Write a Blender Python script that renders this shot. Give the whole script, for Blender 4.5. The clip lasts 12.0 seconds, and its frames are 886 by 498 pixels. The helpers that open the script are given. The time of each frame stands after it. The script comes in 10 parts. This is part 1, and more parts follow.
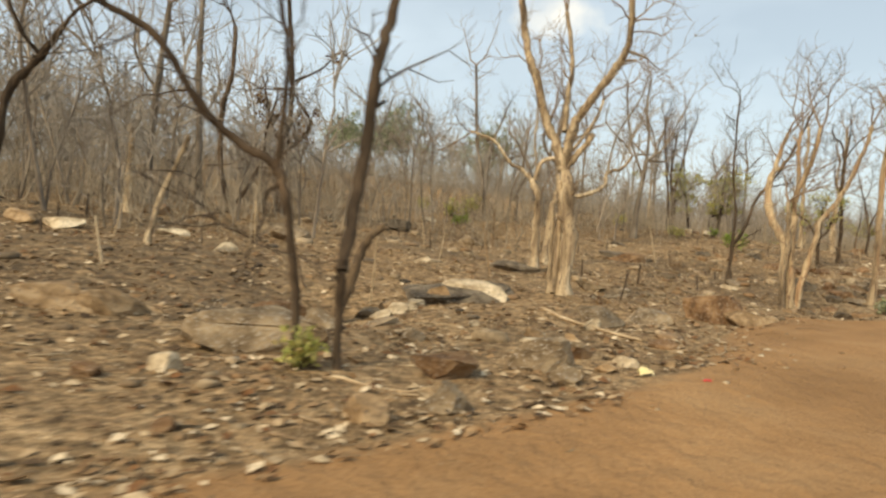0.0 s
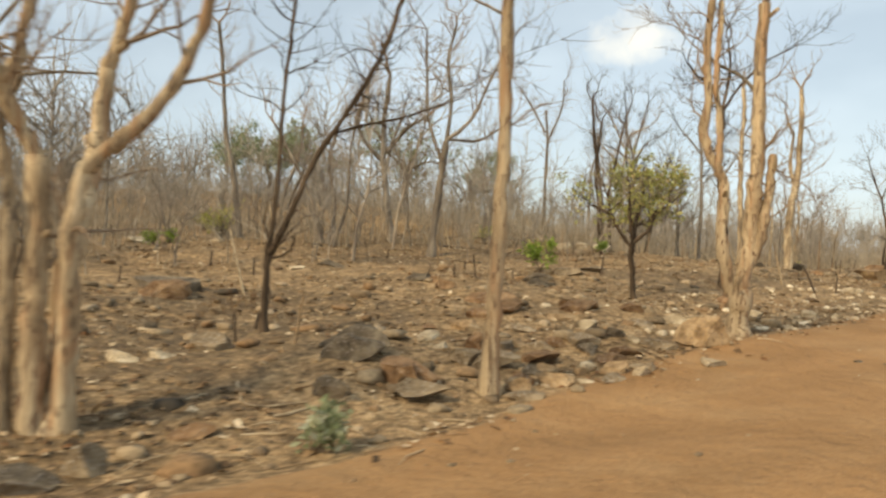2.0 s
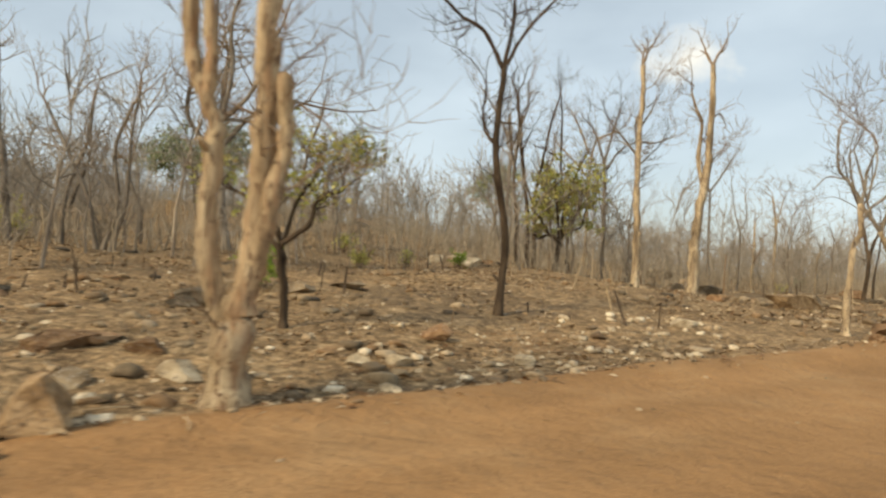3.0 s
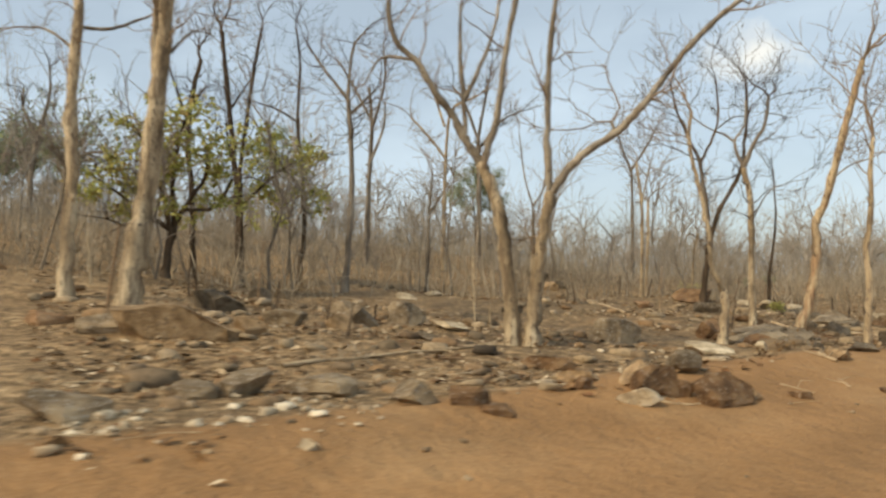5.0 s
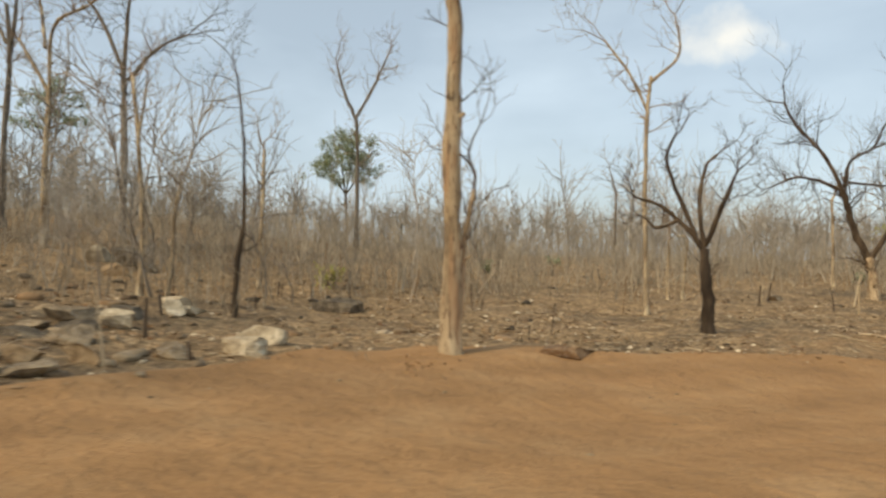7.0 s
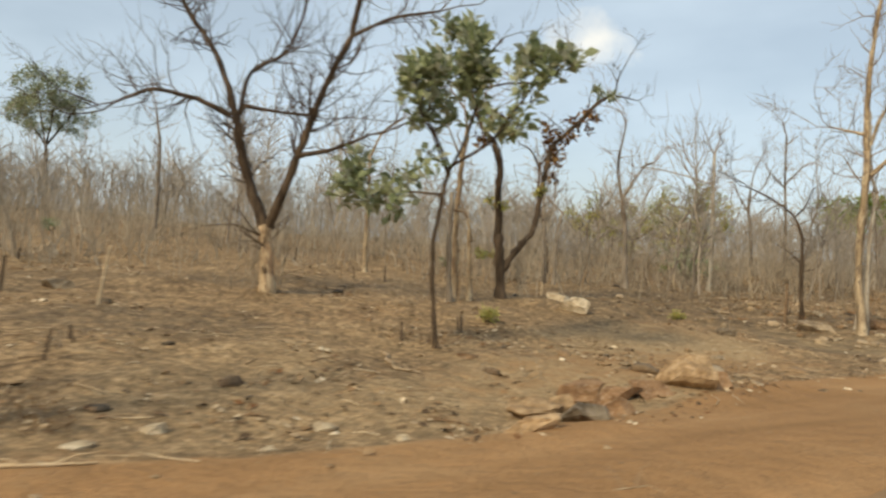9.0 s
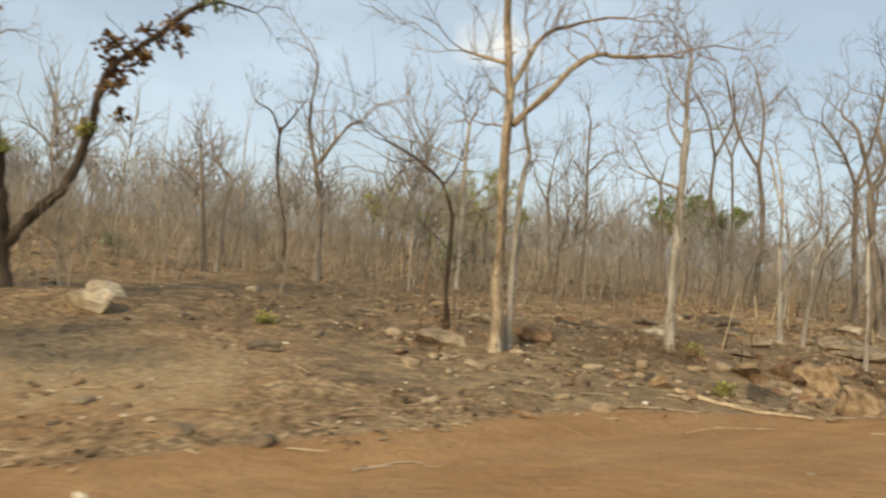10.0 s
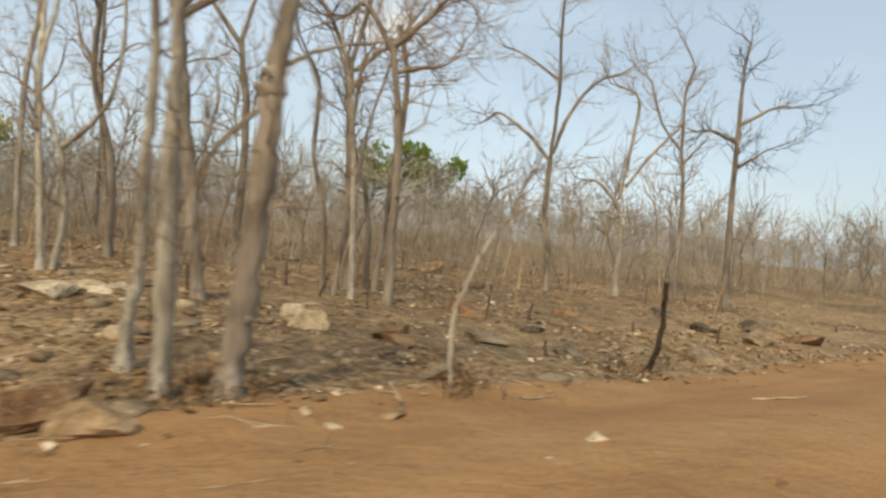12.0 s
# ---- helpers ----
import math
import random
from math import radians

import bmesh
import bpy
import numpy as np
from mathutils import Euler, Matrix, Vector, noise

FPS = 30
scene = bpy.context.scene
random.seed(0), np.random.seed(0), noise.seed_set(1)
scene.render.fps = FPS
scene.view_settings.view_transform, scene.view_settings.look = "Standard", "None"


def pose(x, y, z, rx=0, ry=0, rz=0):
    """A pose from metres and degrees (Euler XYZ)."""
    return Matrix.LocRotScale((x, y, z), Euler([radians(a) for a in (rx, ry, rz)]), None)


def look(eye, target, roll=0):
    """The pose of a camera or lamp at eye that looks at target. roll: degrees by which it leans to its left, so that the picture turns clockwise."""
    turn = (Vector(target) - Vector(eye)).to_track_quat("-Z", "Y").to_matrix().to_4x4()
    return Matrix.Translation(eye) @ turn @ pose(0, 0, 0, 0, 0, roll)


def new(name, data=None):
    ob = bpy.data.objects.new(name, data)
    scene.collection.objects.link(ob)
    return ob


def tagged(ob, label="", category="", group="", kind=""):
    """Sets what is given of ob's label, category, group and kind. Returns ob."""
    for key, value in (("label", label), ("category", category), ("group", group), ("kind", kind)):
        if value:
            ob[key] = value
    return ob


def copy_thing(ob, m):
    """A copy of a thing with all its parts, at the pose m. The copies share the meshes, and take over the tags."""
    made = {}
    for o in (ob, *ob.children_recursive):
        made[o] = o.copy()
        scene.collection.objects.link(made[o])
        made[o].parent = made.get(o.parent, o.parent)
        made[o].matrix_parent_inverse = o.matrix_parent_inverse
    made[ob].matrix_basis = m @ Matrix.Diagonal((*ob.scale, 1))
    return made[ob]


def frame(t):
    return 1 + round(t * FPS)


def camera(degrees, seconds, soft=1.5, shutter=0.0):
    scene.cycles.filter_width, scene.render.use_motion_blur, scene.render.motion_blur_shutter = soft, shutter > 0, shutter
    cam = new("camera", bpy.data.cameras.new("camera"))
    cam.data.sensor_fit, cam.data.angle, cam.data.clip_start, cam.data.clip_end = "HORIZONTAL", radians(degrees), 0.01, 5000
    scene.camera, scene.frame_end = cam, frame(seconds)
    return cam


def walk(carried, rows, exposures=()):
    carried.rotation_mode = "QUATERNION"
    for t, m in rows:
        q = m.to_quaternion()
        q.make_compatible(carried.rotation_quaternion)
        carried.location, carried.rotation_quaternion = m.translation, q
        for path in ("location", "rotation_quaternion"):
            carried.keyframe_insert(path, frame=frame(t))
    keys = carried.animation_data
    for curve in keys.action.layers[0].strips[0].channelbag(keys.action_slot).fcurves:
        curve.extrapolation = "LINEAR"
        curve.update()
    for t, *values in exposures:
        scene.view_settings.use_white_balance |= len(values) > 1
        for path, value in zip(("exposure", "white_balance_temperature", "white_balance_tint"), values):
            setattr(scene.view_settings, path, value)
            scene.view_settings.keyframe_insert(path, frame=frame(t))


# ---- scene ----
cam = camera(68.8, 12.0, soft=2.5, shutter=0.16)
# seconds, eye, target, lean
PATH = [
    (0, (-0.015, -0.145, 1.573), (-0.001, 1.853, 1.488), 3.20),
    (0.5, (3.770, 2.968, 1.503), (3.633, 4.962, 1.433), 1.18),
    (1, (7.436, 6.179, 1.467), (7.215, 8.165, 1.372), 0.35),
    (1.5, (11.178, 9.390, 1.470), (10.922, 11.374, 1.430), 0.64),
    (2, (14.827, 12.686, 1.463), (14.585, 14.671, 1.468), 1.34),
    (2.5, (18.649, 16.052, 1.517), (18.350, 18.029, 1.561), 2.10),
    (4.5, (32.818, 30.426, 1.435), (32.276, 32.350, 1.512), 0.57),
    (5, (35.811, 34.415, 1.443), (35.244, 36.331, 1.539), 0.29),
    (5.5, (39.097, 38.164, 1.459), (38.520, 40.077, 1.549), 1.07),
    (6, (42.167, 42.369, 1.546), (41.607, 44.288, 1.613), 0.52),
    (6.5, (45.865, 46.103, 1.613), (45.325, 48.028, 1.675), 0.15),
    (8.5, (61.732, 59.967, 1.486), (61.524, 61.955, 1.410), 2.85),
    (9, (65.846, 63.265, 1.532), (65.761, 65.264, 1.522), 3.05),
    (9.5, (69.955, 66.701, 1.566), (70.033, 68.700, 1.564), 3.72),
    (10, (74.361, 69.368, 1.579), (74.570, 71.357, 1.576), 5.14),
    (10.5, (79.093, 71.752, 1.553), (79.472, 73.715, 1.566), 4.08),
    (11, (83.960, 74.069, 1.473), (84.390, 76.022, 1.415), 3.92),
    (11.5, (88.966, 76.386, 1.447), (89.458, 78.323, 1.393), 5.29),
    (12, (94.047, 78.080, 1.383), (94.581, 80.007, 1.350), 5.11),
]
walk(cam, [(t, look(eye, target, roll)) for t, eye, target, roll in PATH], exposures=((0, 0.20, 7900, 8), (0.6, 0.24, 7900, 8), (2.1, 0.25, 7900, 8), (2.6, 0.19, 7900, 8), (4.4, 0.09, 7500, 8), (6.6, 0.08, 7500, 8), (8.4, 0.07, 7480, 8), (9.2, 0.09, 7480, 8), (10.5, 0.03, 7480, 8), (11.2, 0.09, 7480, 8), (12, 0.12, 7480, 8)))

# ---- sky, sun ----
SUN_AZ, SUN_EL = radians(-140), radians(42)      # from +y towards +x, and above the horizon
sky_world = bpy.data.worlds.new("sky")
scene.world = sky_world
sky_world.use_nodes = True
wn, wl = sky_world.node_tree.nodes, sky_world.node_tree.links
wn.clear()
sky = wn.new("ShaderNodeTexSky")
sky.sky_type, sky.sun_disc = "NISHITA", False
sky.sun_elevation, sky.sun_rotation = SUN_EL, SUN_AZ
sky.air_density, sky.dust_density, sky.ozone_density = 1.0, 2.2, 1.0
w_geo = wn.new("ShaderNodeTexCoord")
w_map = wn.new("ShaderNodeMapping")
w_map.inputs["Scale"].default_value = (1.0, 1.0, 2.6)
w_noise = wn.new("ShaderNodeTexNoise")
w_noise.inputs["Scale"].default_value, w_noise.inputs["Detail"].default_value = 2.1, 7
w_ramp = wn.new("ShaderNodeMapRange")
w_ramp.inputs["From Min"].default_value, w_ramp.inputs["From Max"].default_value = 0.40, 0.72
w_ramp.inputs["To Min"].default_value, w_ramp.inputs["To Max"].default_value = 0.42, 0.74
# one bright cumulus head low in the sky
w_dot = wn.new("ShaderNodeVectorMath")
w_dot.operation = "DISTANCE"
w_dot.inputs[1].default_value = (math.sin(radians(9.4)) * math.cos(radians(17.6)), math.cos(radians(9.4)) * math.cos(radians(17.6)), 1.9 * math.sin(radians(17.6)))
w_puff = wn.new("ShaderNodeTexNoise")
w_puff.inputs["Scale"].default_value, w_puff.inputs["Detail"].default_value = 22, 5
w_sum = wn.new("ShaderNodeMath")
w_sum.operation = "MULTIPLY_ADD"
w_sum.inputs[1].default_value = 0.16
w_head = wn.new("ShaderNodeMapRange")
w_head.inputs["From Min"].default_value, w_head.inputs["From Max"].default_value = 0.075, 0.155
w_head.inputs["To Min"].default_value, w_head.inputs["To Max"].default_value = 0.8, 0.0
w_mix = wn.new("ShaderNodeMix")
w_mix.data_type = "RGBA"
w_white = wn.new("ShaderNodeMix")
w_white.data_type = "RGBA"
w_white.inputs["B"].default_value = (8.3, 8.6, 8.9, 1)
w_flat = wn.new("ShaderNodeVectorMath")
w_flat.operation = "MULTIPLY"
w_flat.inputs[1].default_value = (1.0, 1.0, 1.9)
w_mix.inputs["B"].default_value = (6.35, 8.05, 10.2, 1)
w_bg = wn.new("ShaderNodeBackground")
w_bg.inputs["Strength"].default_value = 0.115
w_out = wn.new("ShaderNodeOutputWorld")
wl.new(w_geo.outputs["Generated"], w_map.inputs["Vector"])
wl.new(w_map.outputs["Vector"], w_noise.inputs["Vector"])
wl.new(w_noise.outputs["Fac"], w_ramp.inputs["Value"])
wl.new(w_geo.outputs["Generated"], w_flat.inputs[0])
wl.new(w_flat.outputs["Vector"], w_dot.inputs[0])
wl.new(w_geo.outputs["Generated"], w_puff.inputs["Vector"])
wl.new(w_puff.outputs["Fac"], w_sum.inputs[0])
wl.new(w_dot.outputs["Value"], w_sum.inputs[2])
wl.new(w_sum.outputs["Value"], w_head.inputs["Value"])
wl.new(w_ramp.outputs["Result"], w_mix.inputs["Factor"])
wl.new(w_mix.outputs["Result"], w_white.inputs["A"])
wl.new(w_head.outputs["Result"], w_white.inputs["Factor"])
wl.new(sky.outputs["Color"], w_mix.inputs["A"])
wl.new(w_white.outputs["Result"], w_bg.inputs["Color"])
wl.new(w_bg.outputs["Background"], w_out.inputs["Surface"])

sun_data = bpy.data.lights.new("sun", "SUN")
sun_data.energy, sun_data.angle, sun_data.color = 2.65, radians(9), (1.0, 0.88, 0.70)
sun = new("sun", sun_data)
sun_way = Vector((math.sin(SUN_AZ) * math.cos(SUN_EL), math.cos(SUN_AZ) * math.cos(SUN_EL), math.sin(SUN_EL)))
sun.matrix_world = Matrix.Translation(sun_way * 60) @ sun_way.to_track_quat("Z", "Y").to_matrix().to_4x4()


# ---- materials ----
def earth(c):
    """Dusty laterite tint over everything dry."""
    return (min(1, c[0] * 1.05), c[1] * 0.97, c[2] * 0.80)


def material(name, colours, scale, rough=0.9, bump=0.3, bump_scale=None, stretch=(1, 1, 1), tone=0.0, island=0.0, spots=None, spec=0.2, stops=None, dusty=True, streaks=None):
    """Noise between colours at two scales, random tone per object or per island, fine relief."""
    m = bpy.data.materials.new(name)
    m.use_nodes = True
    colours = [earth(c) if dusty else (c[0] * 0.995, c[1] * 0.98, c[2] * 0.91) for c in colours]
    n, l = m.node_tree.nodes, m.node_tree.links
    bsdf = n["Principled BSDF"]
    bsdf.inputs["Roughness"].default_value = rough
    bsdf.inputs["Specular IOR Level"].default_value = spec
    co = n.new("ShaderNodeTexCoord")
    mp = n.new("ShaderNodeMapping")
    mp.inputs["Scale"].default_value = stretch
    l.new(co.outputs["Object"], mp.inputs["Vector"])
    big = n.new("ShaderNodeTexNoise")
    big.inputs["Scale"].default_value, big.inputs["Detail"].default_value, big.inputs["Roughness"].default_value = scale, 8, 0.65
    l.new(mp.outputs["Vector"], big.inputs["Vector"])
    ramp = n.new("ShaderNodeValToRGB")
    l.new(big.outputs["Fac"], ramp.inputs["Fac"])
    els = ramp.color_ramp.elements
    stops = stops or [0.3 + 0.4 * i / max(1, len(colours) - 1) for i in range(len(colours))]
    while len(els) < len(colours):
        els.new(0.5)
    for e, c, s in zip(els, colours, stops):
        e.position, e.color = s, (*c, 1)
    col = ramp.outputs["Color"]
    fine = n.new("ShaderNodeTexNoise")
    fine.inputs["Scale"].default_value, fine.inputs["Detail"].default_value = (bump_scale or scale * 9), 6
    l.new(mp.outputs["Vector"], fine.inputs["Vector"])
    if spots:
        mr = n.new("ShaderNodeMapRange")
        mr.inputs["From Min"].default_value, mr.inputs["From Max"].default_value = spots[1], spots[1] + 0.08
        l.new(fine.outputs["Fac"], mr.inputs["Value"])
        mx = n.new("ShaderNodeMix")
        mx.data_type = "RGBA"
        mx.inputs["B"].default_value = (*spots[0], 1)
        l.new(mr.outputs["Result"], mx.inputs["Factor"])
        l.new(col, mx.inputs["A"])
        col = mx.outputs["Result"]
    for tint, low, scale_ in streaks or ():
        long = n.new("ShaderNodeMapping")
        long.inputs["Scale"].default_value = (1, 1, 0.07)
        l.new(co.outputs["Object"], long.inputs["Vector"])
        grain = n.new("ShaderNodeTexNoise")
        grain.inputs["Scale"].default_value, grain.inputs["Detail"].default_value = scale_, 5
        l.new(long.outputs["Vector"], grain.inputs["Vector"])
        mr = n.new("ShaderNodeMapRange")
        mr.inputs["From Min"].default_value, mr.inputs["From Max"].default_value = low, low + 0.09
        mr.inputs["To Max"].default_value = 0.85
        l.new(grain.outputs["Fac"], mr.inputs["Value"])
        mx = n.new("ShaderNodeMix")
        mx.data_type = "RGBA"
        mx.inputs["B"].default_value = (*tint, 1)
        l.new(mr.outputs["Result"], mx.inputs["Factor"])
        l.new(col, mx.inputs["A"])
        col = mx.outputs["Result"]
    if tone or island:
        if island:
            src = n.new("ShaderNodeNewGeometry").outputs["Random Per Island"]
        else:
            src = n.new("ShaderNodeObjectInfo").outputs["Random"]
        amount = island or tone
        mr = n.new("ShaderNodeMapRange")
        mr.inputs["To Min"].default_value, mr.inputs["To Max"].default_value = 1 - amount, 1 + amount
        l.new(src, mr.inputs["Value"])
        hs = n.new("ShaderNodeHueSaturation")
        l.new(mr.outputs["Result"], hs.inputs["Value"])
        l.new(col, hs.inputs["Color"])
        col = hs.outputs["Color"]
    l.new(col, bsdf.inputs["Base Color"])
    if bump:
        bp = n.new("ShaderNodeBump")
        bp.inputs["Strength"].default_value, bp.inputs["Distance"].default_value = bump, 0.03
        l.new(fine.outputs["Fac"], bp.inputs["Height"])
        l.new(bp.outputs["Normal"], bsdf.inputs["Normal"])
    return m


def island_palette(name, colours, rough=0.85, translucent=False):
    """Each loose piece takes one of the colours."""
    m = bpy.data.materials.new(name)
    m.use_nodes = True
    n, l = m.node_tree.nodes, m.node_tree.links
    bsdf = n["Principled BSDF"]
    bsdf.inputs["Roughness"].default_value = rough
    bsdf.inputs["Specular IOR Level"].default_value = 0.25
    geo = n.new("ShaderNodeNewGeometry")
    ramp = n.new("ShaderNodeValToRGB")
    ramp.color_ramp.interpolation = "CONSTANT"
    els = ramp.color_ramp.elements
    while len(els) < len(colours):
        els.new(0.5)
    colours = colours if translucent else [earth(c) for c in colours]
    for i, (e, c) in enumerate(zip(els, colours)):
        e.position, e.color = i / len(colours), (*c, 1)
    l.new(geo.outputs["Random Per Island"], ramp.inputs["Fac"])
    co = n.new("ShaderNodeTexCoord")
    ns = n.new("ShaderNodeTexNoise")
    ns.inputs["Scale"].default_value, ns.inputs["Detail"].default_value = 14, 4
    l.new(co.outputs["Object"], ns.inputs["Vector"])
    mr = n.new("ShaderNodeMapRange")
    mr.inputs["From Min"].default_value, mr.inputs["From Max"].default_value = 0.3, 0.7
    mr.inputs["To Min"].default_value, mr.inputs["To Max"].default_value = 0.7, 1.25
    l.new(ns.outputs["Fac"], mr.inputs["Value"])
    hs = n.new("ShaderNodeHueSaturation")
    l.new(mr.outputs["Result"], hs.inputs["Value"])
    l.new(ramp.outputs["Color"], hs.inputs["Color"])
    l.new(hs.outputs["Color"], bsdf.inputs["Base Color"])
    if translucent:
        tr = n.new("ShaderNodeBsdfTranslucent")
        l.new(hs.outputs["Color"], tr.inputs["Color"])
        mix = n.new("ShaderNodeMixShader")
        mix.inputs["Fac"].default_value = 0.4
        l.new(bsdf.outputs["BSDF"], mix.inputs[1])
        l.new(tr.outputs["BSDF"], mix.inputs[2])
        l.new(mix.outputs["Shader"], n["Material Output"].inputs["Surface"])
    return m


BARK = {
    "pale": material("pale_bark", [(0.085, 0.065, 0.05), (0.30, 0.24, 0.175), (0.48, 0.40, 0.305), (0.63, 0.56, 0.455)], 3.2, 0.88, 0.8, 26, (1, 1, 0.22), tone=0.16, stops=[0.35, 0.44, 0.53, 0.63], spots=((0.16, 0.12, 0.085), 0.545), streaks=(((0.22, 0.155, 0.098), 0.55, 13),)),
    "limb": material("weathered_limb_bark", [(0.085, 0.07, 0.058), (0.23, 0.19, 0.148), (0.43, 0.37, 0.30)], 2.6, 0.9, 0.7, 26, (1, 1, 0.3), tone=0.18, stops=[0.32, 0.48, 0.66], spots=((0.12, 0.09, 0.065), 0.57), dusty=False),
    "orange": material("peeling_bark", [(0.12, 0.092, 0.07), (0.32, 0.25, 0.18), (0.48, 0.395, 0.295), (0.60, 0.525, 0.42)], 3.4, 0.88, 0.8, 24, (1, 1, 0.2), tone=0.14, stops=[0.30, 0.43, 0.55, 0.70], spots=((0.15, 0.09, 0.055), 0.56), streaks=(((0.40, 0.245, 0.135), 0.53, 9), ((0.12, 0.078, 0.05), 0.57, 17))),
    "tan": material("tan_smooth_bark", [(0.20, 0.145, 0.09), (0.39, 0.295, 0.185), (0.54, 0.43, 0.29), (0.64, 0.54, 0.40)], 3.0, 0.88, 0.8, 24, (1, 1, 0.2), tone=0.12, stops=[0.30, 0.43, 0.55, 0.70], spots=((0.20, 0.13, 0.08), 0.56), streaks=(((0.25, 0.17, 0.10), 0.55, 12),)),
    "ash": material("ash_grey_bark", [(0.20, 0.17, 0.138), (0.36, 0.318, 0.262), (0.50, 0.452, 0.385), (0.63, 0.58, 0.505)], 3.2, 0.9, 0.8, 26, (1, 1, 0.22), tone=0.2, stops=[0.33, 0.45, 0.56, 0.68], spots=((0.20, 0.165, 0.13), 0.57), streaks=(((0.20, 0.16, 0.12), 0.56, 13),), dusty=False),
    "grey": material("grey_bark", [(0.07, 0.058, 0.048), (0.215, 0.178, 0.145), (0.39, 0.335, 0.275)], 3.4, 0.92, 0.8, 26, (1, 1, 0.25), tone=0.2, dusty=False),
    "brown": material("brown_bark", [(0.085, 0.062, 0.044), (0.19, 0.14, 0.098), (0.31, 0.24, 0.17)], 3.4, 0.92, 0.8, 26, (1, 1, 0.25), tone=0.15, streaks=(((0.07, 0.05, 0.036), 0.55, 14),)),
    "dark": material("dark_bark", [(0.022, 0.017, 0.014), (0.075, 0.056, 0.043), (0.16, 0.12, 0.092)], 3.6, 0.92, 0.8, 28, (1, 1, 0.3), tone=0.2),
    "burnt": material("burnt_bark", [(0.010, 0.009, 0.008), (0.035, 0.028, 0.023), (0.09, 0.07, 0.055)], 4, 0.95, 0.6, 30, tone=0.15),
}
TWIG = {
    "pale": material("pale_twig", [(0.20, 0.145, 0.10), (0.34, 0.25, 0.18)], 1.2, 0.9, 0, tone=0.12, dusty=False),
    "dark": material("dark_twig", [(0.055, 0.042, 0.034), (0.12, 0.092, 0.075)], 1.2, 0.9, 0, tone=0.15),
}
# far trunks, twigs and scrub: distance haze is put into their paler, greyer colours
HAZED_TWIG = material("hazed_bare_wood", [(0.235, 0.205, 0.175), (0.35, 0.31, 0.27), (0.47, 0.425, 0.38)], 0.11, 0.95, 0, island=0.28, dusty=False)
THIN_WOOD = material("thin_grey_wood", [(0.19, 0.158, 0.135), (0.36, 0.31, 0.265)], 0.8, 0.95, 0, tone=0.3, dusty=False)
HAZED_TRUNK = material("hazed_trunk_bark", [(0.16, 0.13, 0.108), (0.29, 0.24, 0.195), (0.48, 0.41, 0.33)], 0.6, 0.9, 0, island=0.38, dusty=False)
SCRUB = material("dry_scrub_stems", [(0.18, 0.142, 0.108), (0.325, 0.267, 0.20), (0.47, 0.395, 0.305)], 0.3, 0.95, 0, island=0.36, dusty=False)
WEED = material("dark_dry_weeds", [(0.10, 0.066, 0.042), (0.17, 0.115, 0.072), (0.27, 0.19, 0.12)], 2.0, 0.95, 0, island=0.3, dusty=False)
# distance haze is put into this colour too, paler than the near scrub
HAZED_SCRUB = material("hazed_dry_bushes", [(0.26, 0.215, 0.165), (0.385, 0.325, 0.255), (0.53, 0.455, 0.365)], 0.12, 0.95, 0, island=0.32, dusty=False)
LEAF_GREEN = island_palette("dusty_green_leaf", [(0.27, 0.31, 0.16), (0.33, 0.365, 0.20), (0.41, 0.435, 0.27), (0.20, 0.235, 0.115), (0.50, 0.51, 0.37)], translucent=True)
LEAF_YELLOW = island_palette("yellow_green_leaf", [(0.52, 0.50, 0.15), (0.42, 0.43, 0.13), (0.62, 0.57, 0.21), (0.33, 0.33, 0.11), (0.48, 0.37, 0.16)], translucent=True)
LEAF_SHOOT = island_palette("fresh_green_leaf", [(0.26, 0.36, 0.06), (0.20, 0.29, 0.05), (0.33, 0.40, 0.10)], translucent=True)
LEAF_DRY = island_palette("withered_leaf", [(0.15, 0.075, 0.035), (0.22, 0.13, 0.06), (0.09, 0.045, 0.025), (0.28, 0.18, 0.09)])
LITTER = island_palette("fallen_leaves", [(0.21, 0.135, 0.075), (0.30, 0.205, 0.125), (0.13, 0.08, 0.045), (0.38, 0.29, 0.20), (0.17, 0.085, 0.04), (0.26, 0.17, 0.10), (0.46, 0.37, 0.27), (0.62, 0.53, 0.42), (0.075, 0.05, 0.032)])
STONES = island_palette("loose_stones", [(0.25, 0.20, 0.145), (0.18, 0.135, 0.095), (0.31, 0.245, 0.175), (0.23, 0.15, 0.09), (0.14, 0.11, 0.08), (0.38, 0.31, 0.235), (0.26, 0.18, 0.115)])
DARK_STONES = island_palette("charred_stones", [(0.075, 0.062, 0.05), (0.11, 0.088, 0.068), (0.055, 0.045, 0.037), (0.14, 0.10, 0.07)])
QUARTZ = island_palette("white_quartz", [(0.56, 0.49, 0.40), (0.44, 0.37, 0.29), (0.70, 0.64, 0.55), (0.36, 0.28, 0.20)])
STICKS = island_palette("bleached_sticks", [(0.42, 0.34, 0.25), (0.30, 0.22, 0.15), (0.52, 0.44, 0.34), (0.22, 0.15, 0.10)])
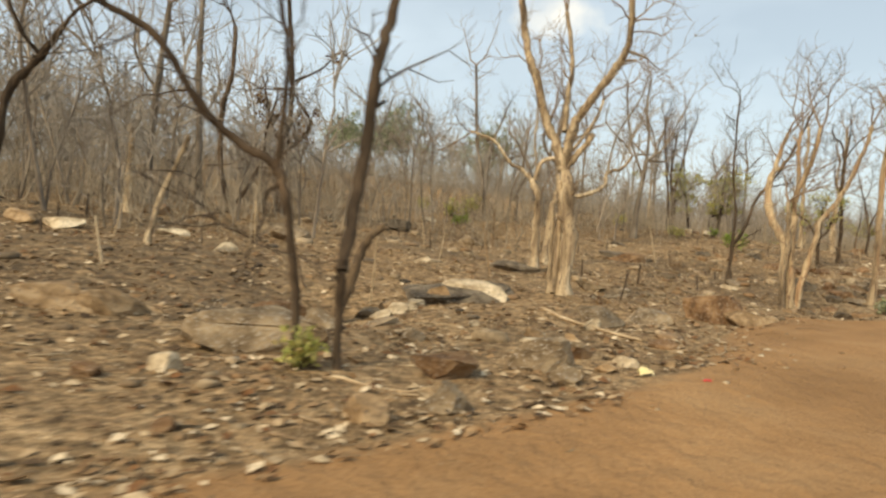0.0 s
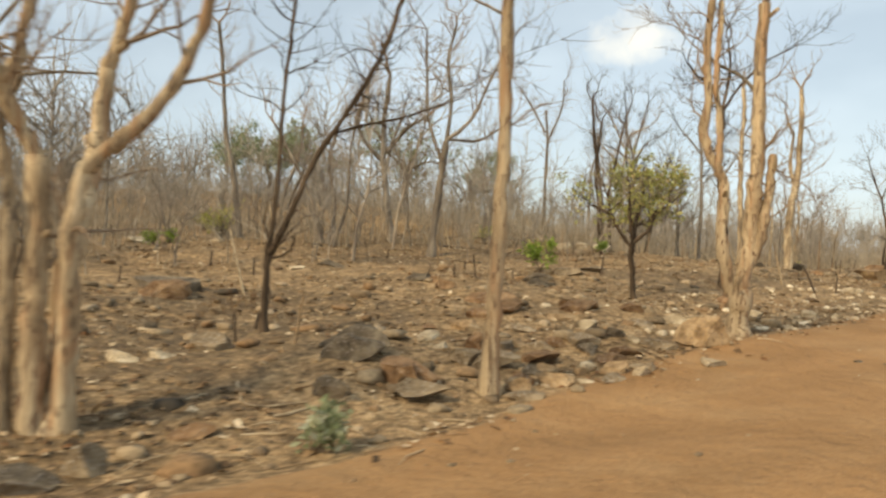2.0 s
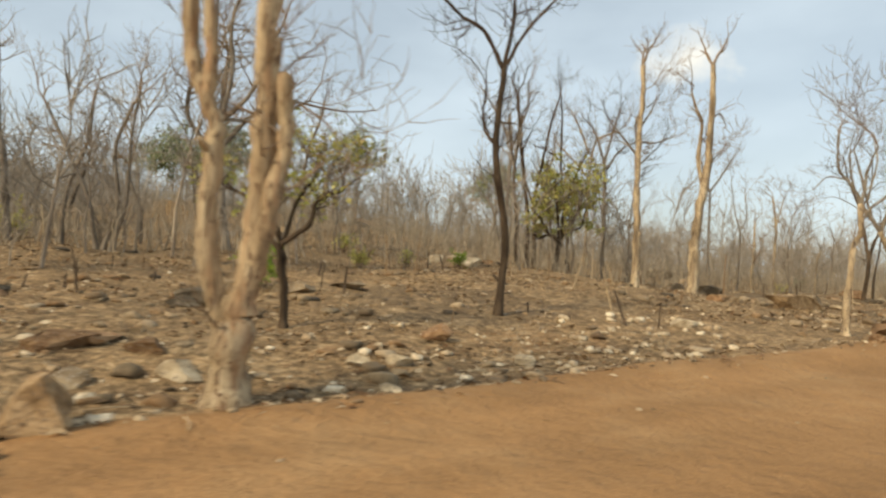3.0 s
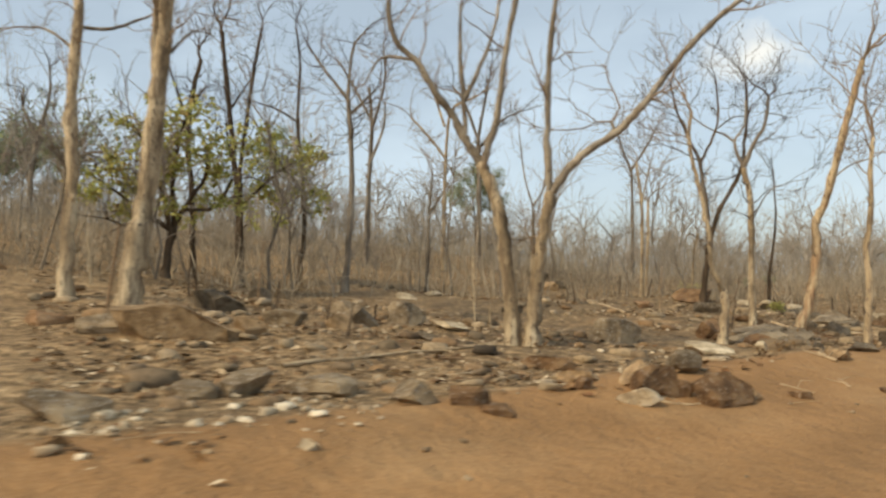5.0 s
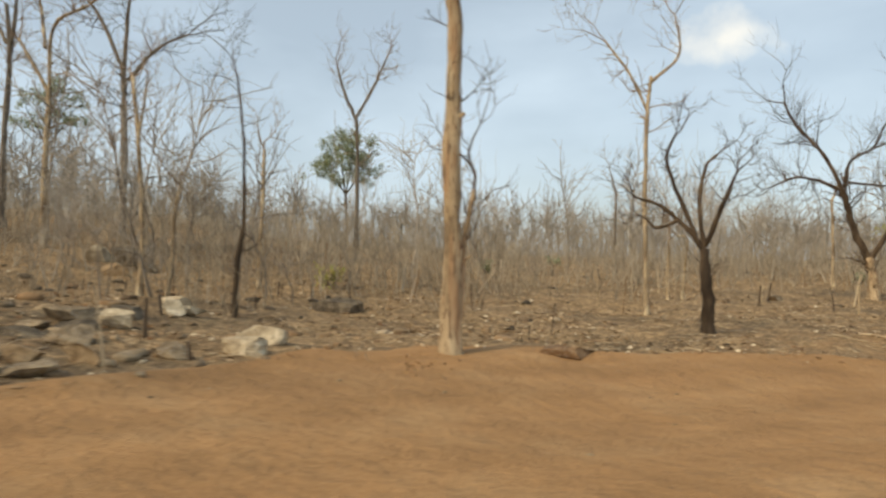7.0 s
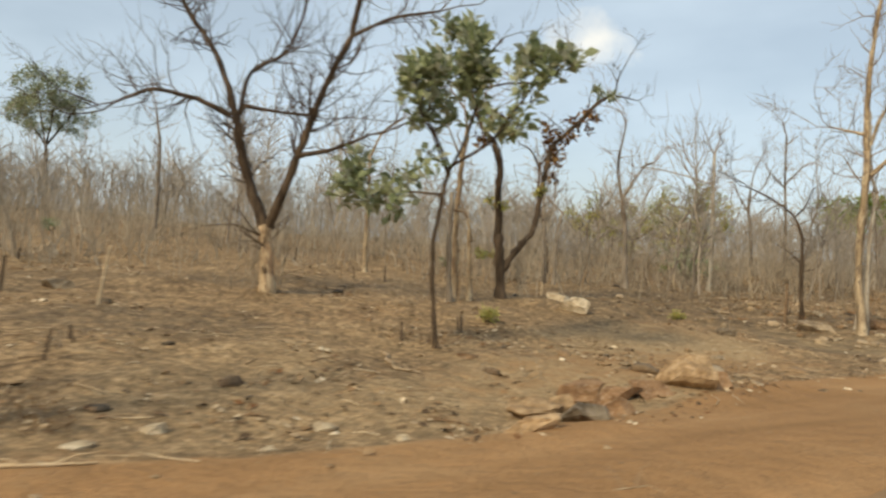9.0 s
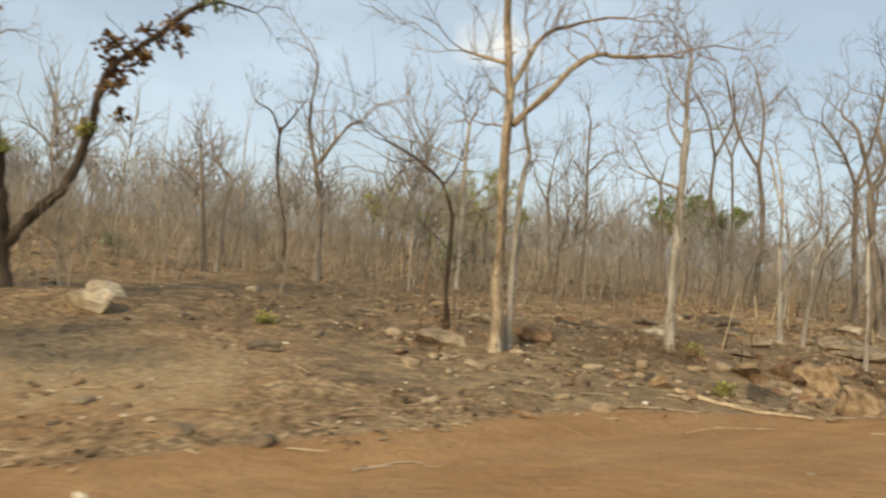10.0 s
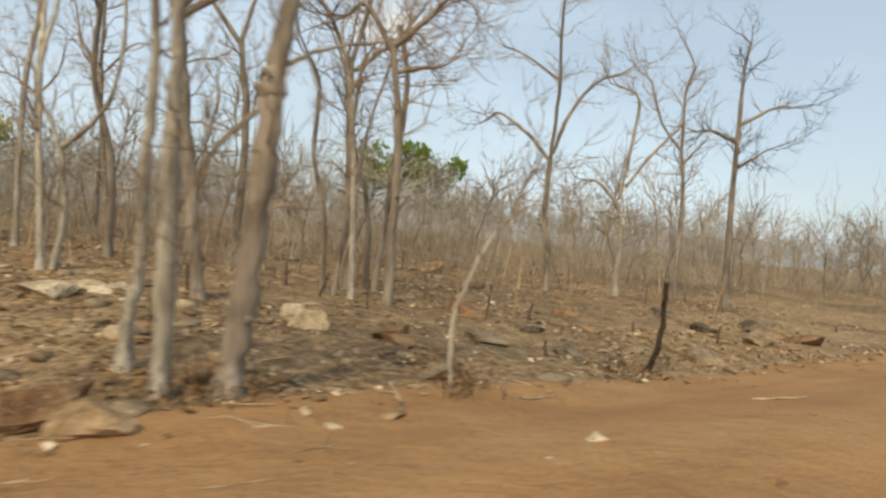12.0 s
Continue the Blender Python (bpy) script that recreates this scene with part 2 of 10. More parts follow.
ROCK = {
    "grey": material("grey_rock", [(0.10, 0.075, 0.052), (0.215, 0.168, 0.122), (0.335, 0.272, 0.20)], 3.0, 0.95, 1.0, 30, tone=0.2, stops=[0.36, 0.5, 0.62], spots=((0.36, 0.31, 0.24), 0.56)),
    "brown": material("brown_rock", [(0.075, 0.045, 0.028), (0.18, 0.11, 0.065), (0.28, 0.19, 0.12)], 3.0, 0.95, 1.0, 28, tone=0.2, stops=[0.36, 0.5, 0.62], spots=((0.30, 0.22, 0.15), 0.57)),
    "red": material("red_rock", [(0.125, 0.075, 0.046), (0.25, 0.155, 0.095), (0.34, 0.23, 0.15)], 3.0, 0.95, 1.0, 28, tone=0.18, stops=[0.36, 0.5, 0.62], spots=((0.36, 0.26, 0.17), 0.57)),
    "white": material("whitish_rock", [(0.26, 0.21, 0.155), (0.48, 0.415, 0.33), (0.66, 0.60, 0.51)], 3.0, 0.92, 0.9, 26, tone=0.16, stops=[0.36, 0.5, 0.62], spots=((0.22, 0.17, 0.12), 0.57)),
    "black": material("burnt_rock", [(0.05, 0.042, 0.034), (0.115, 0.095, 0.076), (0.21, 0.18, 0.145)], 3.0, 0.95, 1.0, 28, tone=0.25, stops=[0.36, 0.5, 0.62], spots=((0.24, 0.20, 0.16), 0.57)),
    "stained": material("white_stained_rock", [(0.11, 0.07, 0.045), (0.20, 0.13, 0.085), (0.26, 0.18, 0.12), (0.62, 0.55, 0.44), (0.66, 0.60, 0.50)], 1.5, 0.92, 0.7, 26, tone=0.1, stops=[0.30, 0.44, 0.535, 0.56, 0.75]),
    "tan": material("tan_rock", [(0.15, 0.10, 0.06), (0.31, 0.22, 0.14), (0.43, 0.33, 0.23)], 4.4, 0.95, 0.8, 26, tone=0.18, stops=[0.36, 0.5, 0.62], spots=((0.20, 0.14, 0.09), 0.57)),
}


def ground_material():
    """Leaf-strewn brown soil that gives way to bare orange dirt where 'bare' is high, with burnt and other dark patches
    where 'burnt' is high.
    """
    m = bpy.data.materials.new("forest_soil")
    m.use_nodes = True
    n, l = m.node_tree.nodes, m.node_tree.links
    bsdf = n["Principled BSDF"]
    bsdf.inputs["Roughness"].default_value, bsdf.inputs["Specular IOR Level"].default_value = 0.95, 0.15
    co = n.new("ShaderNodeTexCoord").outputs["Object"]

    def noise_of(scale, detail=8, rough=0.65):
        t = n.new("ShaderNodeTexNoise")
        t.inputs["Scale"].default_value, t.inputs["Detail"].default_value, t.inputs["Roughness"].default_value = scale, detail, rough
        l.new(co, t.inputs["Vector"])
        return t.outputs["Fac"]

    def ramp(fac, stops):
        r = n.new("ShaderNodeValToRGB")
        els = r.color_ramp.elements
        while len(els) < len(stops):
            els.new(0.5)
        for e, (s, c) in zip(els, stops):
            e.position, e.color = s, (*earth(c), 1)
        l.new(fac, r.inputs["Fac"])
        return r.outputs["Color"]

    def mix(fac, a, b):
        x = n.new("ShaderNodeMix")
        x.data_type = "RGBA"
        l.new(fac, x.inputs["Factor"])
        l.new(a, x.inputs["A"])
        l.new(b, x.inputs["B"])
        return x.outputs["Result"]

    def attribute(name):
        a = n.new("ShaderNodeAttribute")
        a.attribute_name = name
        return a.outputs["Fac"]

    soil = ramp(noise_of(1.7), [(0.30, (0.06, 0.042, 0.028)), (0.43, (0.175, 0.122, 0.076)), (0.57, (0.325, 0.235, 0.148)), (0.70, (0.50, 0.395, 0.275))])
    flecks = ramp(noise_of(27, 6), [(0.33, (0.04, 0.028, 0.02)), (0.45, (0.17, 0.115, 0.072)), (0.58, (0.33, 0.24, 0.155)), (0.67, (0.64, 0.54, 0.42))])
    half = n.new("ShaderNodeValue")
    half.outputs[0].default_value = 0.5
    floor_col = mix(half.outputs[0], soil, flecks)
    clumps = n.new("ShaderNodeHueSaturation")
    cr = n.new("ShaderNodeMapRange")
    cr.inputs["From Min"].default_value, cr.inputs["From Max"].default_value = 0.34, 0.66
    cr.inputs["To Min"].default_value, cr.inputs["To Max"].default_value = 0.42, 1.58
    l.new(noise_of(7.5, 4, 0.6), cr.inputs["Value"])
    l.new(cr.outputs["Result"], clumps.inputs["Value"])
    l.new(floor_col, clumps.inputs["Color"])
    floor_col = clumps.outputs["Color"]
    sand = ramp(noise_of(11, 6), [(0.30, (0.24, 0.17, 0.105)), (0.50, (0.36, 0.275, 0.18)), (0.70, (0.50, 0.41, 0.29))])
    floor_col = mix(attribute("sandy"), floor_col, sand)
    dirt = ramp(noise_of(0.55), [(0.30, (0.235, 0.138, 0.073)), (0.50, (0.325, 0.198, 0.108)), (0.70, (0.42, 0.29, 0.178))])
    grit = ramp(noise_of(34, 4), [(0.30, (0.188, 0.104, 0.053)), (0.52, (0.337, 0.20, 0.105)), (0.75, (0.46, 0.318, 0.192))])
    dirt = mix(half.outputs[0], dirt, grit)
    lane = n.new("ShaderNodeCombineXYZ")
    for axis, name, size in ((0, "along", 0.3), (1, "across", 1.3)):
        k = n.new("ShaderNodeMath")
        k.operation = "MULTIPLY"
        k.inputs[1].default_value = size
        l.new(attribute(name), k.inputs[0])
        l.new(k.outputs[0], lane.inputs[axis])
    rut = n.new("ShaderNodeTexNoise")
    rut.inputs["Scale"].default_value, rut.inputs["Detail"].default_value = 1.0, 2
    l.new(lane.outputs[0], rut.inputs["Vector"])
    worn = n.new("ShaderNodeHueSaturation")
    wr = n.new("ShaderNodeMapRange")
    wr.inputs["From Min"].default_value, wr.inputs["From Max"].default_value = 0.3, 0.7
    wr.inputs["To Min"].default_value, wr.inputs["To Max"].default_value = 0.87, 1.1
    l.new(rut.outputs["Fac"], wr.inputs["Value"])
    l.new(wr.outputs["Result"], worn.inputs["Value"])
    l.new(dirt, worn.inputs["Color"])
    dirt = worn.outputs["Color"]
    ash = ramp(noise_of(5.0), [(0.35, (0.035, 0.029, 0.025)), (0.6, (0.095, 0.08, 0.066))])
    edge = n.new("ShaderNodeMath")
    edge.operation = "MULTIPLY_ADD"
    edge.inputs[1].default_value = 0.6
    l.new(noise_of(1.9, 7), edge.inputs[0])
    l.new(attribute("bare"), edge.inputs[2])
    er = n.new("ShaderNodeMapRange")
    er.inputs["From Min"].default_value, er.inputs["From Max"].default_value = 0.68, 0.92
    l.new(edge.outputs[0], er.inputs["Value"])
    br = n.new("ShaderNodeMath")
    br.operation = "MULTIPLY"
    l.new(attribute("burnt"), br.inputs[0])
    bm_ = n.new("ShaderNodeMapRange")
    bm_.inputs["From Min"].default_value, bm_.inputs["From Max"].default_value = 0.35, 0.6
    l.new(noise_of(2.6, 6), bm_.inputs["Value"])
    l.new(bm_.outputs["Result"], br.inputs[1])
    col = mix(er.outputs["Result"], mix(br.outputs[0], floor_col, ash), dirt)
    l.new(col, bsdf.inputs["Base Color"])
    bp = n.new("ShaderNodeBump")
    bp.inputs["Strength"].default_value, bp.inputs["Distance"].default_value = 0.5, 0.05
    l.new(noise_of(20, 6), bp.inputs["Height"])
    bq = n.new("ShaderNodeBump")
    bq.inputs["Strength"].default_value, bq.inputs["Distance"].default_value = 0.6, 0.22
    l.new(noise_of(3.2, 5), bq.inputs["Height"])
    l.new(bq.outputs["Normal"], bp.inputs["Normal"])
    l.new(bp.outputs["Normal"], bsdf.inputs["Normal"])
    return m


SOIL = ground_material()
ASPHALT = material("worn_asphalt", [(0.14, 0.124, 0.10), (0.20, 0.174, 0.138), (0.28, 0.225, 0.16)], 1.3, 0.92, 0.4, 60, stops=[0.34, 0.5, 0.64])


def dust_over(m):
    """Orange dirt blown over the crumbling margin."""
    n, l = m.node_tree.nodes, m.node_tree.links
    bsdf = n["Principled BSDF"]
    old = bsdf.inputs["Base Color"].links[0].from_socket
    inner = n.new("ShaderNodeAttribute")
    inner.attribute_name = "margin"
    patch = n.new("ShaderNodeTexNoise")
    patch.inputs["Scale"].default_value, patch.inputs["Detail"].default_value = 1.6, 7
    l.new(n["Texture Coordinate"].outputs["Object"], patch.inputs["Vector"])
    both = n.new("ShaderNodeMath")
    both.operation = "MULTIPLY_ADD"
    both.inputs[1].default_value = 1.1
    l.new(patch.outputs["Fac"], both.inputs[0])
    l.new(inner.outputs["Fac"], both.inputs[2])
    cover = n.new("ShaderNodeMapRange")
    cover.inputs["From Min"].default_value, cover.inputs["From Max"].default_value = 1.0, 1.6
    cover.inputs["To Max"].default_value = 0.95
    l.new(both.outputs[0], cover.inputs["Value"])
    mix = n.new("ShaderNodeMix")
    mix.data_type = "RGBA"
    mix.inputs["B"].default_value = (0.345, 0.192, 0.083, 1)
    l.new(cover.outputs["Result"], mix.inputs["Factor"])
    l.new(old, mix.inputs["A"])
    l.new(mix.outputs["Result"], bsdf.inputs["Base Color"])


dust_over(ASPHALT)
PLASTIC_RED = material("red_plastic", [(0.55, 0.03, 0.03), (0.68, 0.06, 0.05)], 5, 0.5, 0.2)
PAPER = material("dirty_paper", [(0.62, 0.55, 0.25), (0.80, 0.76, 0.62)], 6, 0.8, 0.2)

# ---- the lie of the land ----
ROAD = np.array([(x, y) for t, (x, y, z), target, roll in PATH])
ROAD = np.vstack([ROAD[0] - 150 * (ROAD[1] - ROAD[0]) / np.linalg.norm(ROAD[1] - ROAD[0]), ROAD, ROAD[-1] + 300 * (ROAD[-1] - ROAD[-3]) / np.linalg.norm(ROAD[-1] - ROAD[-3])])
ROAD_S = np.r_[0, np.cumsum(np.linalg.norm(np.diff(ROAD, axis=0), axis=1))] - 150
VERGE_S, VERGE_Z = (-40, 0, 11, 17, 22, 25.5, 28, 31, 34, 40, 48, 55, 62, 66, 70, 76, 86, 97, 103, 110, 114, 121, 125.5, 133, 170), (0.25, 0.15, -0.02, -0.35, -0.45, -0.45, -0.25, -0.02, -0.05, 0.1, 0.4, 0.32, 0.3, 0.08, 0.12, -0.25, -0.5, -0.62, -0.58, -0.5, -0.5, -0.72, -0.32, -0.6, -0.6)
RISE_S, RISE = (-40, 5, 11, 17, 24, 40, 50, 58, 66, 75, 84, 97, 103, 110, 126, 150), (0.12, 0.09, 0.085, 0.11, 0.115, 0.11, 0.1, 0.06, 0.028, 0.03, 0.05, 0.072, 0.058, 0.042, 0.045, 0.04)
# where the bare shoulder ends
BARE_S = (-150, 0, 7, 11, 15, 17, 19, 22, 26, 32, 37, 45, 51, 58, 63, 66, 69, 74, 78, 87, 92, 97, 102, 109, 112, 118, 124, 127, 134, 400)
BARE_N = (3.4, 3.3, 3.4, 4.8, 5.6, 6.3, 4.4, 4.8, 5.9, 6.1, 6.2, 5.4, 4.8, 5.4, 4.7, 5.8, 7.8, 10.8, 10.6, 6.3, 6.1, 5.0, 6.2, 6.2, 4.5, 4.8, 5.4, 5.8, 6.0, 5)


def along_across(x, y):
    """Metres along the road, and to its left."""
    p = np.stack([np.ravel(x), np.ravel(y)], 1).astype(float)
    best, s_out, n_out = np.full(len(p), 1e9), np.zeros(len(p)), np.zeros(len(p))
    for i in range(len(ROAD) - 1):
        d = ROAD[i + 1] - ROAD[i]
        length = np.hypot(*d)
        d = d / length
        r = p - ROAD[i]
        u = np.clip(r @ d, 0, length)
        off = r - u[:, None] * d
        dist = np.hypot(off[:, 0], off[:, 1])
        near = dist < best
        best = np.where(near, dist, best)
        s_out = np.where(near, ROAD_S[i] + u, s_out)
        n_out = np.where(near, np.sign(d[0] * r[:, 1] - d[1] * r[:, 0]) * dist, n_out)
    return s_out, n_out


def on_road(s, n):
    """The place s metres along the road and n to its left."""
    i = min(max(int(np.searchsorted(ROAD_S, s)) - 1, 0), len(ROAD) - 2)
    d = (ROAD[i + 1] - ROAD[i]) / np.linalg.norm(ROAD[i + 1] - ROAD[i])
    return ROAD[i] + d * (s - ROAD_S[i]) + n * np.array([-d[1], d[0]])


def lattice(x, y, seed):
    xi, yi = np.floor(x).astype(np.int64), np.floor(y).astype(np.int64)
    fx, fy = x - xi, y - yi
    fx, fy = fx * fx * (3 - 2 * fx), fy * fy * (3 - 2 * fy)

    def h(a, b):
        k = (a * 374761393 + b * 668265263 + seed * 974634777) & 0x7FFFFFFF
        k = ((k ^ (k >> 13)) * 1274126177) & 0x7FFFFFFF
        return ((k ^ (k >> 16)) & 0xFFFF) / 65535.0

    top = h(xi, yi) * (1 - fx) + h(xi + 1, yi) * fx
    low = h(xi, yi + 1) * (1 - fx) + h(xi + 1, yi + 1) * fx
    return top * (1 - fy) + low * fy


def smooth(a, b, v):
    u = np.clip((v - a) / (b - a), 0, 1)
    return u * u * (3 - 2 * u)


def ground_z(x, y):
    x, y = np.atleast_1d(np.asarray(x, float)), np.atleast_1d(np.asarray(y, float))
    s, n = along_across(x, y)
    side = np.where(n > 0, 1.0, 0.4)
    a = np.abs(n)
    z = np.interp(s, VERGE_S, VERGE_Z) * smooth(2.0, 6.0, a) * side
    m = np.maximum(a - 6.5, 0)
    z += np.interp(s, RISE_S, RISE) * 40 * (1 - np.exp(-m / 40)) * side
    z += np.interp(s, (36, 54, 76, 92, 128), (0, 7.5, 7.5, 2, 1)) * (1 - np.exp(-np.maximum(n - 25, 0) / 48))
    wild = smooth(4.5, 9, a)
    z += wild * (0.26 * (lattice(x / 3.1, y / 3.1, 3) - 0.5) + 0.12 * (lattice(x / 1.1, y / 1.1, 4) - 0.5) + 0.05 * (lattice(x / 0.45, y / 0.45, 5) - 0.5))
    z += smooth(2.6, 4, a) * (0.07 * (lattice(x / 1.6, y / 1.6, 6) - 0.5) + 0.02 * (lattice(x / 0.4, y / 0.4, 7) - 0.5))
    edge = np.interp(s, BARE_S, BARE_N)
    z += 0.07 * np.exp(-((a - edge + 0.2) / 0.5) ** 2)
    z -= 0.45 * np.exp(-((s - 118.5) / 3.2) ** 2 - ((n - 7.2) / 1.3) ** 2)
    z -= 0.33 * np.exp(-((s - 5.5) / 1.7) ** 2 - ((n - 8.8) / 1.5) ** 2)
    z += 0.5 * np.exp(-((s - 66.5) / 4) ** 2 - ((n - 14.8) / 3) ** 2)
    z += smooth(25, 90, a) * 1.2 * (lattice(x / 38, y / 38, 8) - 0.5)
    return z


def gz(x, y):
    return float(ground_z(x, y)[0])


def spread(dense_a, dense_b, step, far_a, far_b):
    """Coordinates, close together between dense_a and dense_b and ever wider outside."""
    out = list(np.arange(dense_a, dense_b, step))
    v, d = out[-1], step
    while v < far_b:
        d *= 1.13
        v += d
        out.append(v)
    v, d, low = out[0], step, []
    while v > far_a:
        d *= 1.13
        v -= d
        low.append(v)
    return np.array(low[::-1] + out)


def mesh_of(name, verts, quads):
    verts, quads = np.asarray(verts, np.float32), np.asarray(quads, np.int32)
    me = bpy.data.meshes.new(name)
    me.vertices.add(len(verts))
    me.vertices.foreach_set("co", verts.ravel())
    me.loops.add(quads.size)
    me.loops.foreach_set("vertex_index", quads.ravel())
    me.polygons.add(len(quads))
    me.polygons.foreach_set("loop_start", np.arange(len(quads), dtype=np.int32) * quads.shape[1])
    me.update(calc_edges=True)
    return me


def shade_smooth(me):
    me.polygons.foreach_set("use_smooth", np.ones(len(me.polygons), bool))


def build_ground():
    turn = math.atan2(ROAD[-2][1] - ROAD[1][1], ROAD[-2][0] - ROAD[1][0])
    c, s_ = math.cos(turn), math.sin(turn)
    us = spread(-12, 150, 0.33, -500, 1500)
    vs = spread(-2, 22, 0.24, -500, 1600)
    u, v = np.meshgrid(us, vs, indexing="ij")
    x, y = (c * u - s_ * v).ravel(), (s_ * u + c * v).ravel()
    z = ground_z(x, y)
    i = np.arange(len(us) * len(vs)).reshape(len(us), len(vs))
    quads = np.stack([i[:-1, :-1], i[1:, :-1], i[1:, 1:], i[:-1, 1:]], -1).reshape(-1, 4)
    me = mesh_of("ground", np.stack([x, y, z], 1), quads)
    shade_smooth(me)
    s, n = along_across(x, y)
    a = np.abs(n)
    edge = np.interp(s, BARE_S, BARE_N)
    bare = 0.95 * (1 - smooth(-0.5, 0.9, a - edge))
    bare = np.maximum(bare, 0.42 * smooth(0.52, 0.8, lattice(x / 4.5, y / 4.5, 11)) * (1 - smooth(10, 30, a)))
    bare = np.maximum(bare, 0.50 * np.exp(-((s - 101) / 9) ** 2 - ((n - 8) / 3.0) ** 2))
    burnt = 0.62 * smooth(0.48, 0.76, lattice(x / 5.0, y / 5.0, 12)) * smooth(5, 8, a)
    burnt = np.maximum(burnt, 0.55 * np.exp(-((s - 63) / 11) ** 2 - ((n - 15) / 5.5) ** 2) * smooth(0.2, 0.6, lattice(x / 3.0, y / 3.0, 16)))
    burnt = np.maximum(burnt, 0.6 * np.exp(-((s - 68) / 7) ** 2 - ((n - 9.5) / 4) ** 2) * smooth(0.1, 0.5, lattice(x / 2.0, y / 2.0, 17)))
    # darker ground around the weedy trunk cluster
    burnt = np.maximum(burnt, 0.62 * np.exp(-((s - 89.8) / 3.2) ** 2 - ((n - 7.9) / 1.8) ** 2) * smooth(0.1, 0.45, lattice(x / 1.2, y / 1.2, 18)))
    # four further dark ground patches
    for at_s, at_n, wide, deep in ((110.8, 7.0, 2.6, 1.0), (113.0, 9.7, 1.6, 1.2), (107.7, 14.3, 4.0, 1.6), (98.9, 19.0, 5.0, 1.5)):
        burnt = np.maximum(burnt, 0.7 * np.exp(-((s - at_s) / wide) ** 2 - ((n - at_n) / deep) ** 2) * smooth(0.05, 0.4, lattice(x / 1.4, y / 1.4, 20)))
    sandy = 0.9 * np.exp(-((s - 104) / 9) ** 2 - ((n - 7.8) / 3.2) ** 2) * smooth(0.2, 0.5, lattice(x / 2.3, y / 2.3, 14))
    sandy = np.maximum(sandy, 0.6 * np.exp(-((s - 140) / 12) ** 2 - ((n - 10) / 3.5) ** 2) * smooth(0.25, 0.55, lattice(x / 2.3, y / 2.3, 19)))
    for name, values in (("bare", bare), ("burnt", burnt), ("sandy", sandy), ("along", s), ("across", n)):
        me.attributes.new(name, "FLOAT", "POINT").data.foreach_set("value", values.astype(np.float32))
    me.materials.append(SOIL)
    return tagged(new("ground", me), "leaf-strewn brown forest floor with a bare orange dirt shoulder", "ground", kind="structure")


ground = build_ground()


def build_asphalt():
    ss = np.r_[np.arange(-120, -6, 3.0), np.arange(-6, 140, 0.3), np.arange(140, 262, 3.0)]
    ns = np.array([-2.75, -2.7, -1.4, -0.6, 0.0, 0.5, 0.8, 1.0, 1.06])
    margin = []
    rows = []
    for s in ss:
        for k, n in enumerate(ns):
            wob = 0.22 * (float(lattice(np.array([s / 1.3]), np.array([0.0]), 21)[0]) - 0.5) + 0.12 * (float(lattice(np.array([s / 0.37]), np.array([3.0]), 22)[0]) - 0.5)
            if n > 0:
                n += (np.interp(s, (30, 45, 57, 68, 88, 91.5, 94, 97, 108), (-0.2, 0.6, 1.2, 1.0, 1.6, 1.7, 1.2, 0.5, -0.2)) + wob) * (n > 0.4) * (0.6 if n < 0.7 else 1.0)
            margin.append((0, 0, 0, 0, 0.1, 0.33, 0.62, 0.95, 1.0)[k])
            p = on_road(s, n)
            rows.append((p[0], p[1], (-0.03 if k in (0, len(ns) - 1) else 0.022 - 0.004 * n * n * 0.3)))
    i = np.arange(len(ss) * len(ns)).reshape(len(ss), len(ns))
    me = mesh_of("road", rows, np.stack([i[:-1, :-1], i[1:, :-1], i[1:, 1:], i[:-1, 1:]], -1).reshape(-1, 4))
    shade_smooth(me)
    me.attributes.new("margin", "FLOAT", "POINT").data.foreach_set("value", np.array(margin, np.float32))
    me.materials.append(ASPHALT)
    return tagged(new("road", me), "narrow worn grey asphalt road with crumbling edges", "road", kind="structure")


road = build_asphalt()


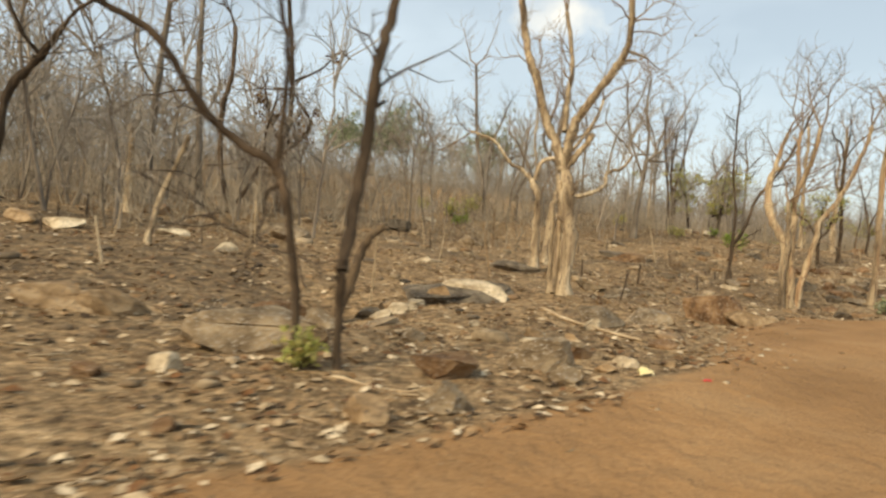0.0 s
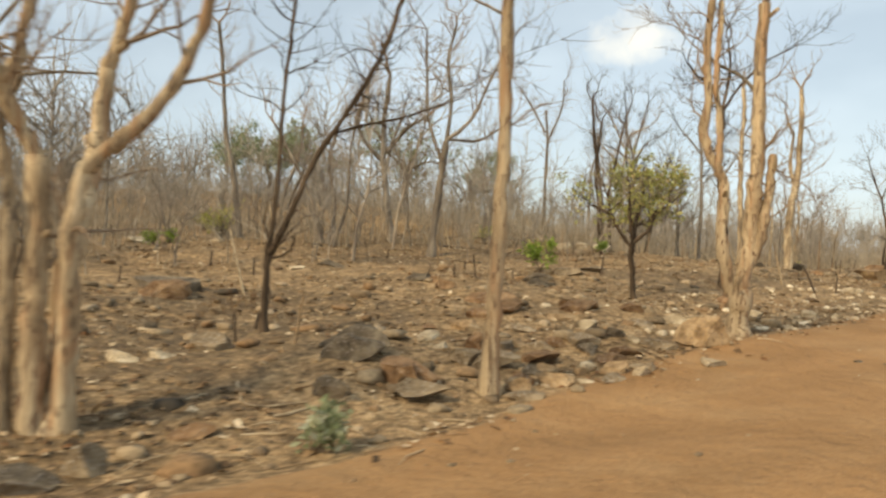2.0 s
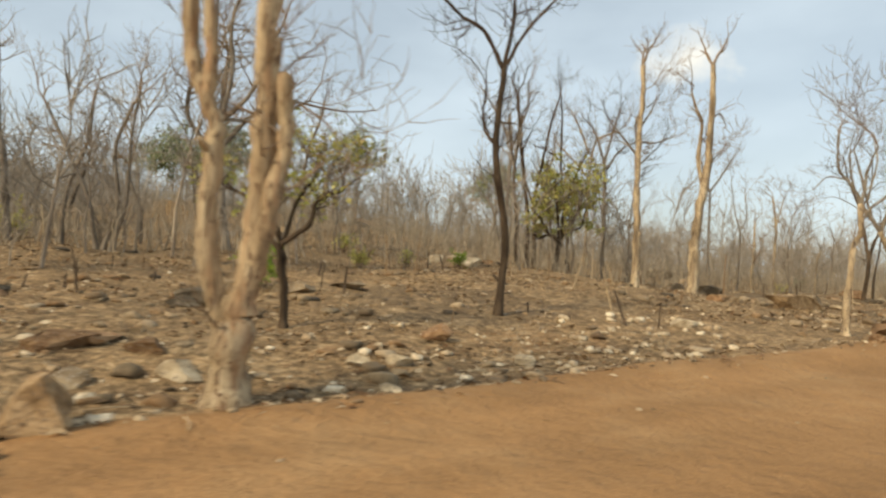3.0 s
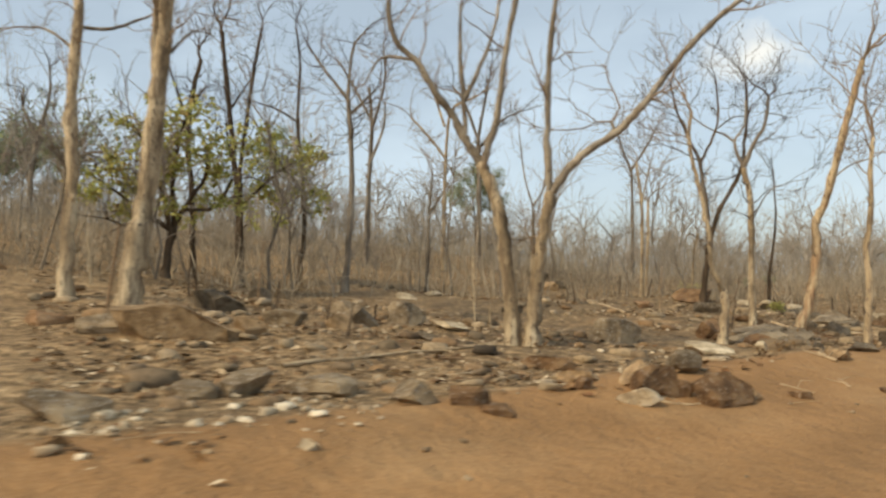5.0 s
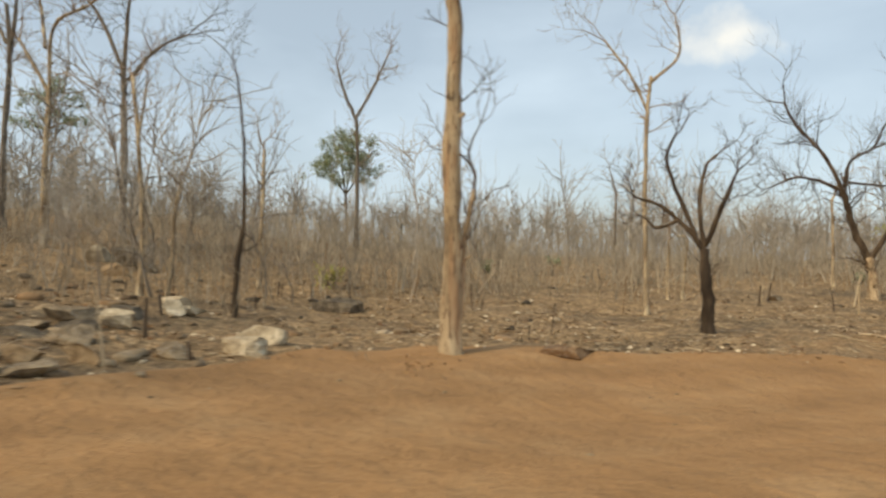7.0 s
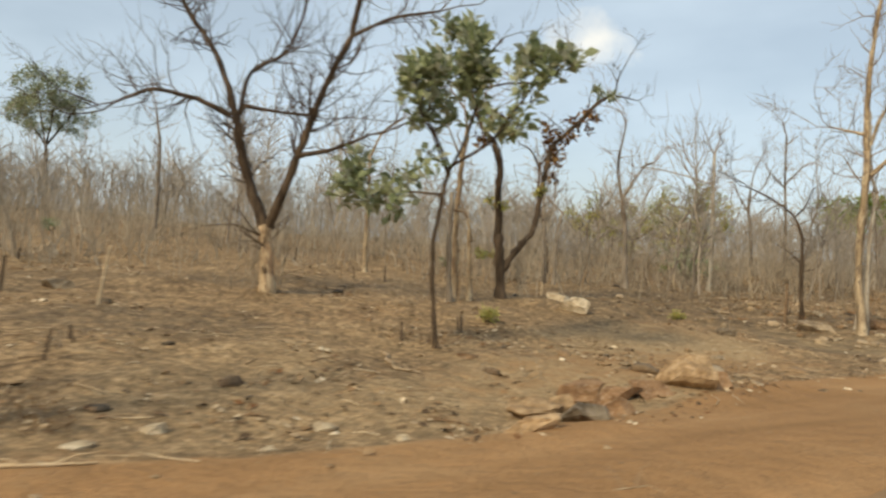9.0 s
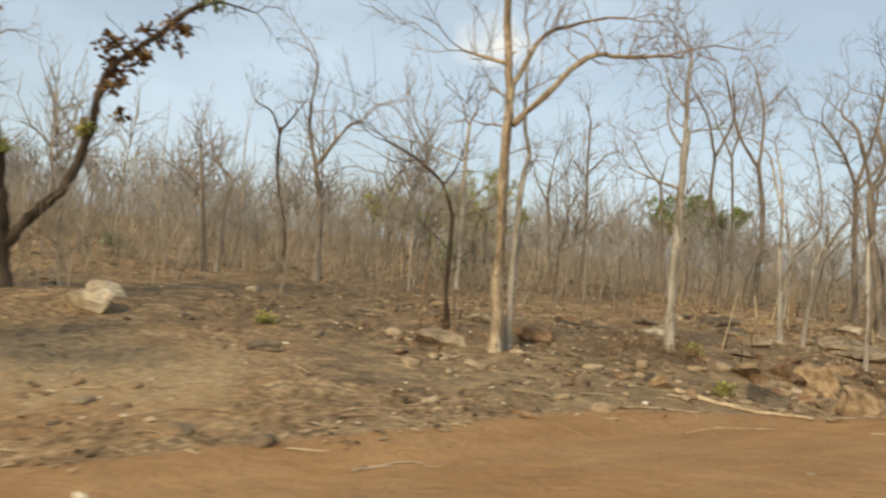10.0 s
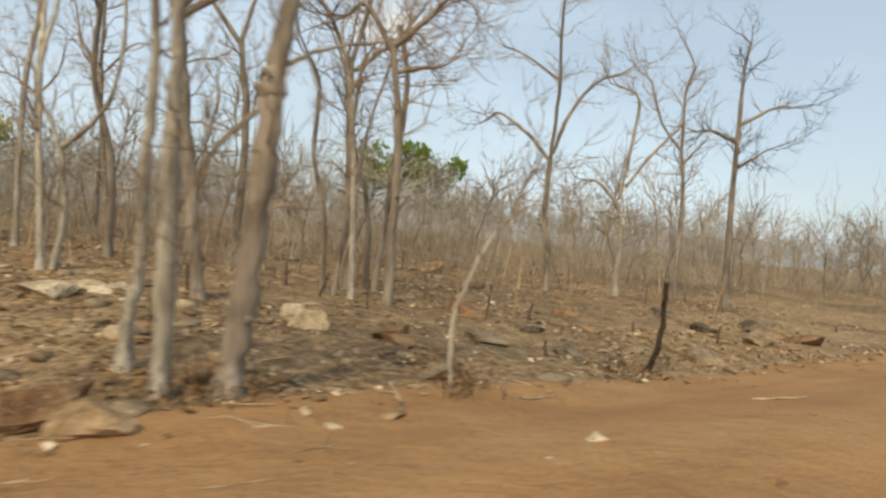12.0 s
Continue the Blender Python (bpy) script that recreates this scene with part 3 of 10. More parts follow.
# ---- shapes ----
class Shape:
    """Collects quads."""

    def __init__(self):
        self.verts, self.quads, self.count = [], [], 0

    def add(self, verts, quads):
        self.verts.append(np.asarray(verts, float))
        self.quads.append(np.asarray(quads, int) + self.count)
        self.count += len(verts)

    def tube(self, pts, radii, sides=6, wob=0.0, rng=None):
        pts, radii = np.asarray(pts, float), np.asarray(radii, float)
        k = len(pts)
        tan = np.gradient(pts, axis=0)
        tan /= np.linalg.norm(tan, axis=1)[:, None] + 1e-9
        mean = tan.mean(0)
        ref = np.array([1.0, 0, 0]) if abs(mean[0]) < 0.6 else np.array([0, 1.0, 0])
        if abs(mean @ ref) > 0.85 * np.linalg.norm(mean):
            ref = np.array([0, 0, 1.0])
        a = np.cross(tan, ref)
        a /= np.linalg.norm(a, axis=1)[:, None] + 1e-9
        b = np.cross(tan, a)
        ang = np.arange(sides) * 2 * math.pi / sides
        r = radii[:, None] * np.ones(sides)
        if wob and rng is not None:
            r = r * (1 + wob * (rng.random((k, sides)) - 0.5) + wob * (rng.random(sides) - 0.5))
        ring = pts[:, None] + r[..., None] * (np.cos(ang)[None, :, None] * a[:, None] + np.sin(ang)[None, :, None] * b[:, None])
        i = np.arange(k * sides).reshape(k, sides)
        j = np.roll(i, -1, axis=1)
        self.add(ring.reshape(-1, 3), np.stack([i[:-1], j[:-1], j[1:], i[1:]], -1).reshape(-1, 4))

    def leaf(self, at, way, up, length, width, fold=0.25):
        way = way / (np.linalg.norm(way) + 1e-9)
        side = np.cross(way, up)
        side /= np.linalg.norm(side) + 1e-9
        nor = np.cross(side, way)
        tip, mid = at + way * length, at + way * length * 0.5
        drop = nor * fold * width
        self.add([at, mid - side * width * 0.5 + drop, tip - nor * fold * length * 0.3, mid + side * width * 0.5 + drop], [[0, 1, 2, 3]])

    def ob(self, name, mat, parent=None, label="", rounded=True):
        if not self.count:
            return None
        me = mesh_of(name, np.concatenate(self.verts), np.concatenate(self.quads))
        if rounded:
            shade_smooth(me)
        me.materials.append(mat)
        o = new(name, me)
        if parent is not None:
            o.parent = parent
        if label:
            o["label"] = label
        return o


def curve_through(pts, steps=4):
    """A Catmull-Rom curve through points."""
    p = np.asarray(pts, float)
    if len(p) < 3:
        return np.array([p[0] + (p[-1] - p[0]) * u for u in np.linspace(0, 1, steps + 2)])
    q = np.vstack([2 * p[0] - p[1], p, 2 * p[-1] - p[-2]])
    out = []
    for i in range(1, len(q) - 2):
        for u in np.arange(steps) / steps:
            a, b, c, d = q[i - 1], q[i], q[i + 1], q[i + 2]
            out.append(0.5 * (2 * b + (c - a) * u + (2 * a - 5 * b + 4 * c - d) * u * u + (3 * b - a - 3 * c + d) * u ** 3))
    return np.array(out + [p[-1]])


def unit(v):
    return v / (np.linalg.norm(v) + 1e-9)


def grow(shape, at, way, length, radius, level, rng, sides=4, ends=None, lift=0.12, bend=0.33, rmin=0.007):
    """A crooked branch with side branches; level 0 is a twig."""
    k = 5 if level > 1 else 4 if level else 3
    pts, d = [np.array(at, float)], unit(np.array(way, float))
    for _ in range(k):
        d = unit(d + bend * rng.normal(size=3) * (1.0, 1.0, 0.8) + (0, 0, lift))
        pts.append(pts[-1] + d * length / k)
    pts = np.array(pts)
    radii = radius * np.linspace(1, 0.3, k + 1)
    shape.tube(pts, radii, sides if level > 1 or radius > 0.012 else 3)
    if ends is not None and level == 0:
        ends.append((pts[-1], d))
        ends.append((pts[-2], d))
    if level:
        count = rng.integers(3, 6)
        for i in range(count):
            j = 1 + int((k - 0.5) * (0.15 + 0.85 * (i + rng.random()) / count))
            j = min(j, k)
            side = unit(np.cross(pts[j] - pts[j - 1], rng.normal(size=3)))
            w = unit(unit(pts[j] - pts[j - 1]) * 0.75 + side * (0.55 + 0.5 * rng.random()))
            grow(shape, pts[j], w, length * (0.42 + 0.3 * rng.random()), max(radii[j] * 0.66, rmin), level - 1, rng, sides, ends, lift, bend, rmin)
        grow(shape, pts[-1], d, length * 0.5, max(radii[-1], rmin), level - 1, rng, sides, ends, lift, bend, rmin)


GREENS = {"green": (LEAF_GREEN, "dusty green leaves"), "yellow": (LEAF_YELLOW, "yellow-green leaves"), "dry": (LEAF_DRY, "withered brown leaves"), "shoot": (LEAF_SHOOT, "fresh bright green leaves")}


def clump_of_leaves(shape, at, radius, count, size, rng):
    for _ in range(count):
        o = rng.normal(size=3) * radius * (0.6, 0.6, 0.5)
        shape.leaf(np.array(at) + o, rng.normal(size=3) + o * 0.8 / max(radius, 0.05), np.array([0, 0, 1.0]) + 0.7 * rng.normal(size=3), size * (0.6 + 0.7 * rng.random()), size * (0.45 + 0.3 * rng.random()), 0.2 + 0.2 * rng.random())


def tree(x, y, face, stems, bark="pale", wood="pale", label="", group="", twig=1.0, spread_=1.0, leaves=None, tufts=(), seed=0, sink=0.12, levels=1, limbs=""):
    """A tree whose stems are (thickness at the foot, at the top, ((sideways, up), ...)); face: degrees of its broad side.
    leaves: (kind, leaf length, leaves a twig end)."""
    rng = np.random.default_rng(seed * 7919 + 13)
    z = gz(x, y)
    top = new("tree")
    top.location = (x, y, z)
    right = np.array([math.cos(radians(face)), math.sin(radians(face)), 0])
    deep = np.array([-right[1], right[0], 0])
    done = []
    for index, (r0, r1, line) in enumerate(stems):
        start_v, lean = 0.0, 0.0
        first = np.array(line[0], float)
        if done:
            near = min((np.hypot(*(q[:2] - first)), q[2]) for q in done)
            start_v = near[1] if near[0] < 0.5 else 0.0
            lean = rng.uniform(-0.35, 0.35)
        run, pts3 = 0.0, []
        for k, (a, b) in enumerate(line):
            if k:
                run += math.hypot(a - line[k - 1][0], b - line[k - 1][1])
            pts3.append((a, b, start_v + lean * run + (0.05 * rng.normal() * min(run, 1.5) if k else 0)))
        cur = curve_through(pts3, 5)
        done += list(cur)
        pts = cur[:, :1] * right + cur[:, 2:3] * deep + cur[:, 1:2] * np.array([0, 0, 1.0])
        radii = r0 + (r1 - r0) * np.linspace(0, 1, len(pts)) ** 0.9
        pts[1:-1] += rng.normal(size=(len(pts) - 2, 3)) * (0.10 * radii[1:-1, None] + 0.003)
        footed = line[0][1] < 0.25
        if footed:
            pts[0, 2] -= sink
            radii[0] *= 1.45
            radii[1] *= 1.12
        radii = radii * (1 + 0.085 * rng.normal(size=len(radii)))
        sides = 10 if r0 > 0.07 else 7 if r0 > 0.035 else 5
        sh, twigs, ends = Shape(), Shape(), []
        cap = np.vstack([pts, pts[-1] + unit(pts[-1] - pts[-2]) * r1 * 0.4])
        sh.tube(cap, np.r_[radii, r1 * 0.15], sides, 0.22, rng)
        for _ in range(int(rng.poisson(1.0 + 0.5 * run)) if r0 > 0.03 else 0):      # knots and broken stubs
            i = int(rng.integers(2, max(3, len(pts) - 1)))
            out = unit(np.cross(pts[i] - pts[i - 1], rng.normal(size=3)) + 0.25 * unit(pts[i] - pts[i - 1]))
            reach = radii[i] * rng.uniform(0.95, 1.3) + (rng.uniform(0.05, 0.22) if rng.random() < 0.4 else 0)
            thick = radii[i] * rng.uniform(0.2, 0.42)
            sh.tube([pts[i], pts[i] + out * reach * 0.8, pts[i] + out * reach, pts[i] + out * (reach + 0.3 * thick)], np.array([1.3, 1.0, 0.75, 0.1]) * thick, 6, 0.2, rng)
        stem = sh.ob("trunk" if footed else "limb", BARK[limbs if limbs and (not footed) else bark if footed or bark not in ("pale", "orange") or r0 > 0.045 else "limb"], top)
        sawn = r1 > 0.88 * r0
        if twig > 0 and not sawn:
            length_all = run
            count = int(twig * (1.2 + length_all * (1.3 if not footed else 0.7)))
            for _ in range(count):
                u = rng.uniform(0.35 if not footed else 0.55, 0.98)
                i = min(int(u * (len(pts) - 1)), len(pts) - 2)
                side = unit(np.cross(pts[i + 1] - pts[i], rng.normal(size=3)))
                w = unit(unit(pts[i + 1] - pts[i]) * 0.6 + side)
                ln = spread_ * rng.uniform(0.5, 1.1)
                grow(twigs, pts[i], w, ln, min(radii[i] * 0.42, 0.012 + 0.012 * ln), levels, rng, 3, ends)
            goes_on = any(k != index and math.hypot(o[2][0][0] - line[-1][0], o[2][0][1] - line[-1][1]) < 0.12 + 3 * r1 for k, o in enumerate(stems))
            if r1 < 0.11 and not goes_on:
                for _ in range(2):
                    w = unit(pts[-1] - pts[-2]) + 0.35 * rng.normal(size=3)
                    grow(twigs, pts[-1], w, spread_ * rng.uniform(1.1, 1.7), r1 * 0.75, levels + 1, rng, 3, ends)
        bunch = twigs.ob("twig_spray", TWIG[wood], stem)
        if bunch:
            bunch["kind"] = "stuff"
        if leaves:
            kind, size, many = leaves
            crown = Shape()
            for p, d in ends:
                for _ in range(rng.poisson(many)):
                    crown.leaf(p + rng.normal(size=3) * 0.07, d + 0.7 * rng.normal(size=3), np.array([0, 0, 1.0]) + 0.6 * rng.normal(size=3), size * rng.uniform(0.6, 1.2), size * rng.uniform(0.4, 0.65))
            mat, said = GREENS[kind]
            bunch = crown.ob("foliage", mat, stem, said, rounded=False)
            if bunch:
                bunch["kind"] = "stuff"
    for a, b, radius, kind in tufts:
        sh = Shape()
        near = min((np.hypot(*(q[:2] - (a, b))), q[2]) for q in done)
        heart = a * right + near[1] * deep + np.array([0, 0, b])
        for _ in range(int(4 + 4 * radius)):
            away = rng.normal(size=3) * radius * (0.72, 0.72, 0.45)
            size = radius * rng.uniform(0.12, 0.5) ** 0.9
            clump_of_leaves(sh, heart + away, size, int(9 + 60 * size + 120 * size ** 2), 0.16 + 0.08 * radius, rng)
        bunch = sh.ob("leaf_tuft", GREENS[kind][0], top, GREENS[kind][1], rounded=False)
        bunch["kind"] = "stuff"
    return tagged(top, label or "bare leafless tree with pale trunk on forest floor", "tree", group or "trees along the road")


# ---- the woods behind: uncountable bare trees and dry stems ----
def spray(shape, at, way, length, radius, side_twigs, rng, segs=3, forks=True, lift=0.16, bend=0.4, fine=0.006):
    """A light crooked branch with forked side twigs."""
    pts, d = [np.array(at, float)], unit(np.array(way, float))
    for _ in range(segs):
        d = unit(d + bend * rng.normal(size=3) + (0, 0, lift))
        pts.append(pts[-1] + d * length / segs)
    shape.tube(pts, np.maximum(radius * np.linspace(1, 0.3, segs + 1), fine), 3)
    for i in range(side_twigs):
        u = (0.2 + 0.8 * (i + rng.random()) / side_twigs) * segs
        j = min(int(u), segs - 1)
        p = pts[j] + (pts[j + 1] - pts[j]) * (u - j)
        w = unit(unit(pts[j + 1] - pts[j]) * 0.8 + 0.75 * unit(rng.normal(size=3)) + (0, 0, lift))
        ln = length * rng.uniform(0.25, 0.6)
        q = p + w * ln * 0.55
        if not forks:
            shape.tube([p, p + w * ln], np.maximum(radius * np.array([0.5, 0.25]), (1.3 * fine, 0.8 * fine)), 3)
            continue
        w2 = unit(w + 0.5 * rng.normal(size=3) + (0, 0, lift))
        shape.tube([p, q, q + w2 * ln * 0.5], np.maximum(radius * np.array([0.5, 0.36, 0.22]), (0.007, 0.006, 0.004)), 3)


def far_template(rng, height, boughs, side_twigs, segs, forks, stout=1.0):
    """A light bare tree: trunk and branches apart."""
    trunk, wood = Shape(), Shape()
    lean = rng.normal(size=2) * 0.09
    zs = np.linspace(0, height * rng.uniform(0.5, 0.8), 5)
    pts = np.stack([lean[0] * zs + 0.13 * np.cumsum(rng.normal(size=5)), lean[1] * zs + 0.13 * np.cumsum(rng.normal(size=5)), zs], 1)
    pts[:, :2] -= pts[0, :2]
    r = height * 0.0082 * rng.uniform(0.7, 1.2)
    trunk.tube(pts, r * np.linspace(1, 0.25, 5), 5)
    for i in range(boughs):
        u = 0.22 + 0.78 * rng.random() ** 0.7
        j = min(int(u * 4), 3)
        p = pts[j] + (pts[j + 1] - pts[j]) * (u * 4 - j)
        a = rng.uniform(0, 2 * math.pi)
        way = np.array([math.cos(a), math.sin(a), rng.uniform(0.4, 1.9)])
        spray(wood, p, way, height * rng.uniform(0.18, 0.42), r * 0.5 * stout, side_twigs, rng, segs, forks, fine=0.0065 * stout ** 1.6)
    return trunk, wood


def scatter(name, shapes, places, mat, label, category):
    """One object of many turned and scaled copies."""
    vs, qs, count = [], [], 0
    packed = [(np.concatenate(s.verts), np.concatenate(s.quads)) for s in shapes]
    for k, x, y, z, turn, size, tall in places:
        v, q = packed[k]
        c, s = math.cos(turn) * size, math.sin(turn) * size
        vs.append(np.stack([x + c * v[:, 0] - s * v[:, 1], y + s * v[:, 0] + c * v[:, 1], z + tall * v[:, 2]], 1))
        qs.append(q + count)
        count += len(v)
    me = mesh_of(name, np.concatenate(vs), np.concatenate(qs))
    me.materials.append(mat)
    return tagged(new(name, me), label, category, kind="stuff")


def woods():
    """Fuller trees close behind the open strip, lighter and more of them beyond."""
    rng = np.random.default_rng(77)
    near = [far_template(rng, h, int(8 + 1.6 * h), 4, 3, True) for h in (4.0, 5.0, 5.8, 6.6, 4.6, 5.4)]
    middle = [far_template(rng, h, int(8 + 1.2 * h), 4, 2, False, 1.5) for h in (4.2, 5.0, 5.8, 6.6, 7.2, 5.4)]
    far = [far_template(rng, h, int(6 + h), 3, 2, False, 1.6) for h in (4.4, 5.2, 5.8, 6.4, 7.0, 5.6)]
    kinds = near + middle + far
    places = []
    while len(places) < 2560:
        s, n = rng.uniform(-30, 300), 19 + 175 * rng.random() ** 1.45
        if len(places) < 260:
            s, n = rng.uniform(-30, 34), 22 + 50 * rng.random()
        p = on_road(s, 0) + np.array([-math.sin(radians(42)), math.cos(radians(42))]) * n
        off = along_across(p[0], p[1])[1][0]
        if off < 18 or (off < 26 and 84 < s < 112):
            continue
        size = (0.34 + 0.84 * rng.random() ** 1.2) * (1 + 0.005 * n) * np.interp(s, (-30, 14, 28, 52, 100, 122, 260), (1.5, 1.4, 1.1, 1.05, 1.05, 1.1, 1.2))
        k = int(rng.integers(6)) + (12 if n > 88 else 6 if n > 36 else 0 if n > 27 else -6)
        places.append((k, p[0], p[1], 0, rng.uniform(0, 6.28), size, size * rng.uniform(0.85, 1.15)))
    zs = ground_z([p[1] for p in places], [p[2] for p in places])
    places = [(k, x, y, z - 0.05, a, b, c) for (k, x, y, _, a, b, c), z in zip(places, zs)]
    single = [p for p in places if p[0] < 0][:170]
    places = [(p[0] % 18 if p[0] >= 0 else p[0] + 6, *p[1:]) for p in places if p not in single]
    first = {}
    for k, x, y, z, turn, size, tall in single:
        m = Matrix.Translation((x, y, z)) @ Matrix.Rotation(turn, 4, "Z") @ Matrix.Diagonal((size, size, tall, 1))
        if k in first:
            copy_thing(first[k], m)
            continue
        top = new("tree")
        stem = near[k + 6][0].ob("trunk", BARK["grey" if k % 2 else "limb"], top)
        bunch = near[k + 6][1].ob("twig_spray", THIN_WOOD, stem)
        bunch["kind"] = "stuff"
        first[k] = tagged(top, "slender bare grey tree with thin branches in undergrowth", "tree", "trees of the woods behind")
    for k, x, y, z, turn, size, tall in single:
        if first.get(k):
            first.pop(k).matrix_world = Matrix.Translation((x, y, z)) @ Matrix.Rotation(turn, 4, "Z") @ Matrix.Diagonal((size, size, tall, 1))
    scatter("woods_trunks", [k[0] for k in kinds], places, HAZED_TRUNK, "dense stand of thin bare trunks behind in haze-paled grey-brown", "woods")
    scatter("woods_branches", [k[1] for k in kinds], places, HAZED_TWIG, "leafless branches behind in haze-paled grey-brown", "woods")


def scrub():
    """Dry waist- to head-high stems between the trunks, in patches."""
    rng = np.random.default_rng(78)
    kinds = []
    for _ in range(10):
        sh = Shape()
        for _ in range(5):
            a, h = rng.uniform(0, 6.28), rng.uniform(0.4, 1.0)
            spray(sh, (rng.normal() * 0.3, rng.normal() * 0.3, -0.05), (0.3 * math.cos(a), 0.3 * math.sin(a), 1), h * 1.9, 0.012, 5, rng, 3, False, 0.22, 0.18)
        kinds.append(sh)
    places = []
    while len(places) < 760:
        s, n = rng.uniform(-25, 260), 16.5 + 45 * rng.random() ** 1.4
        p = on_road(s, 0) + np.array([-math.sin(radians(42)), math.cos(radians(42))]) * n
        if along_across(p[0], p[1])[1][0] < 15.5 or lattice(p[:1] / 7, p[1:] / 7, 31)[0] < np.interp(s, (35, 48, 80, 90, 106, 114), (0.42, 0.15, 0.15, 0.45, 0.42, 0.25)):
            continue
        size = rng.uniform(0.6, 1.6)
        places.append((int(rng.integers(len(kinds))), p[0], p[1], 0, rng.uniform(0, 6.28), size, size * rng.uniform(0.6, 1.3)))
    zs = ground_z([p[1] for p in places], [p[2] for p in places])
    places = [(k, x, y, z - 0.03, a, b, c) for (k, x, y, _, a, b, c), z in zip(places, zs)]
    scatter("dry_scrub", kinds, places, SCRUB, "thicket of dry brown leafless stems under the trees", "scrub")


def far_scrub():
    """The undergrowth farther off: twiggy grey bushes and leaning saplings of every height."""
    rng = np.random.default_rng(79)
    kinds = []
    for _ in range(10):
        sh = Shape()
        tall = rng.uniform(0.7, 1.5)
        for _ in range(7):
            p = np.array([rng.normal() * 0.8, rng.normal() * 0.8, -0.1])
            a = rng.uniform(0, 6.28)
            spray(sh, p, (0.45 * math.cos(a), 0.45 * math.sin(a), 1), tall * (0.4 + 1.7 * rng.random() ** 1.6), 0.022, 4, rng, 2, False, 0.18, 0.28)
        kinds.append(sh)
    places = []
    while len(places) < 1080:
        s, n = rng.uniform(-15, 220), 25 + 120 * rng.random() ** 2.1
        p = on_road(s, 0) + np.array([-math.sin(radians(42)), math.cos(radians(42))]) * n
        if along_across(p[0], p[1])[1][0] < 22 or lattice(p[:1] / 9, p[1:] / 9, 33)[0] < np.interp(s, (40, 54, 90, 100), (0.3, 0.1, 0.1, 0.3)):
            continue
        size = rng.uniform(0.7, 1.7)
        places.append((int(rng.integers(len(kinds))), p[0], p[1], 0, rng.uniform(0, 6.28), size, size * rng.uniform(0.5, 1.5)))
    zs = ground_z([p[1] for p in places], [p[2] for p in places])
    places = [(k, x, y, z, a, b, c) for (k, x, y, _, a, b, c), z in zip(places, zs)]
    scatter("far_scrub", kinds, places, HAZED_SCRUB, "distant undergrowth of dry bushes in haze-paled grey-brown", "scrub")


def thicket():
    """Countless thin upright stems that close the view between the trunks."""
    rng = np.random.default_rng(80)
    m = 34000
    s, n = rng.uniform(-25, 230, m), 16 + 95 * rng.random(m) ** 1.7
    side = np.array([-math.sin(radians(42)), math.cos(radians(42))])
    xy = np.array([on_road(a, 0) for a in s]) + n[:, None] * side
    far = along_across(xy[:, 0], xy[:, 1])[1]
    clear = np.interp(s, (35, 48, 80, 90, 106, 114), (0.38, 0.12, 0.12, 0.34, 0.34, 0.2))
    keep = (rng.random(m) < smooth(16, 36, far)) & (0.6 * lattice(xy[:, 0] / 8, xy[:, 1] / 8, 35) + 0.4 * lattice(xy[:, 0] / 2.5, xy[:, 1] / 2.5, 36) > clear )
    xy, far = xy[keep], far[keep]
    m = len(xy)
    h = (0.35 + 2.4 * rng.random(m) ** 1.6) * (0.55 + 0.45 * smooth(17, 40, far)) * (1 + 0.006 * far)
    foot = np.column_stack([xy, ground_z(xy[:, 0], xy[:, 1]) - 0.05])
    lean = np.column_stack([rng.normal(size=(m, 2)) * 0.16, np.ones(m)]) * h[:, None]
    kink = np.column_stack([rng.normal(size=(m, 2)) * 0.07, np.zeros(m)]) * h[:, None]
    thick = (0.006 + 0.012 * rng.random(m) ** 2) * (1 + 0.012 * far)
    rings = []
    for u, w in ((0, 1.0), (0.55, 0.75), (1, 0.3)):
        mid = foot + lean * u + kink * (4 * u * (1 - u))
        for k in range(3):
            a = 2.1 * k
            rings.append(mid + (thick * w)[:, None] * np.array([math.cos(a), math.sin(a), 0]))
    v = np.stack(rings, 1).reshape(-1, 3)
    q = np.array([[a + k, a + (k + 1) % 3, a + 3 + (k + 1) % 3, a + 3 + k] for a in (0, 3) for k in range(3)])
    me = mesh_of("thicket_stems", v, (q[None] + 9 * np.arange(m)[:, None, None]).reshape(-1, 4))
    me.materials.append(HAZED_SCRUB)
    return tagged(new("thicket_stems", me), "dense thicket of thin dry upright stems in haze-paled colour", "thicket", kind="stuff")


woods()
scrub()
far_scrub()
thicket()

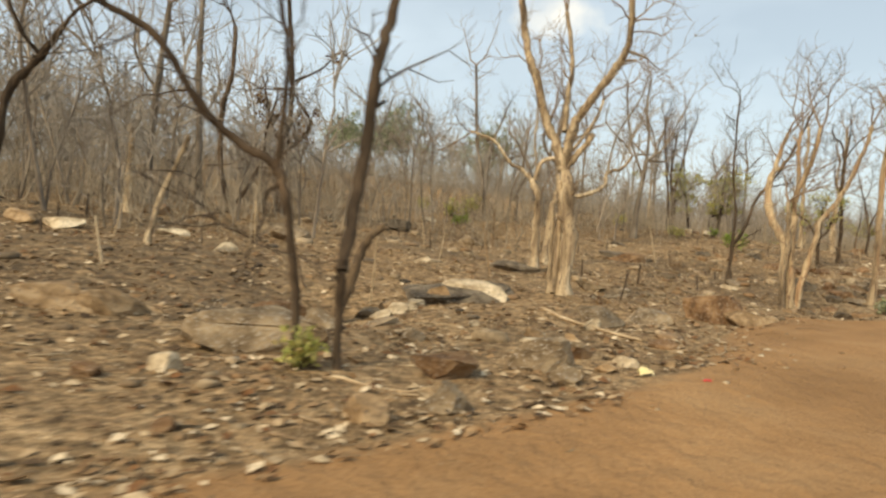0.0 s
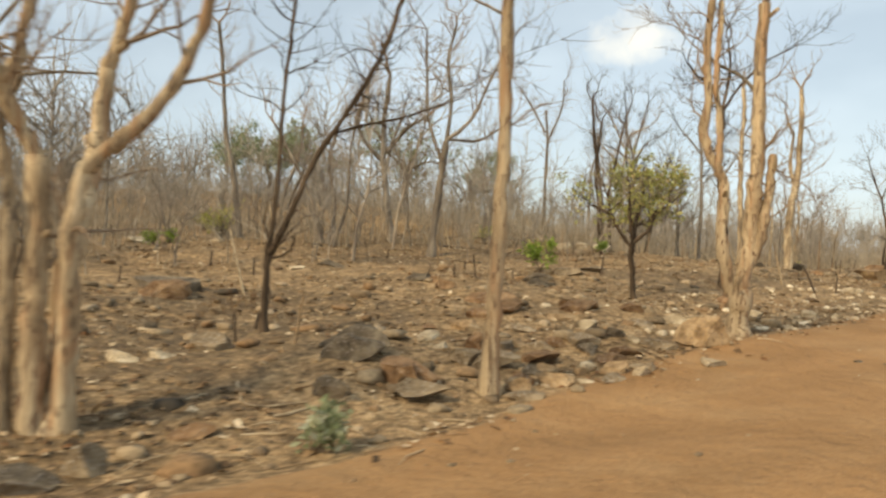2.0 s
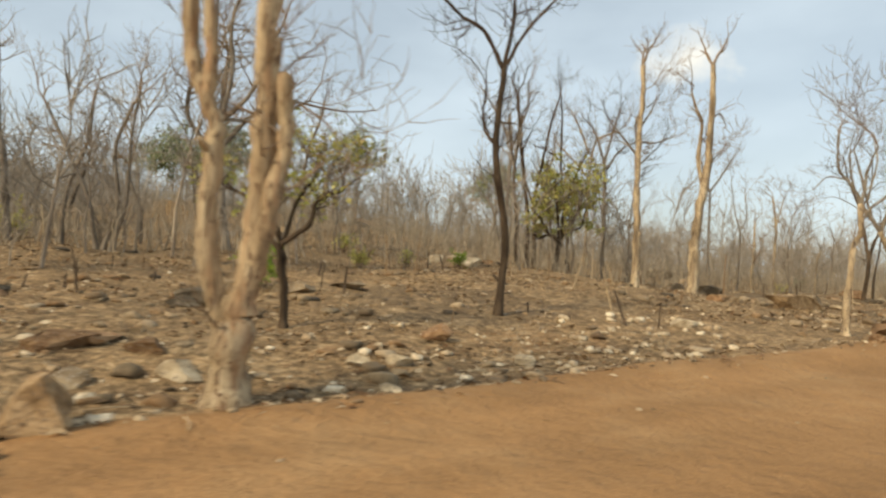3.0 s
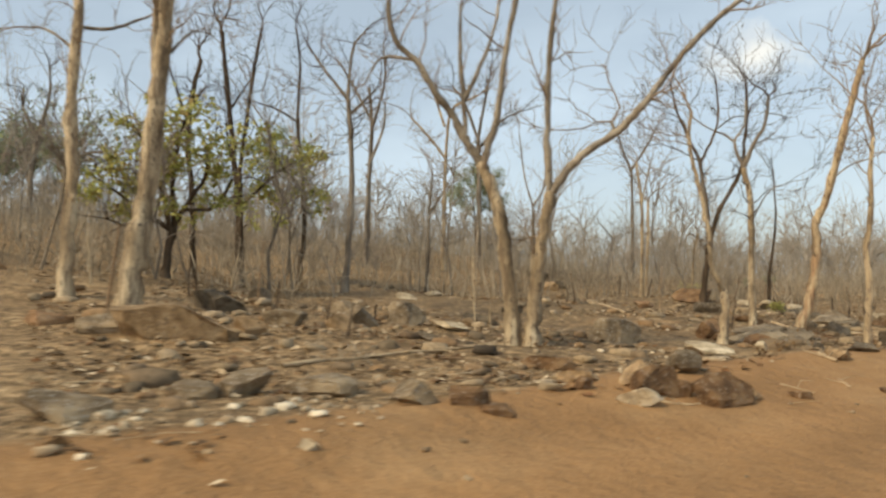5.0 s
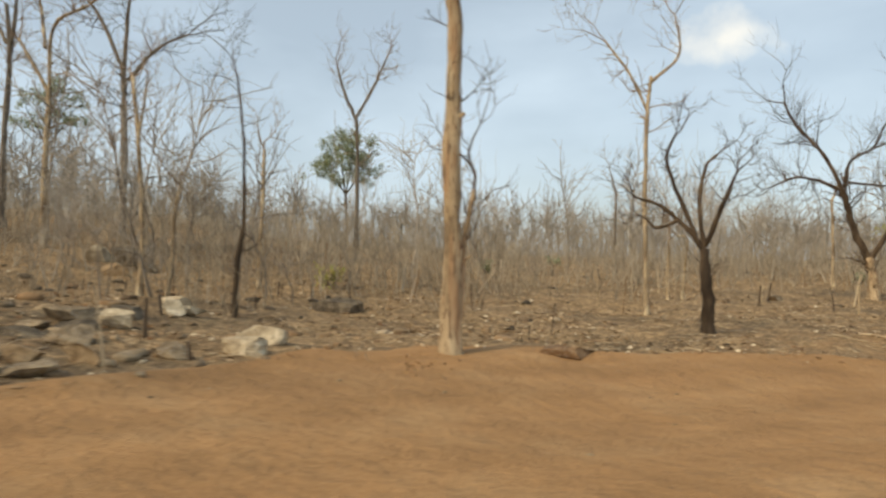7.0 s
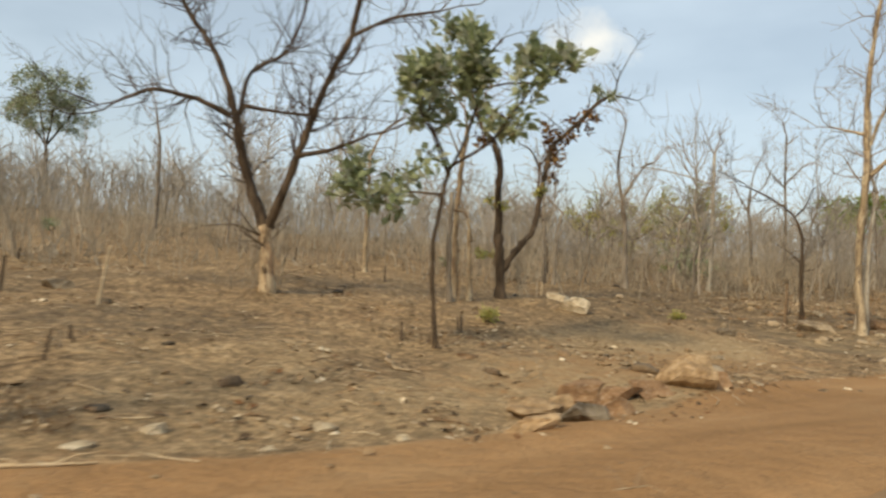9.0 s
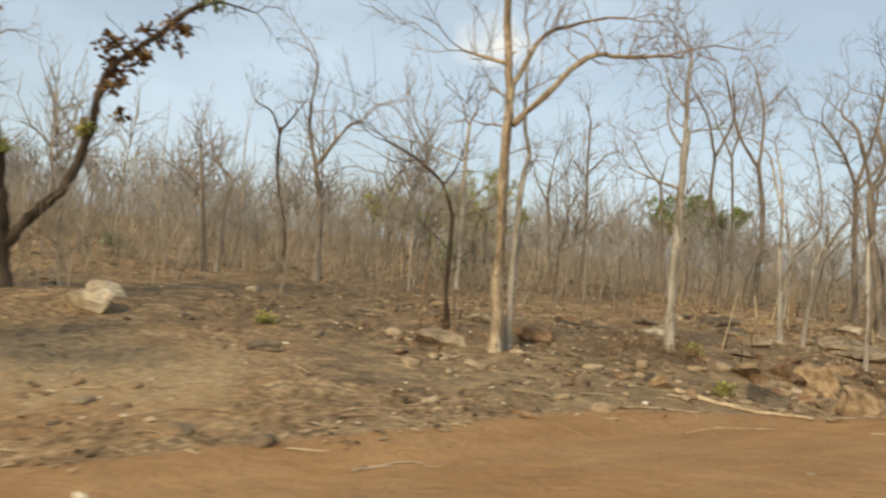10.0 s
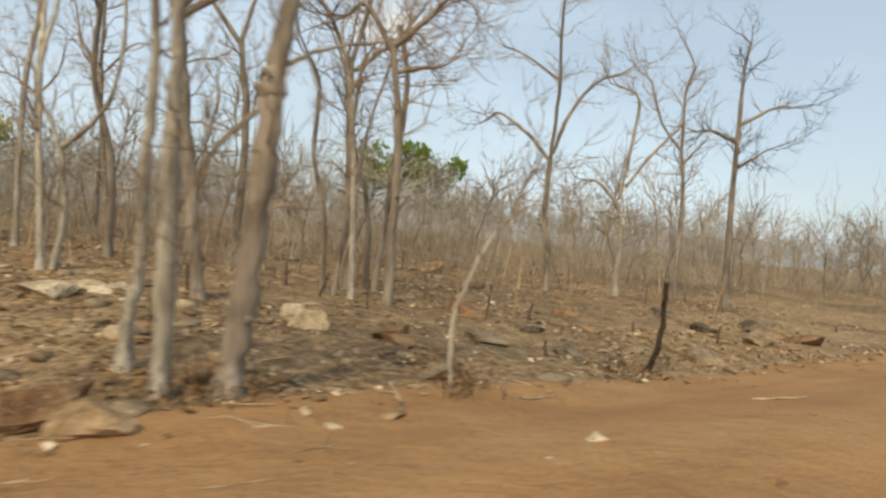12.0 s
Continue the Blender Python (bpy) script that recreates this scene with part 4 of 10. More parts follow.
# ---- kinds of small things ----
def rock_mesh(w, d, h, seed, slab):
    rng = np.random.default_rng(seed * 31 + 5)
    bm = bmesh.new()
    bmesh.ops.create_icosphere(bm, subdivisions=3 if w > 0.35 else 2, radius=1.0)
    co = np.array([v.co[:] for v in bm.verts])
    power = 0.5 if slab else 0.8
    co = np.sign(co) * np.abs(co) ** power
    co /= np.abs(co).max()
    for _ in range(11):
        nrm = unit(rng.normal(size=3) * (1, 1, 0.8))
        reach = rng.uniform(0.36, 0.76)
        over = co @ nrm - reach
        co -= np.maximum(over, 0)[:, None] * nrm
    kx, ky = rng.normal(size=(2, 3)) * 2.4
    co += 0.03 * np.sin(co @ kx * 1.7 + seed)[:, None] * unit(ky) + 0.015 * np.sin(co @ ky * 3.1)[:, None] * unit(kx)
    co += rng.normal(size=co.shape) * 0.013
    co -= (co.max(0) + co.min(0)) / 2
    co = co / (co.max(0) - co.min(0)) * np.array([w, d, h * 1.28])
    co[:, 2] += h * 0.31
    for v, c in zip(bm.verts, co):
        v.co = c
    me = bpy.data.meshes.new("rock")
    bm.to_mesh(me)
    bm.free()
    return me


def rock(x, y, w, d, h, turn, colour, seed, label):
    w, d, h = 1.12 * w, 1.12 * d, 1.06 * min(h, 0.66 * w)
    me = rock_mesh(w, d, max(h, 0.03), seed, h / w < 0.34)
    me.materials.append(ROCK[colour])
    ob = new("boulder" if w > 0.6 else "rock" if w > 0.22 else "stone", me)
    r = 0.35 * w
    zs = gz(x + r, y), gz(x - r, y), gz(x, y + r), gz(x, y - r)
    spin = Matrix.Rotation(radians(turn + (seed * 37 % 30) - 15), 4, "Z")
    flat = Vector(((zs[1] - zs[0]) / (2 * r), (zs[3] - zs[2]) / (2 * r), 1)).normalized()
    lean = Vector((0, 0, 1)).rotation_difference(flat).to_matrix().to_4x4()
    ob.matrix_world = Matrix.Translation((x, y, min(sum(zs) / 4, gz(x, y)) - 0.02)) @ lean @ spin
    return tagged(ob, label, "rock", "rocks on the forest floor")


def scrap(x, y, w, h, kind):
    rng = np.random.default_rng(len(kind))
    sh = Shape()
    k = 6
    u, v = np.meshgrid(np.linspace(-0.5, 0.5, k), np.linspace(-0.5, 0.5, k), indexing="ij")
    z = 0.5 * h * (1 - 1.6 * (u ** 2 + v ** 2)) + rng.normal(size=u.shape) * 0.16 * h + 0.25 * h
    pts = np.stack([u * w, v * w * 0.8, z], -1).reshape(-1, 3)
    i = np.arange(k * k).reshape(k, k)
    quads = np.stack([i[:-1, :-1], i[1:, :-1], i[1:, 1:], i[:-1, 1:]], -1).reshape(-1, 4)
    sh.add(pts, quads)
    sh.add(pts - (0, 0, 0.004), quads[:, ::-1])
    ob = sh.ob("litter_scrap", PLASTIC_RED if kind == "redplastic" else PAPER)
    ob.location = (x, y, gz(x, y) - 0.01)
    return tagged(ob, "crumpled red plastic scrap on the dirt" if kind == "redplastic" else "crumpled dirty yellow-white paper on the litter", "litter")


STICK_WOOD = material("bleached_dead_wood", [(0.20, 0.145, 0.10), (0.42, 0.335, 0.245), (0.58, 0.49, 0.385)], 3, 0.9, 0.5, 30, tone=0.25)


def fallen_branch(r, line, seed):
    rng = np.random.default_rng(seed + 400)
    pts = curve_through([(a, b) for a, b in line], 6)
    pts = pts + rng.normal(size=pts.shape) * r * 0.8
    z = ground_z(pts[:, 0], pts[:, 1]) + r * 0.7
    z = np.maximum(z, np.convolve(np.pad(z, 2, mode="edge"), np.ones(5) / 5, "valid"))
    pts = np.column_stack([pts, z])
    sh = Shape()
    sh.tube(pts, r * np.linspace(1.15, 0.5, len(pts)), 6, 0.2, rng)
    for _ in range(rng.integers(1, 4)):
        i = rng.integers(2, len(pts) - 1)
        a = rng.uniform(0, 6.28)
        tip = pts[i] + np.array([math.cos(a), math.sin(a), 0.25]) * rng.uniform(0.15, 0.4)
        mid = (pts[i] + tip) / 2 + rng.normal(size=3) * 0.03
        sh.tube([pts[i], mid, tip], [r * 0.55, r * 0.4, r * 0.2], 4)
    ob = sh.ob("fallen_branch", STICK_WOOD)
    return tagged(ob, "bleached crooked dead branch lying on the ground", "branch", "fallen branches")


def shrub(x, y, w, h, kind, seed):
    rng = np.random.default_rng(seed + 900)
    top = new("dry_weeds" if kind == "dry" else "shrub")
    top.location = (x, y, gz(x, y))
    stems, ends, leaves = Shape(), [], Shape()
    dry = kind == "dry"
    for _ in range(16 if dry else 7):
        a = rng.uniform(0, 6.28)
        reach = 0.4 * w if dry else 0.04
        grow(stems, (rng.normal() * reach, rng.normal() * reach, -0.03), (0.5 * w / h * math.cos(a), 0.5 * w / h * math.sin(a), 1), 0.62 * h * rng.uniform(0.7, 1.2), 0.006 + 0.008 * h, 0 if dry else 1, rng, 3 if dry else 4, ends, 0.2, 0.25)
    size = 0.07 if dry else min(0.2, 0.06 + 0.12 * h)
    for p, d in ends:
        for _ in range(1 if dry else 3):
            leaves.leaf(p + rng.normal(size=3) * 0.05, d + 0.8 * rng.normal(size=3), np.array([0, 0, 1.0]) + 0.5 * rng.normal(size=3), size * rng.uniform(0.6, 1.2), size * rng.uniform(0.4, 0.6))
    part_a = stems.ob("stem", WEED if dry else TWIG["dark"], top)
    mat, said = GREENS[kind]
    part_b = leaves.ob("foliage", mat, top, said, rounded=False)
    part_a["kind"] = part_b["kind"] = "stuff"
    return tagged(top, f"thin dry weeds with {said} at a trunk" if dry else f"low bushy shrub with {said} on dry ground", "weeds" if dry else "shrub", "dry weeds" if dry else "shrubs")



# ---- trees beside the road, in the order of the road ----
tree(-11.70, 17.03, -0, (
      (0.127, 0.090, ((-0.23, 0.00), (-0.02, 2.40), (0.26, 3.30), (0.98, 4.07), (1.47, 4.76))),
      (0.060, 0.037, ((1.47, 4.76), (1.97, 5.30), (2.70, 5.63))),
      (0.060, 0.037, ((0.98, 4.07), (0.59, 4.64), (0.34, 5.50))),), "dark", "dark", "dark crooked limb tree", twig=1.2, seed=1)
tree(-1.32, 6.00, -0, (
      (0.043, 0.040, ((0.00, 0.00), (-0.04, 0.71), (-0.11, 1.35), (-0.18, 1.80))),
      (0.046, 0.027, ((-0.18, 1.78), (-0.33, 1.95), (-0.57, 2.06), (-0.92, 2.40), (-1.22, 2.91), (-1.65, 3.14), (-1.92, 3.34), (-2.20, 3.61))),
      (0.035, 0.019, ((-0.22, 1.88), (-0.16, 2.36), (-0.13, 2.89), (-0.19, 3.46), (-0.24, 3.92))),
      (0.024, 0.016, ((-0.18, 1.72), (-0.31, 1.63), (-0.32, 1.42))),), "dark", "dark", "crooked dark tree with long arched limb", twig=1.4, seed=2)
tree(-0.94, 6.01, -0, (
      (0.046, 0.046, ((0.00, 0.00), (0.01, 0.52), (0.03, 0.95))),
      (0.064, 0.048, ((0.03, 0.95), (0.09, 1.60), (0.15, 2.22), (0.23, 3.05), (0.29, 3.52), (0.34, 3.94), (0.44, 4.51))),), "dark", "dark", "slim dark leaning trunk among rocks", twig=0.6, seed=3)
tree(-1.60, 10.00, 31, (
      (0.092, 0.066, ((0.00, 0.00), (0.14, 0.35), (0.27, 0.70), (0.42, 1.12), (0.60, 1.41), (0.81, 1.57))),
      (0.036, 0.024, ((-0.07, -0.05), (0.02, 0.09), (0.15, 0.21))),), "brown", "dark", "dark leaning broken trunk in a stony hollow", twig=0, seed=122)
tree(-5.86, 12.88, -0, (
      (0.068, 0.045, ((-0.02, 0.00), (0.29, 1.04), (0.58, 1.85), (0.76, 2.20))),), "pale", "pale", "pale dead leaning pole", twig=0, seed=4)
tree(-10.67, 21.98, -0, (
      (0.125, 0.106, ((0.00, 0.00), (0.00, 2.02), (0.01, 2.98))),), "pale", "pale", "pale snapped trunk among dry scrub", twig=0, seed=5)
tree(-12.66, 27.96, 4, (
      (0.159, 0.102, ((-0.11, 0.00), (0.11, 4.22), (0.33, 6.91), (0.56, 8.70))),
      (0.080, 0.046, ((0.18, 4.90), (-0.91, 6.44), (-1.13, 8.00))),), "grey", "pale", "tall grey trunk among dry scrub", twig=2, spread_=1.4, seed=6)
tree(2.30, 13.15, 4, (
      (0.058, 0.040, ((0.00, 0.00), (-0.01, 0.97), (-0.01, 1.82))),), "pale", "pale", "short dead pale trunk snapped at the top", twig=0, seed=7)
tree(2.60, 13.10, 2, (
      (0.151, 0.122, ((0.00, 0.00), (0.01, 1.23), (-0.03, 2.07), (-0.13, 2.63))),
      (0.071, 0.056, ((-0.23, 0.16), (-0.14, 1.22), (-0.15, 2.35))),
      (0.113, 0.066, ((-0.13, 2.63), (-0.28, 3.00), (-0.50, 3.51), (-0.80, 4.29), (-1.04, 5.11), (-1.20, 6.12))),
      (0.094, 0.056, ((-0.11, 2.72), (-0.01, 3.42), (0.25, 3.94), (0.61, 4.50), (0.78, 4.97), (0.68, 5.97))),
      (0.066, 0.061, ((-0.07, 2.63), (0.23, 2.99), (0.44, 3.33))),
      (0.066, 0.042, ((-0.17, 3.33), (-0.08, 4.21), (-0.01, 4.86), (-0.13, 5.96))),
      (0.038, 0.019, ((0.74, 4.87), (1.16, 4.70))),), "pale", "pale", "double-trunked pale tree with forked limbs", twig=1.2, seed=8)
tree(-11.36, 30.05, 4, (
      (0.159, 0.110, ((0.07, 0.00), (-0.09, 4.62), (-0.15, 7.51), (-0.11, 10.15))),), "grey", "pale", "tall grey trunk among dry scrub", twig=1.7, spread_=1.4, seed=9)
tree(-9.02, 27.64, 4, (
      (0.123, 0.089, ((-0.00, 0.00), (-0.30, 1.28), (-0.50, 2.39), (-0.47, 4.37), (-0.10, 5.92), (-0.11, 7.88))),
      (0.089, 0.056, ((0.26, 0.41), (1.14, 2.20), (1.24, 3.53), (1.57, 4.85))),), "dark", "dark", "pair of thin dark stems", twig=1.4, seed=10)
tree(2.75, 18.29, 6, (
      (0.121, 0.093, ((-0.00, 0.00), (-0.01, 1.19), (-0.03, 2.11), (-0.20, 2.60))),
      (0.066, 0.038, ((-0.17, 2.55), (-0.49, 2.87), (-0.87, 3.08), (-1.28, 3.67), (-1.95, 3.90))),
      (0.066, 0.033, ((-0.11, 2.60), (0.07, 3.14), (0.71, 3.36), (1.30, 4.17), (1.52, 4.86))),
      (0.044, 0.027, ((-0.03, 2.71), (-0.11, 3.68), (0.01, 4.64), (-0.04, 5.70))),), "pale", "pale", "pale-trunked tree with arching bare limbs", twig=1.6, seed=11)
tree(-7.77, 31.17, 4, (
      (0.227, 0.177, ((0.00, 0.00), (0.04, 2.35), (0.13, 3.48))),
      (0.126, 0.076, ((0.13, 3.35), (0.41, 5.11), (0.39, 7.35), (0.22, 9.57), (0.13, 11.29))),
      (0.088, 0.063, ((0.08, 2.85), (-0.30, 3.72), (-0.56, 4.47), (-0.69, 5.09))),
      (0.101, 0.051, ((0.21, 2.98), (0.83, 3.49), (1.33, 4.25), (0.82, 5.12))),
      (0.063, 0.038, ((0.40, 6.11), (1.55, 6.87), (2.29, 7.63))),), "dark", "dark", "dark crooked tree with clumps of withered leaves", twig=1.7, tufts=((1.20, 4.75, 0.45, "dry"), (-0.56, 4.47, 0.40, "dry"), (0.83, 3.62, 0.40, "dry"), (-0.82, 5.21, 0.35, "dry"), (2.29, 7.58, 0.35, "dry"),), seed=12)
tree(3.55, 21.47, 7, (
      (0.125, 0.108, ((-0.00, 0.00), (0.11, 1.20), (0.18, 2.05))),
      (0.085, 0.068, ((0.18, 1.94), (0.31, 2.45), (0.36, 3.01))),
      (0.079, 0.045, ((0.18, 2.08), (0.88, 2.28), (1.67, 2.53), (2.09, 2.83), (2.19, 3.20), (2.79, 3.43), (3.10, 3.88))),
      (0.034, 0.017, ((3.10, 3.88), (3.69, 3.97), (4.25, 4.01))),
      (0.034, 0.017, ((3.10, 3.88), (2.84, 4.27), (2.56, 4.49), (2.22, 5.05), (2.33, 5.72))),
      (0.040, 0.023, ((2.19, 3.20), (2.39, 4.16), (2.67, 4.83), (3.28, 5.73), (3.56, 6.40))),), "pale", "pale", "pale sawn-off trunk with one long sideways arm", twig=0, seed=13)
tree(10.25, 18.45, 24, (
      (0.078, 0.058, ((-0.35, 0.03), (-0.35, 0.89), (-0.32, 1.79), (-0.33, 2.30), (-0.44, 3.03))),), "pale", "pale", "slim pale snapped stem beside an orange-brown tree", twig=0.2, seed=14)
tree(10.25, 18.45, 24, (
      (0.117, 0.091, ((-0.09, -0.02), (-0.09, 0.89), (-0.09, 1.79), (-0.10, 2.66))),
      (0.084, 0.052, ((-0.10, 2.66), (-0.29, 3.04), (-0.41, 3.63), (-0.44, 4.20), (-0.48, 5.02))),
      (0.065, 0.042, ((-0.31, 3.23), (-0.21, 3.85), (-0.15, 4.49), (-0.13, 5.08))),
      (0.143, 0.091, ((0.07, -0.03), (0.09, 0.88), (0.12, 1.73), (0.16, 2.58), (0.21, 3.24), (0.27, 3.83))),
      (0.084, 0.052, ((0.27, 3.83), (0.39, 4.20), (0.50, 4.61), (0.58, 5.18))),
      (0.052, 0.045, ((0.27, 3.86), (0.38, 4.04), (0.50, 4.14))),
      (0.097, 0.071, ((0.19, 0.03), (0.24, 1.01), (0.30, 1.93), (0.40, 2.51))),
      (0.078, 0.045, ((0.40, 2.51), (0.72, 2.81), (1.11, 3.27), (1.34, 3.73), (1.51, 4.29), (1.64, 4.86), (1.71, 5.35))),), "orange", "pale", "orange-brown tree of three trunks with forked limbs", twig=1.2, seed=15)
tree(10.53, 23.17, 7, (
      (0.072, 0.052, ((0.00, 0.00), (0.03, 1.13), (0.19, 1.52))),
      (0.057, 0.033, ((0.10, 1.33), (0.46, 2.05), (0.82, 2.97), (1.56, 4.04), (2.02, 4.91), (2.29, 5.68), (2.65, 6.45))),
      (0.048, 0.029, ((0.01, 1.04), (0.15, 2.47), (0.13, 3.81), (0.20, 4.86), (0.26, 5.82), (0.35, 6.68))),
      (0.029, 0.019, ((1.08, 3.36), (1.67, 3.54), (2.14, 3.65), (2.71, 3.82))),), "dark", "dark", "slender dark double-stemmed tree with leaning stems", twig=2.2, seed=16)
tree(14.42, 21.22, -2, (
      (0.122, 0.082, ((0.03, 0.00), (0.06, 1.05), (0.10, 1.92), (0.12, 2.87), (0.13, 3.89), (0.14, 5.00), (0.17, 6.26))),
      (0.024, 0.012, ((0.11, 4.99), (-0.21, 5.13), (-0.49, 5.26))),), "orange", "pale", "tall straight orange-brown trunk with peeling bark", twig=0.6, seed=17)
tree(2.57, 39.39, 7, (
      (0.122, 0.073, ((0.12, 0.00), (-0.18, 2.74), (-0.59, 4.69), (-0.77, 7.14), (-0.95, 9.34))),), "grey", "pale", "tall grey trunk among dry scrub", twig=2, spread_=1.4, seed=18)
tree(4.21, 40.12, 6, (
      (0.089, 0.060, ((-0.00, 0.00), (0.14, 1.95), (0.78, 3.72), (0.91, 5.19))),
      (0.074, 0.045, ((0.26, 1.36), (1.08, 3.14))),), "grey", "pale", "small grey forked tree", twig=1.7, seed=19)
tree(18.97, 25.81, -10, (
      (0.235, 0.188, ((0.00, 0.00), (0.03, 0.58), (0.07, 1.09))),
      (0.122, 0.070, ((-0.09, 0.76), (-0.29, 1.79), (-0.26, 2.83), (-0.39, 3.22), (-0.66, 3.89), (-0.59, 4.66), (-0.64, 5.34), (-0.57, 6.49))),
      (0.075, 0.052, ((-0.38, 3.17), (-0.37, 3.98), (-0.46, 4.94), (-0.41, 5.90), (-0.40, 6.47))),
      (0.160, 0.103, ((0.11, 0.96), (0.23, 1.80), (0.29, 2.74), (0.34, 3.76), (0.33, 4.89), (0.38, 6.39))),
      (0.113, 0.080, ((0.18, 1.24), (0.44, 2.08), (0.55, 2.83), (0.58, 3.48))),
      (0.042, 0.028, ((0.36, 4.51), (0.06, 5.00), (-0.49, 5.33))),
      (0.038, 0.023, ((0.59, 3.15), (0.67, 3.22))),), "orange", "pale", "cluster of four pale orange trunks from one foot", twig=1.1, seed=20)
tree(6.39, 39.32, 9, (
      (0.087, 0.054, ((-0.00, 0.00), (-0.41, 1.86), (-1.37, 3.78), (-2.08, 5.07))),
      (0.087, 0.054, ((0.22, 0.00), (0.47, 1.67), (0.17, 3.62), (0.53, 5.39))),
      (0.087, 0.043, ((0.50, 0.00), (1.01, 1.69), (1.14, 3.88), (1.40, 5.42))),), "grey", "pale", "clump of thin grey stems", twig=2.3, spread_=1.2, seed=21)
tree(17.72, 29.95, 7, (
      (0.075, 0.068, ((0.00, 0.00), (-0.03, 0.70), (-0.10, 1.35))),
      (0.050, 0.032, ((-0.09, 1.30), (-0.42, 1.75), (-0.62, 2.15), (-0.95, 2.35))),
      (0.052, 0.034, ((-0.08, 1.35), (-0.20, 2.10), (-0.26, 2.75))),
      (0.052, 0.034, ((-0.07, 1.45), (0.37, 1.80), (0.48, 2.20), (0.92, 2.45))),
      (0.044, 0.029, ((-0.06, 1.40), (0.10, 2.20), (0.34, 2.70))),), "dark", "dark", "small spreading tree with sparse yellow-green leaves", twig=2.4, spread_=0.45, leaves=("yellow", 0.13, 1.1), seed=22)
tree(11.30, 37.71, 9, (
      (0.157, 0.118, ((-0.00, 0.00), (0.24, 2.37), (0.49, 4.46))),
      (0.089, 0.049, ((0.49, 4.36), (0.68, 6.16), (0.52, 7.75), (0.85, 9.36))),
      (0.079, 0.039, ((0.49, 4.46), (1.41, 5.29), (1.96, 6.41), (2.51, 7.62))),
      (0.079, 0.039, ((0.39, 3.57), (-0.18, 5.33), (-0.30, 7.52), (-0.34, 9.32))),
      (0.069, 0.039, ((0.55, 4.56), (1.83, 4.61), (2.98, 5.45))),), "grey", "pale", "large grey bare tree with wide fine crown", twig=2.6, spread_=1.5, seed=23)
tree(8.20, 44.55, 6, (
      (0.166, 0.100, ((0.17, 0.00), (-0.20, 2.48), (-0.40, 5.76), (-0.11, 8.36))),
      (0.116, 0.067, ((-0.21, 3.79), (-1.55, 5.42), (-1.24, 7.06))),
      (0.116, 0.067, ((-0.22, 4.45), (0.75, 5.76), (1.73, 6.42))),), "grey", "pale", "bare tree at the edge of the clearing", twig=3.2, spread_=1.6, seed=24)
tree(21.01, 33.78, 9, (
      (0.105, 0.075, ((0.00, 0.00), (0.13, 1.72), (-0.18, 3.52), (-0.06, 5.57))),
      (0.053, 0.030, ((-0.06, 5.49), (-0.53, 6.23), (-1.00, 6.52), (-1.46, 6.81))),
      (0.053, 0.030, ((-0.06, 5.57), (0.13, 6.71), (0.03, 7.62))),
      (0.045, 0.030, ((-0.06, 5.49), (0.37, 6.27), (1.10, 7.05))),
      (0.045, 0.023, ((-0.12, 3.67), (-0.47, 4.26), (-0.43, 5.17))),), "dark", "dark", "dark crooked tree with spreading bare top", twig=2, seed=25)
tree(28.66, 35.32, 16, (
      (0.076, 0.056, ((0.00, 0.00), (0.03, 0.79), (0.06, 1.56), (0.19, 2.02), (0.27, 2.33), (0.28, 2.96))),
      (0.036, 0.020, ((0.29, 2.59), (0.44, 2.80), (0.70, 3.02), (0.93, 3.18), (1.11, 3.51), (1.23, 3.96))),
      (0.031, 0.018, ((0.28, 2.93), (0.11, 3.27), (-0.02, 3.58), (-0.12, 4.05))),
      (0.041, 0.023, ((0.28, 2.93), (0.34, 3.32), (0.39, 3.69), (0.44, 4.22))),), "pale", "pale", "pale sinuous tree forking above a slender trunk", twig=0.8, seed=26)
tree(4.35, 61.81, 16, (
      (0.149, 0.099, ((-0.22, 0.00), (-0.10, 2.98), (0.18, 5.00))),
      (0.099, 0.050, ((0.09, 4.66), (-1.03, 6.33), (-1.41, 7.68))),
      (0.099, 0.050, ((0.21, 5.00), (0.96, 7.03), (1.25, 8.38))),), "grey", "dark", "bare round-crowned tree among dry scrub", twig=2.4, spread_=1.5, seed=27)
tree(25.00, 44.60, 29, (
      (0.151, 0.082, ((0.00, 0.00), (0.02, 1.27), (0.04, 2.52), (-0.01, 3.77), (0.04, 5.45), (0.12, 7.16), (0.15, 8.45))),
      (0.041, 0.021, ((0.12, 5.49), (0.56, 5.47), (0.97, 5.56), (1.46, 5.79))),
      (0.041, 0.021, ((0.08, 6.02), (0.40, 6.55), (0.60, 6.93))),
      (0.034, 0.021, ((-0.01, 5.03), (-0.53, 5.41), (-0.86, 5.45))),), "pale", "pale", "straight pale trunk among dry scrub", twig=1.2, seed=28)
tree(26.95, 44.18, 23, (
      (0.233, 0.090, ((0.00, 0.00), (0.05, 0.84), (0.14, 1.88), (0.28, 3.06), (0.43, 4.25), (0.53, 5.58), (0.57, 7.19), (0.60, 8.41))),
      (0.084, 0.039, ((0.35, 3.85), (0.25, 5.04), (0.28, 6.24), (0.07, 6.76), (-0.17, 7.41))),
      (0.039, 0.019, ((0.52, 6.38), (0.93, 6.68), (1.20, 6.29))),
      (0.039, 0.019, ((0.49, 4.65), (0.82, 5.07), (1.01, 5.21))),), "pale", "pale", "pale leaning trunk forking into a thin dark limb", twig=1.2, seed=29)
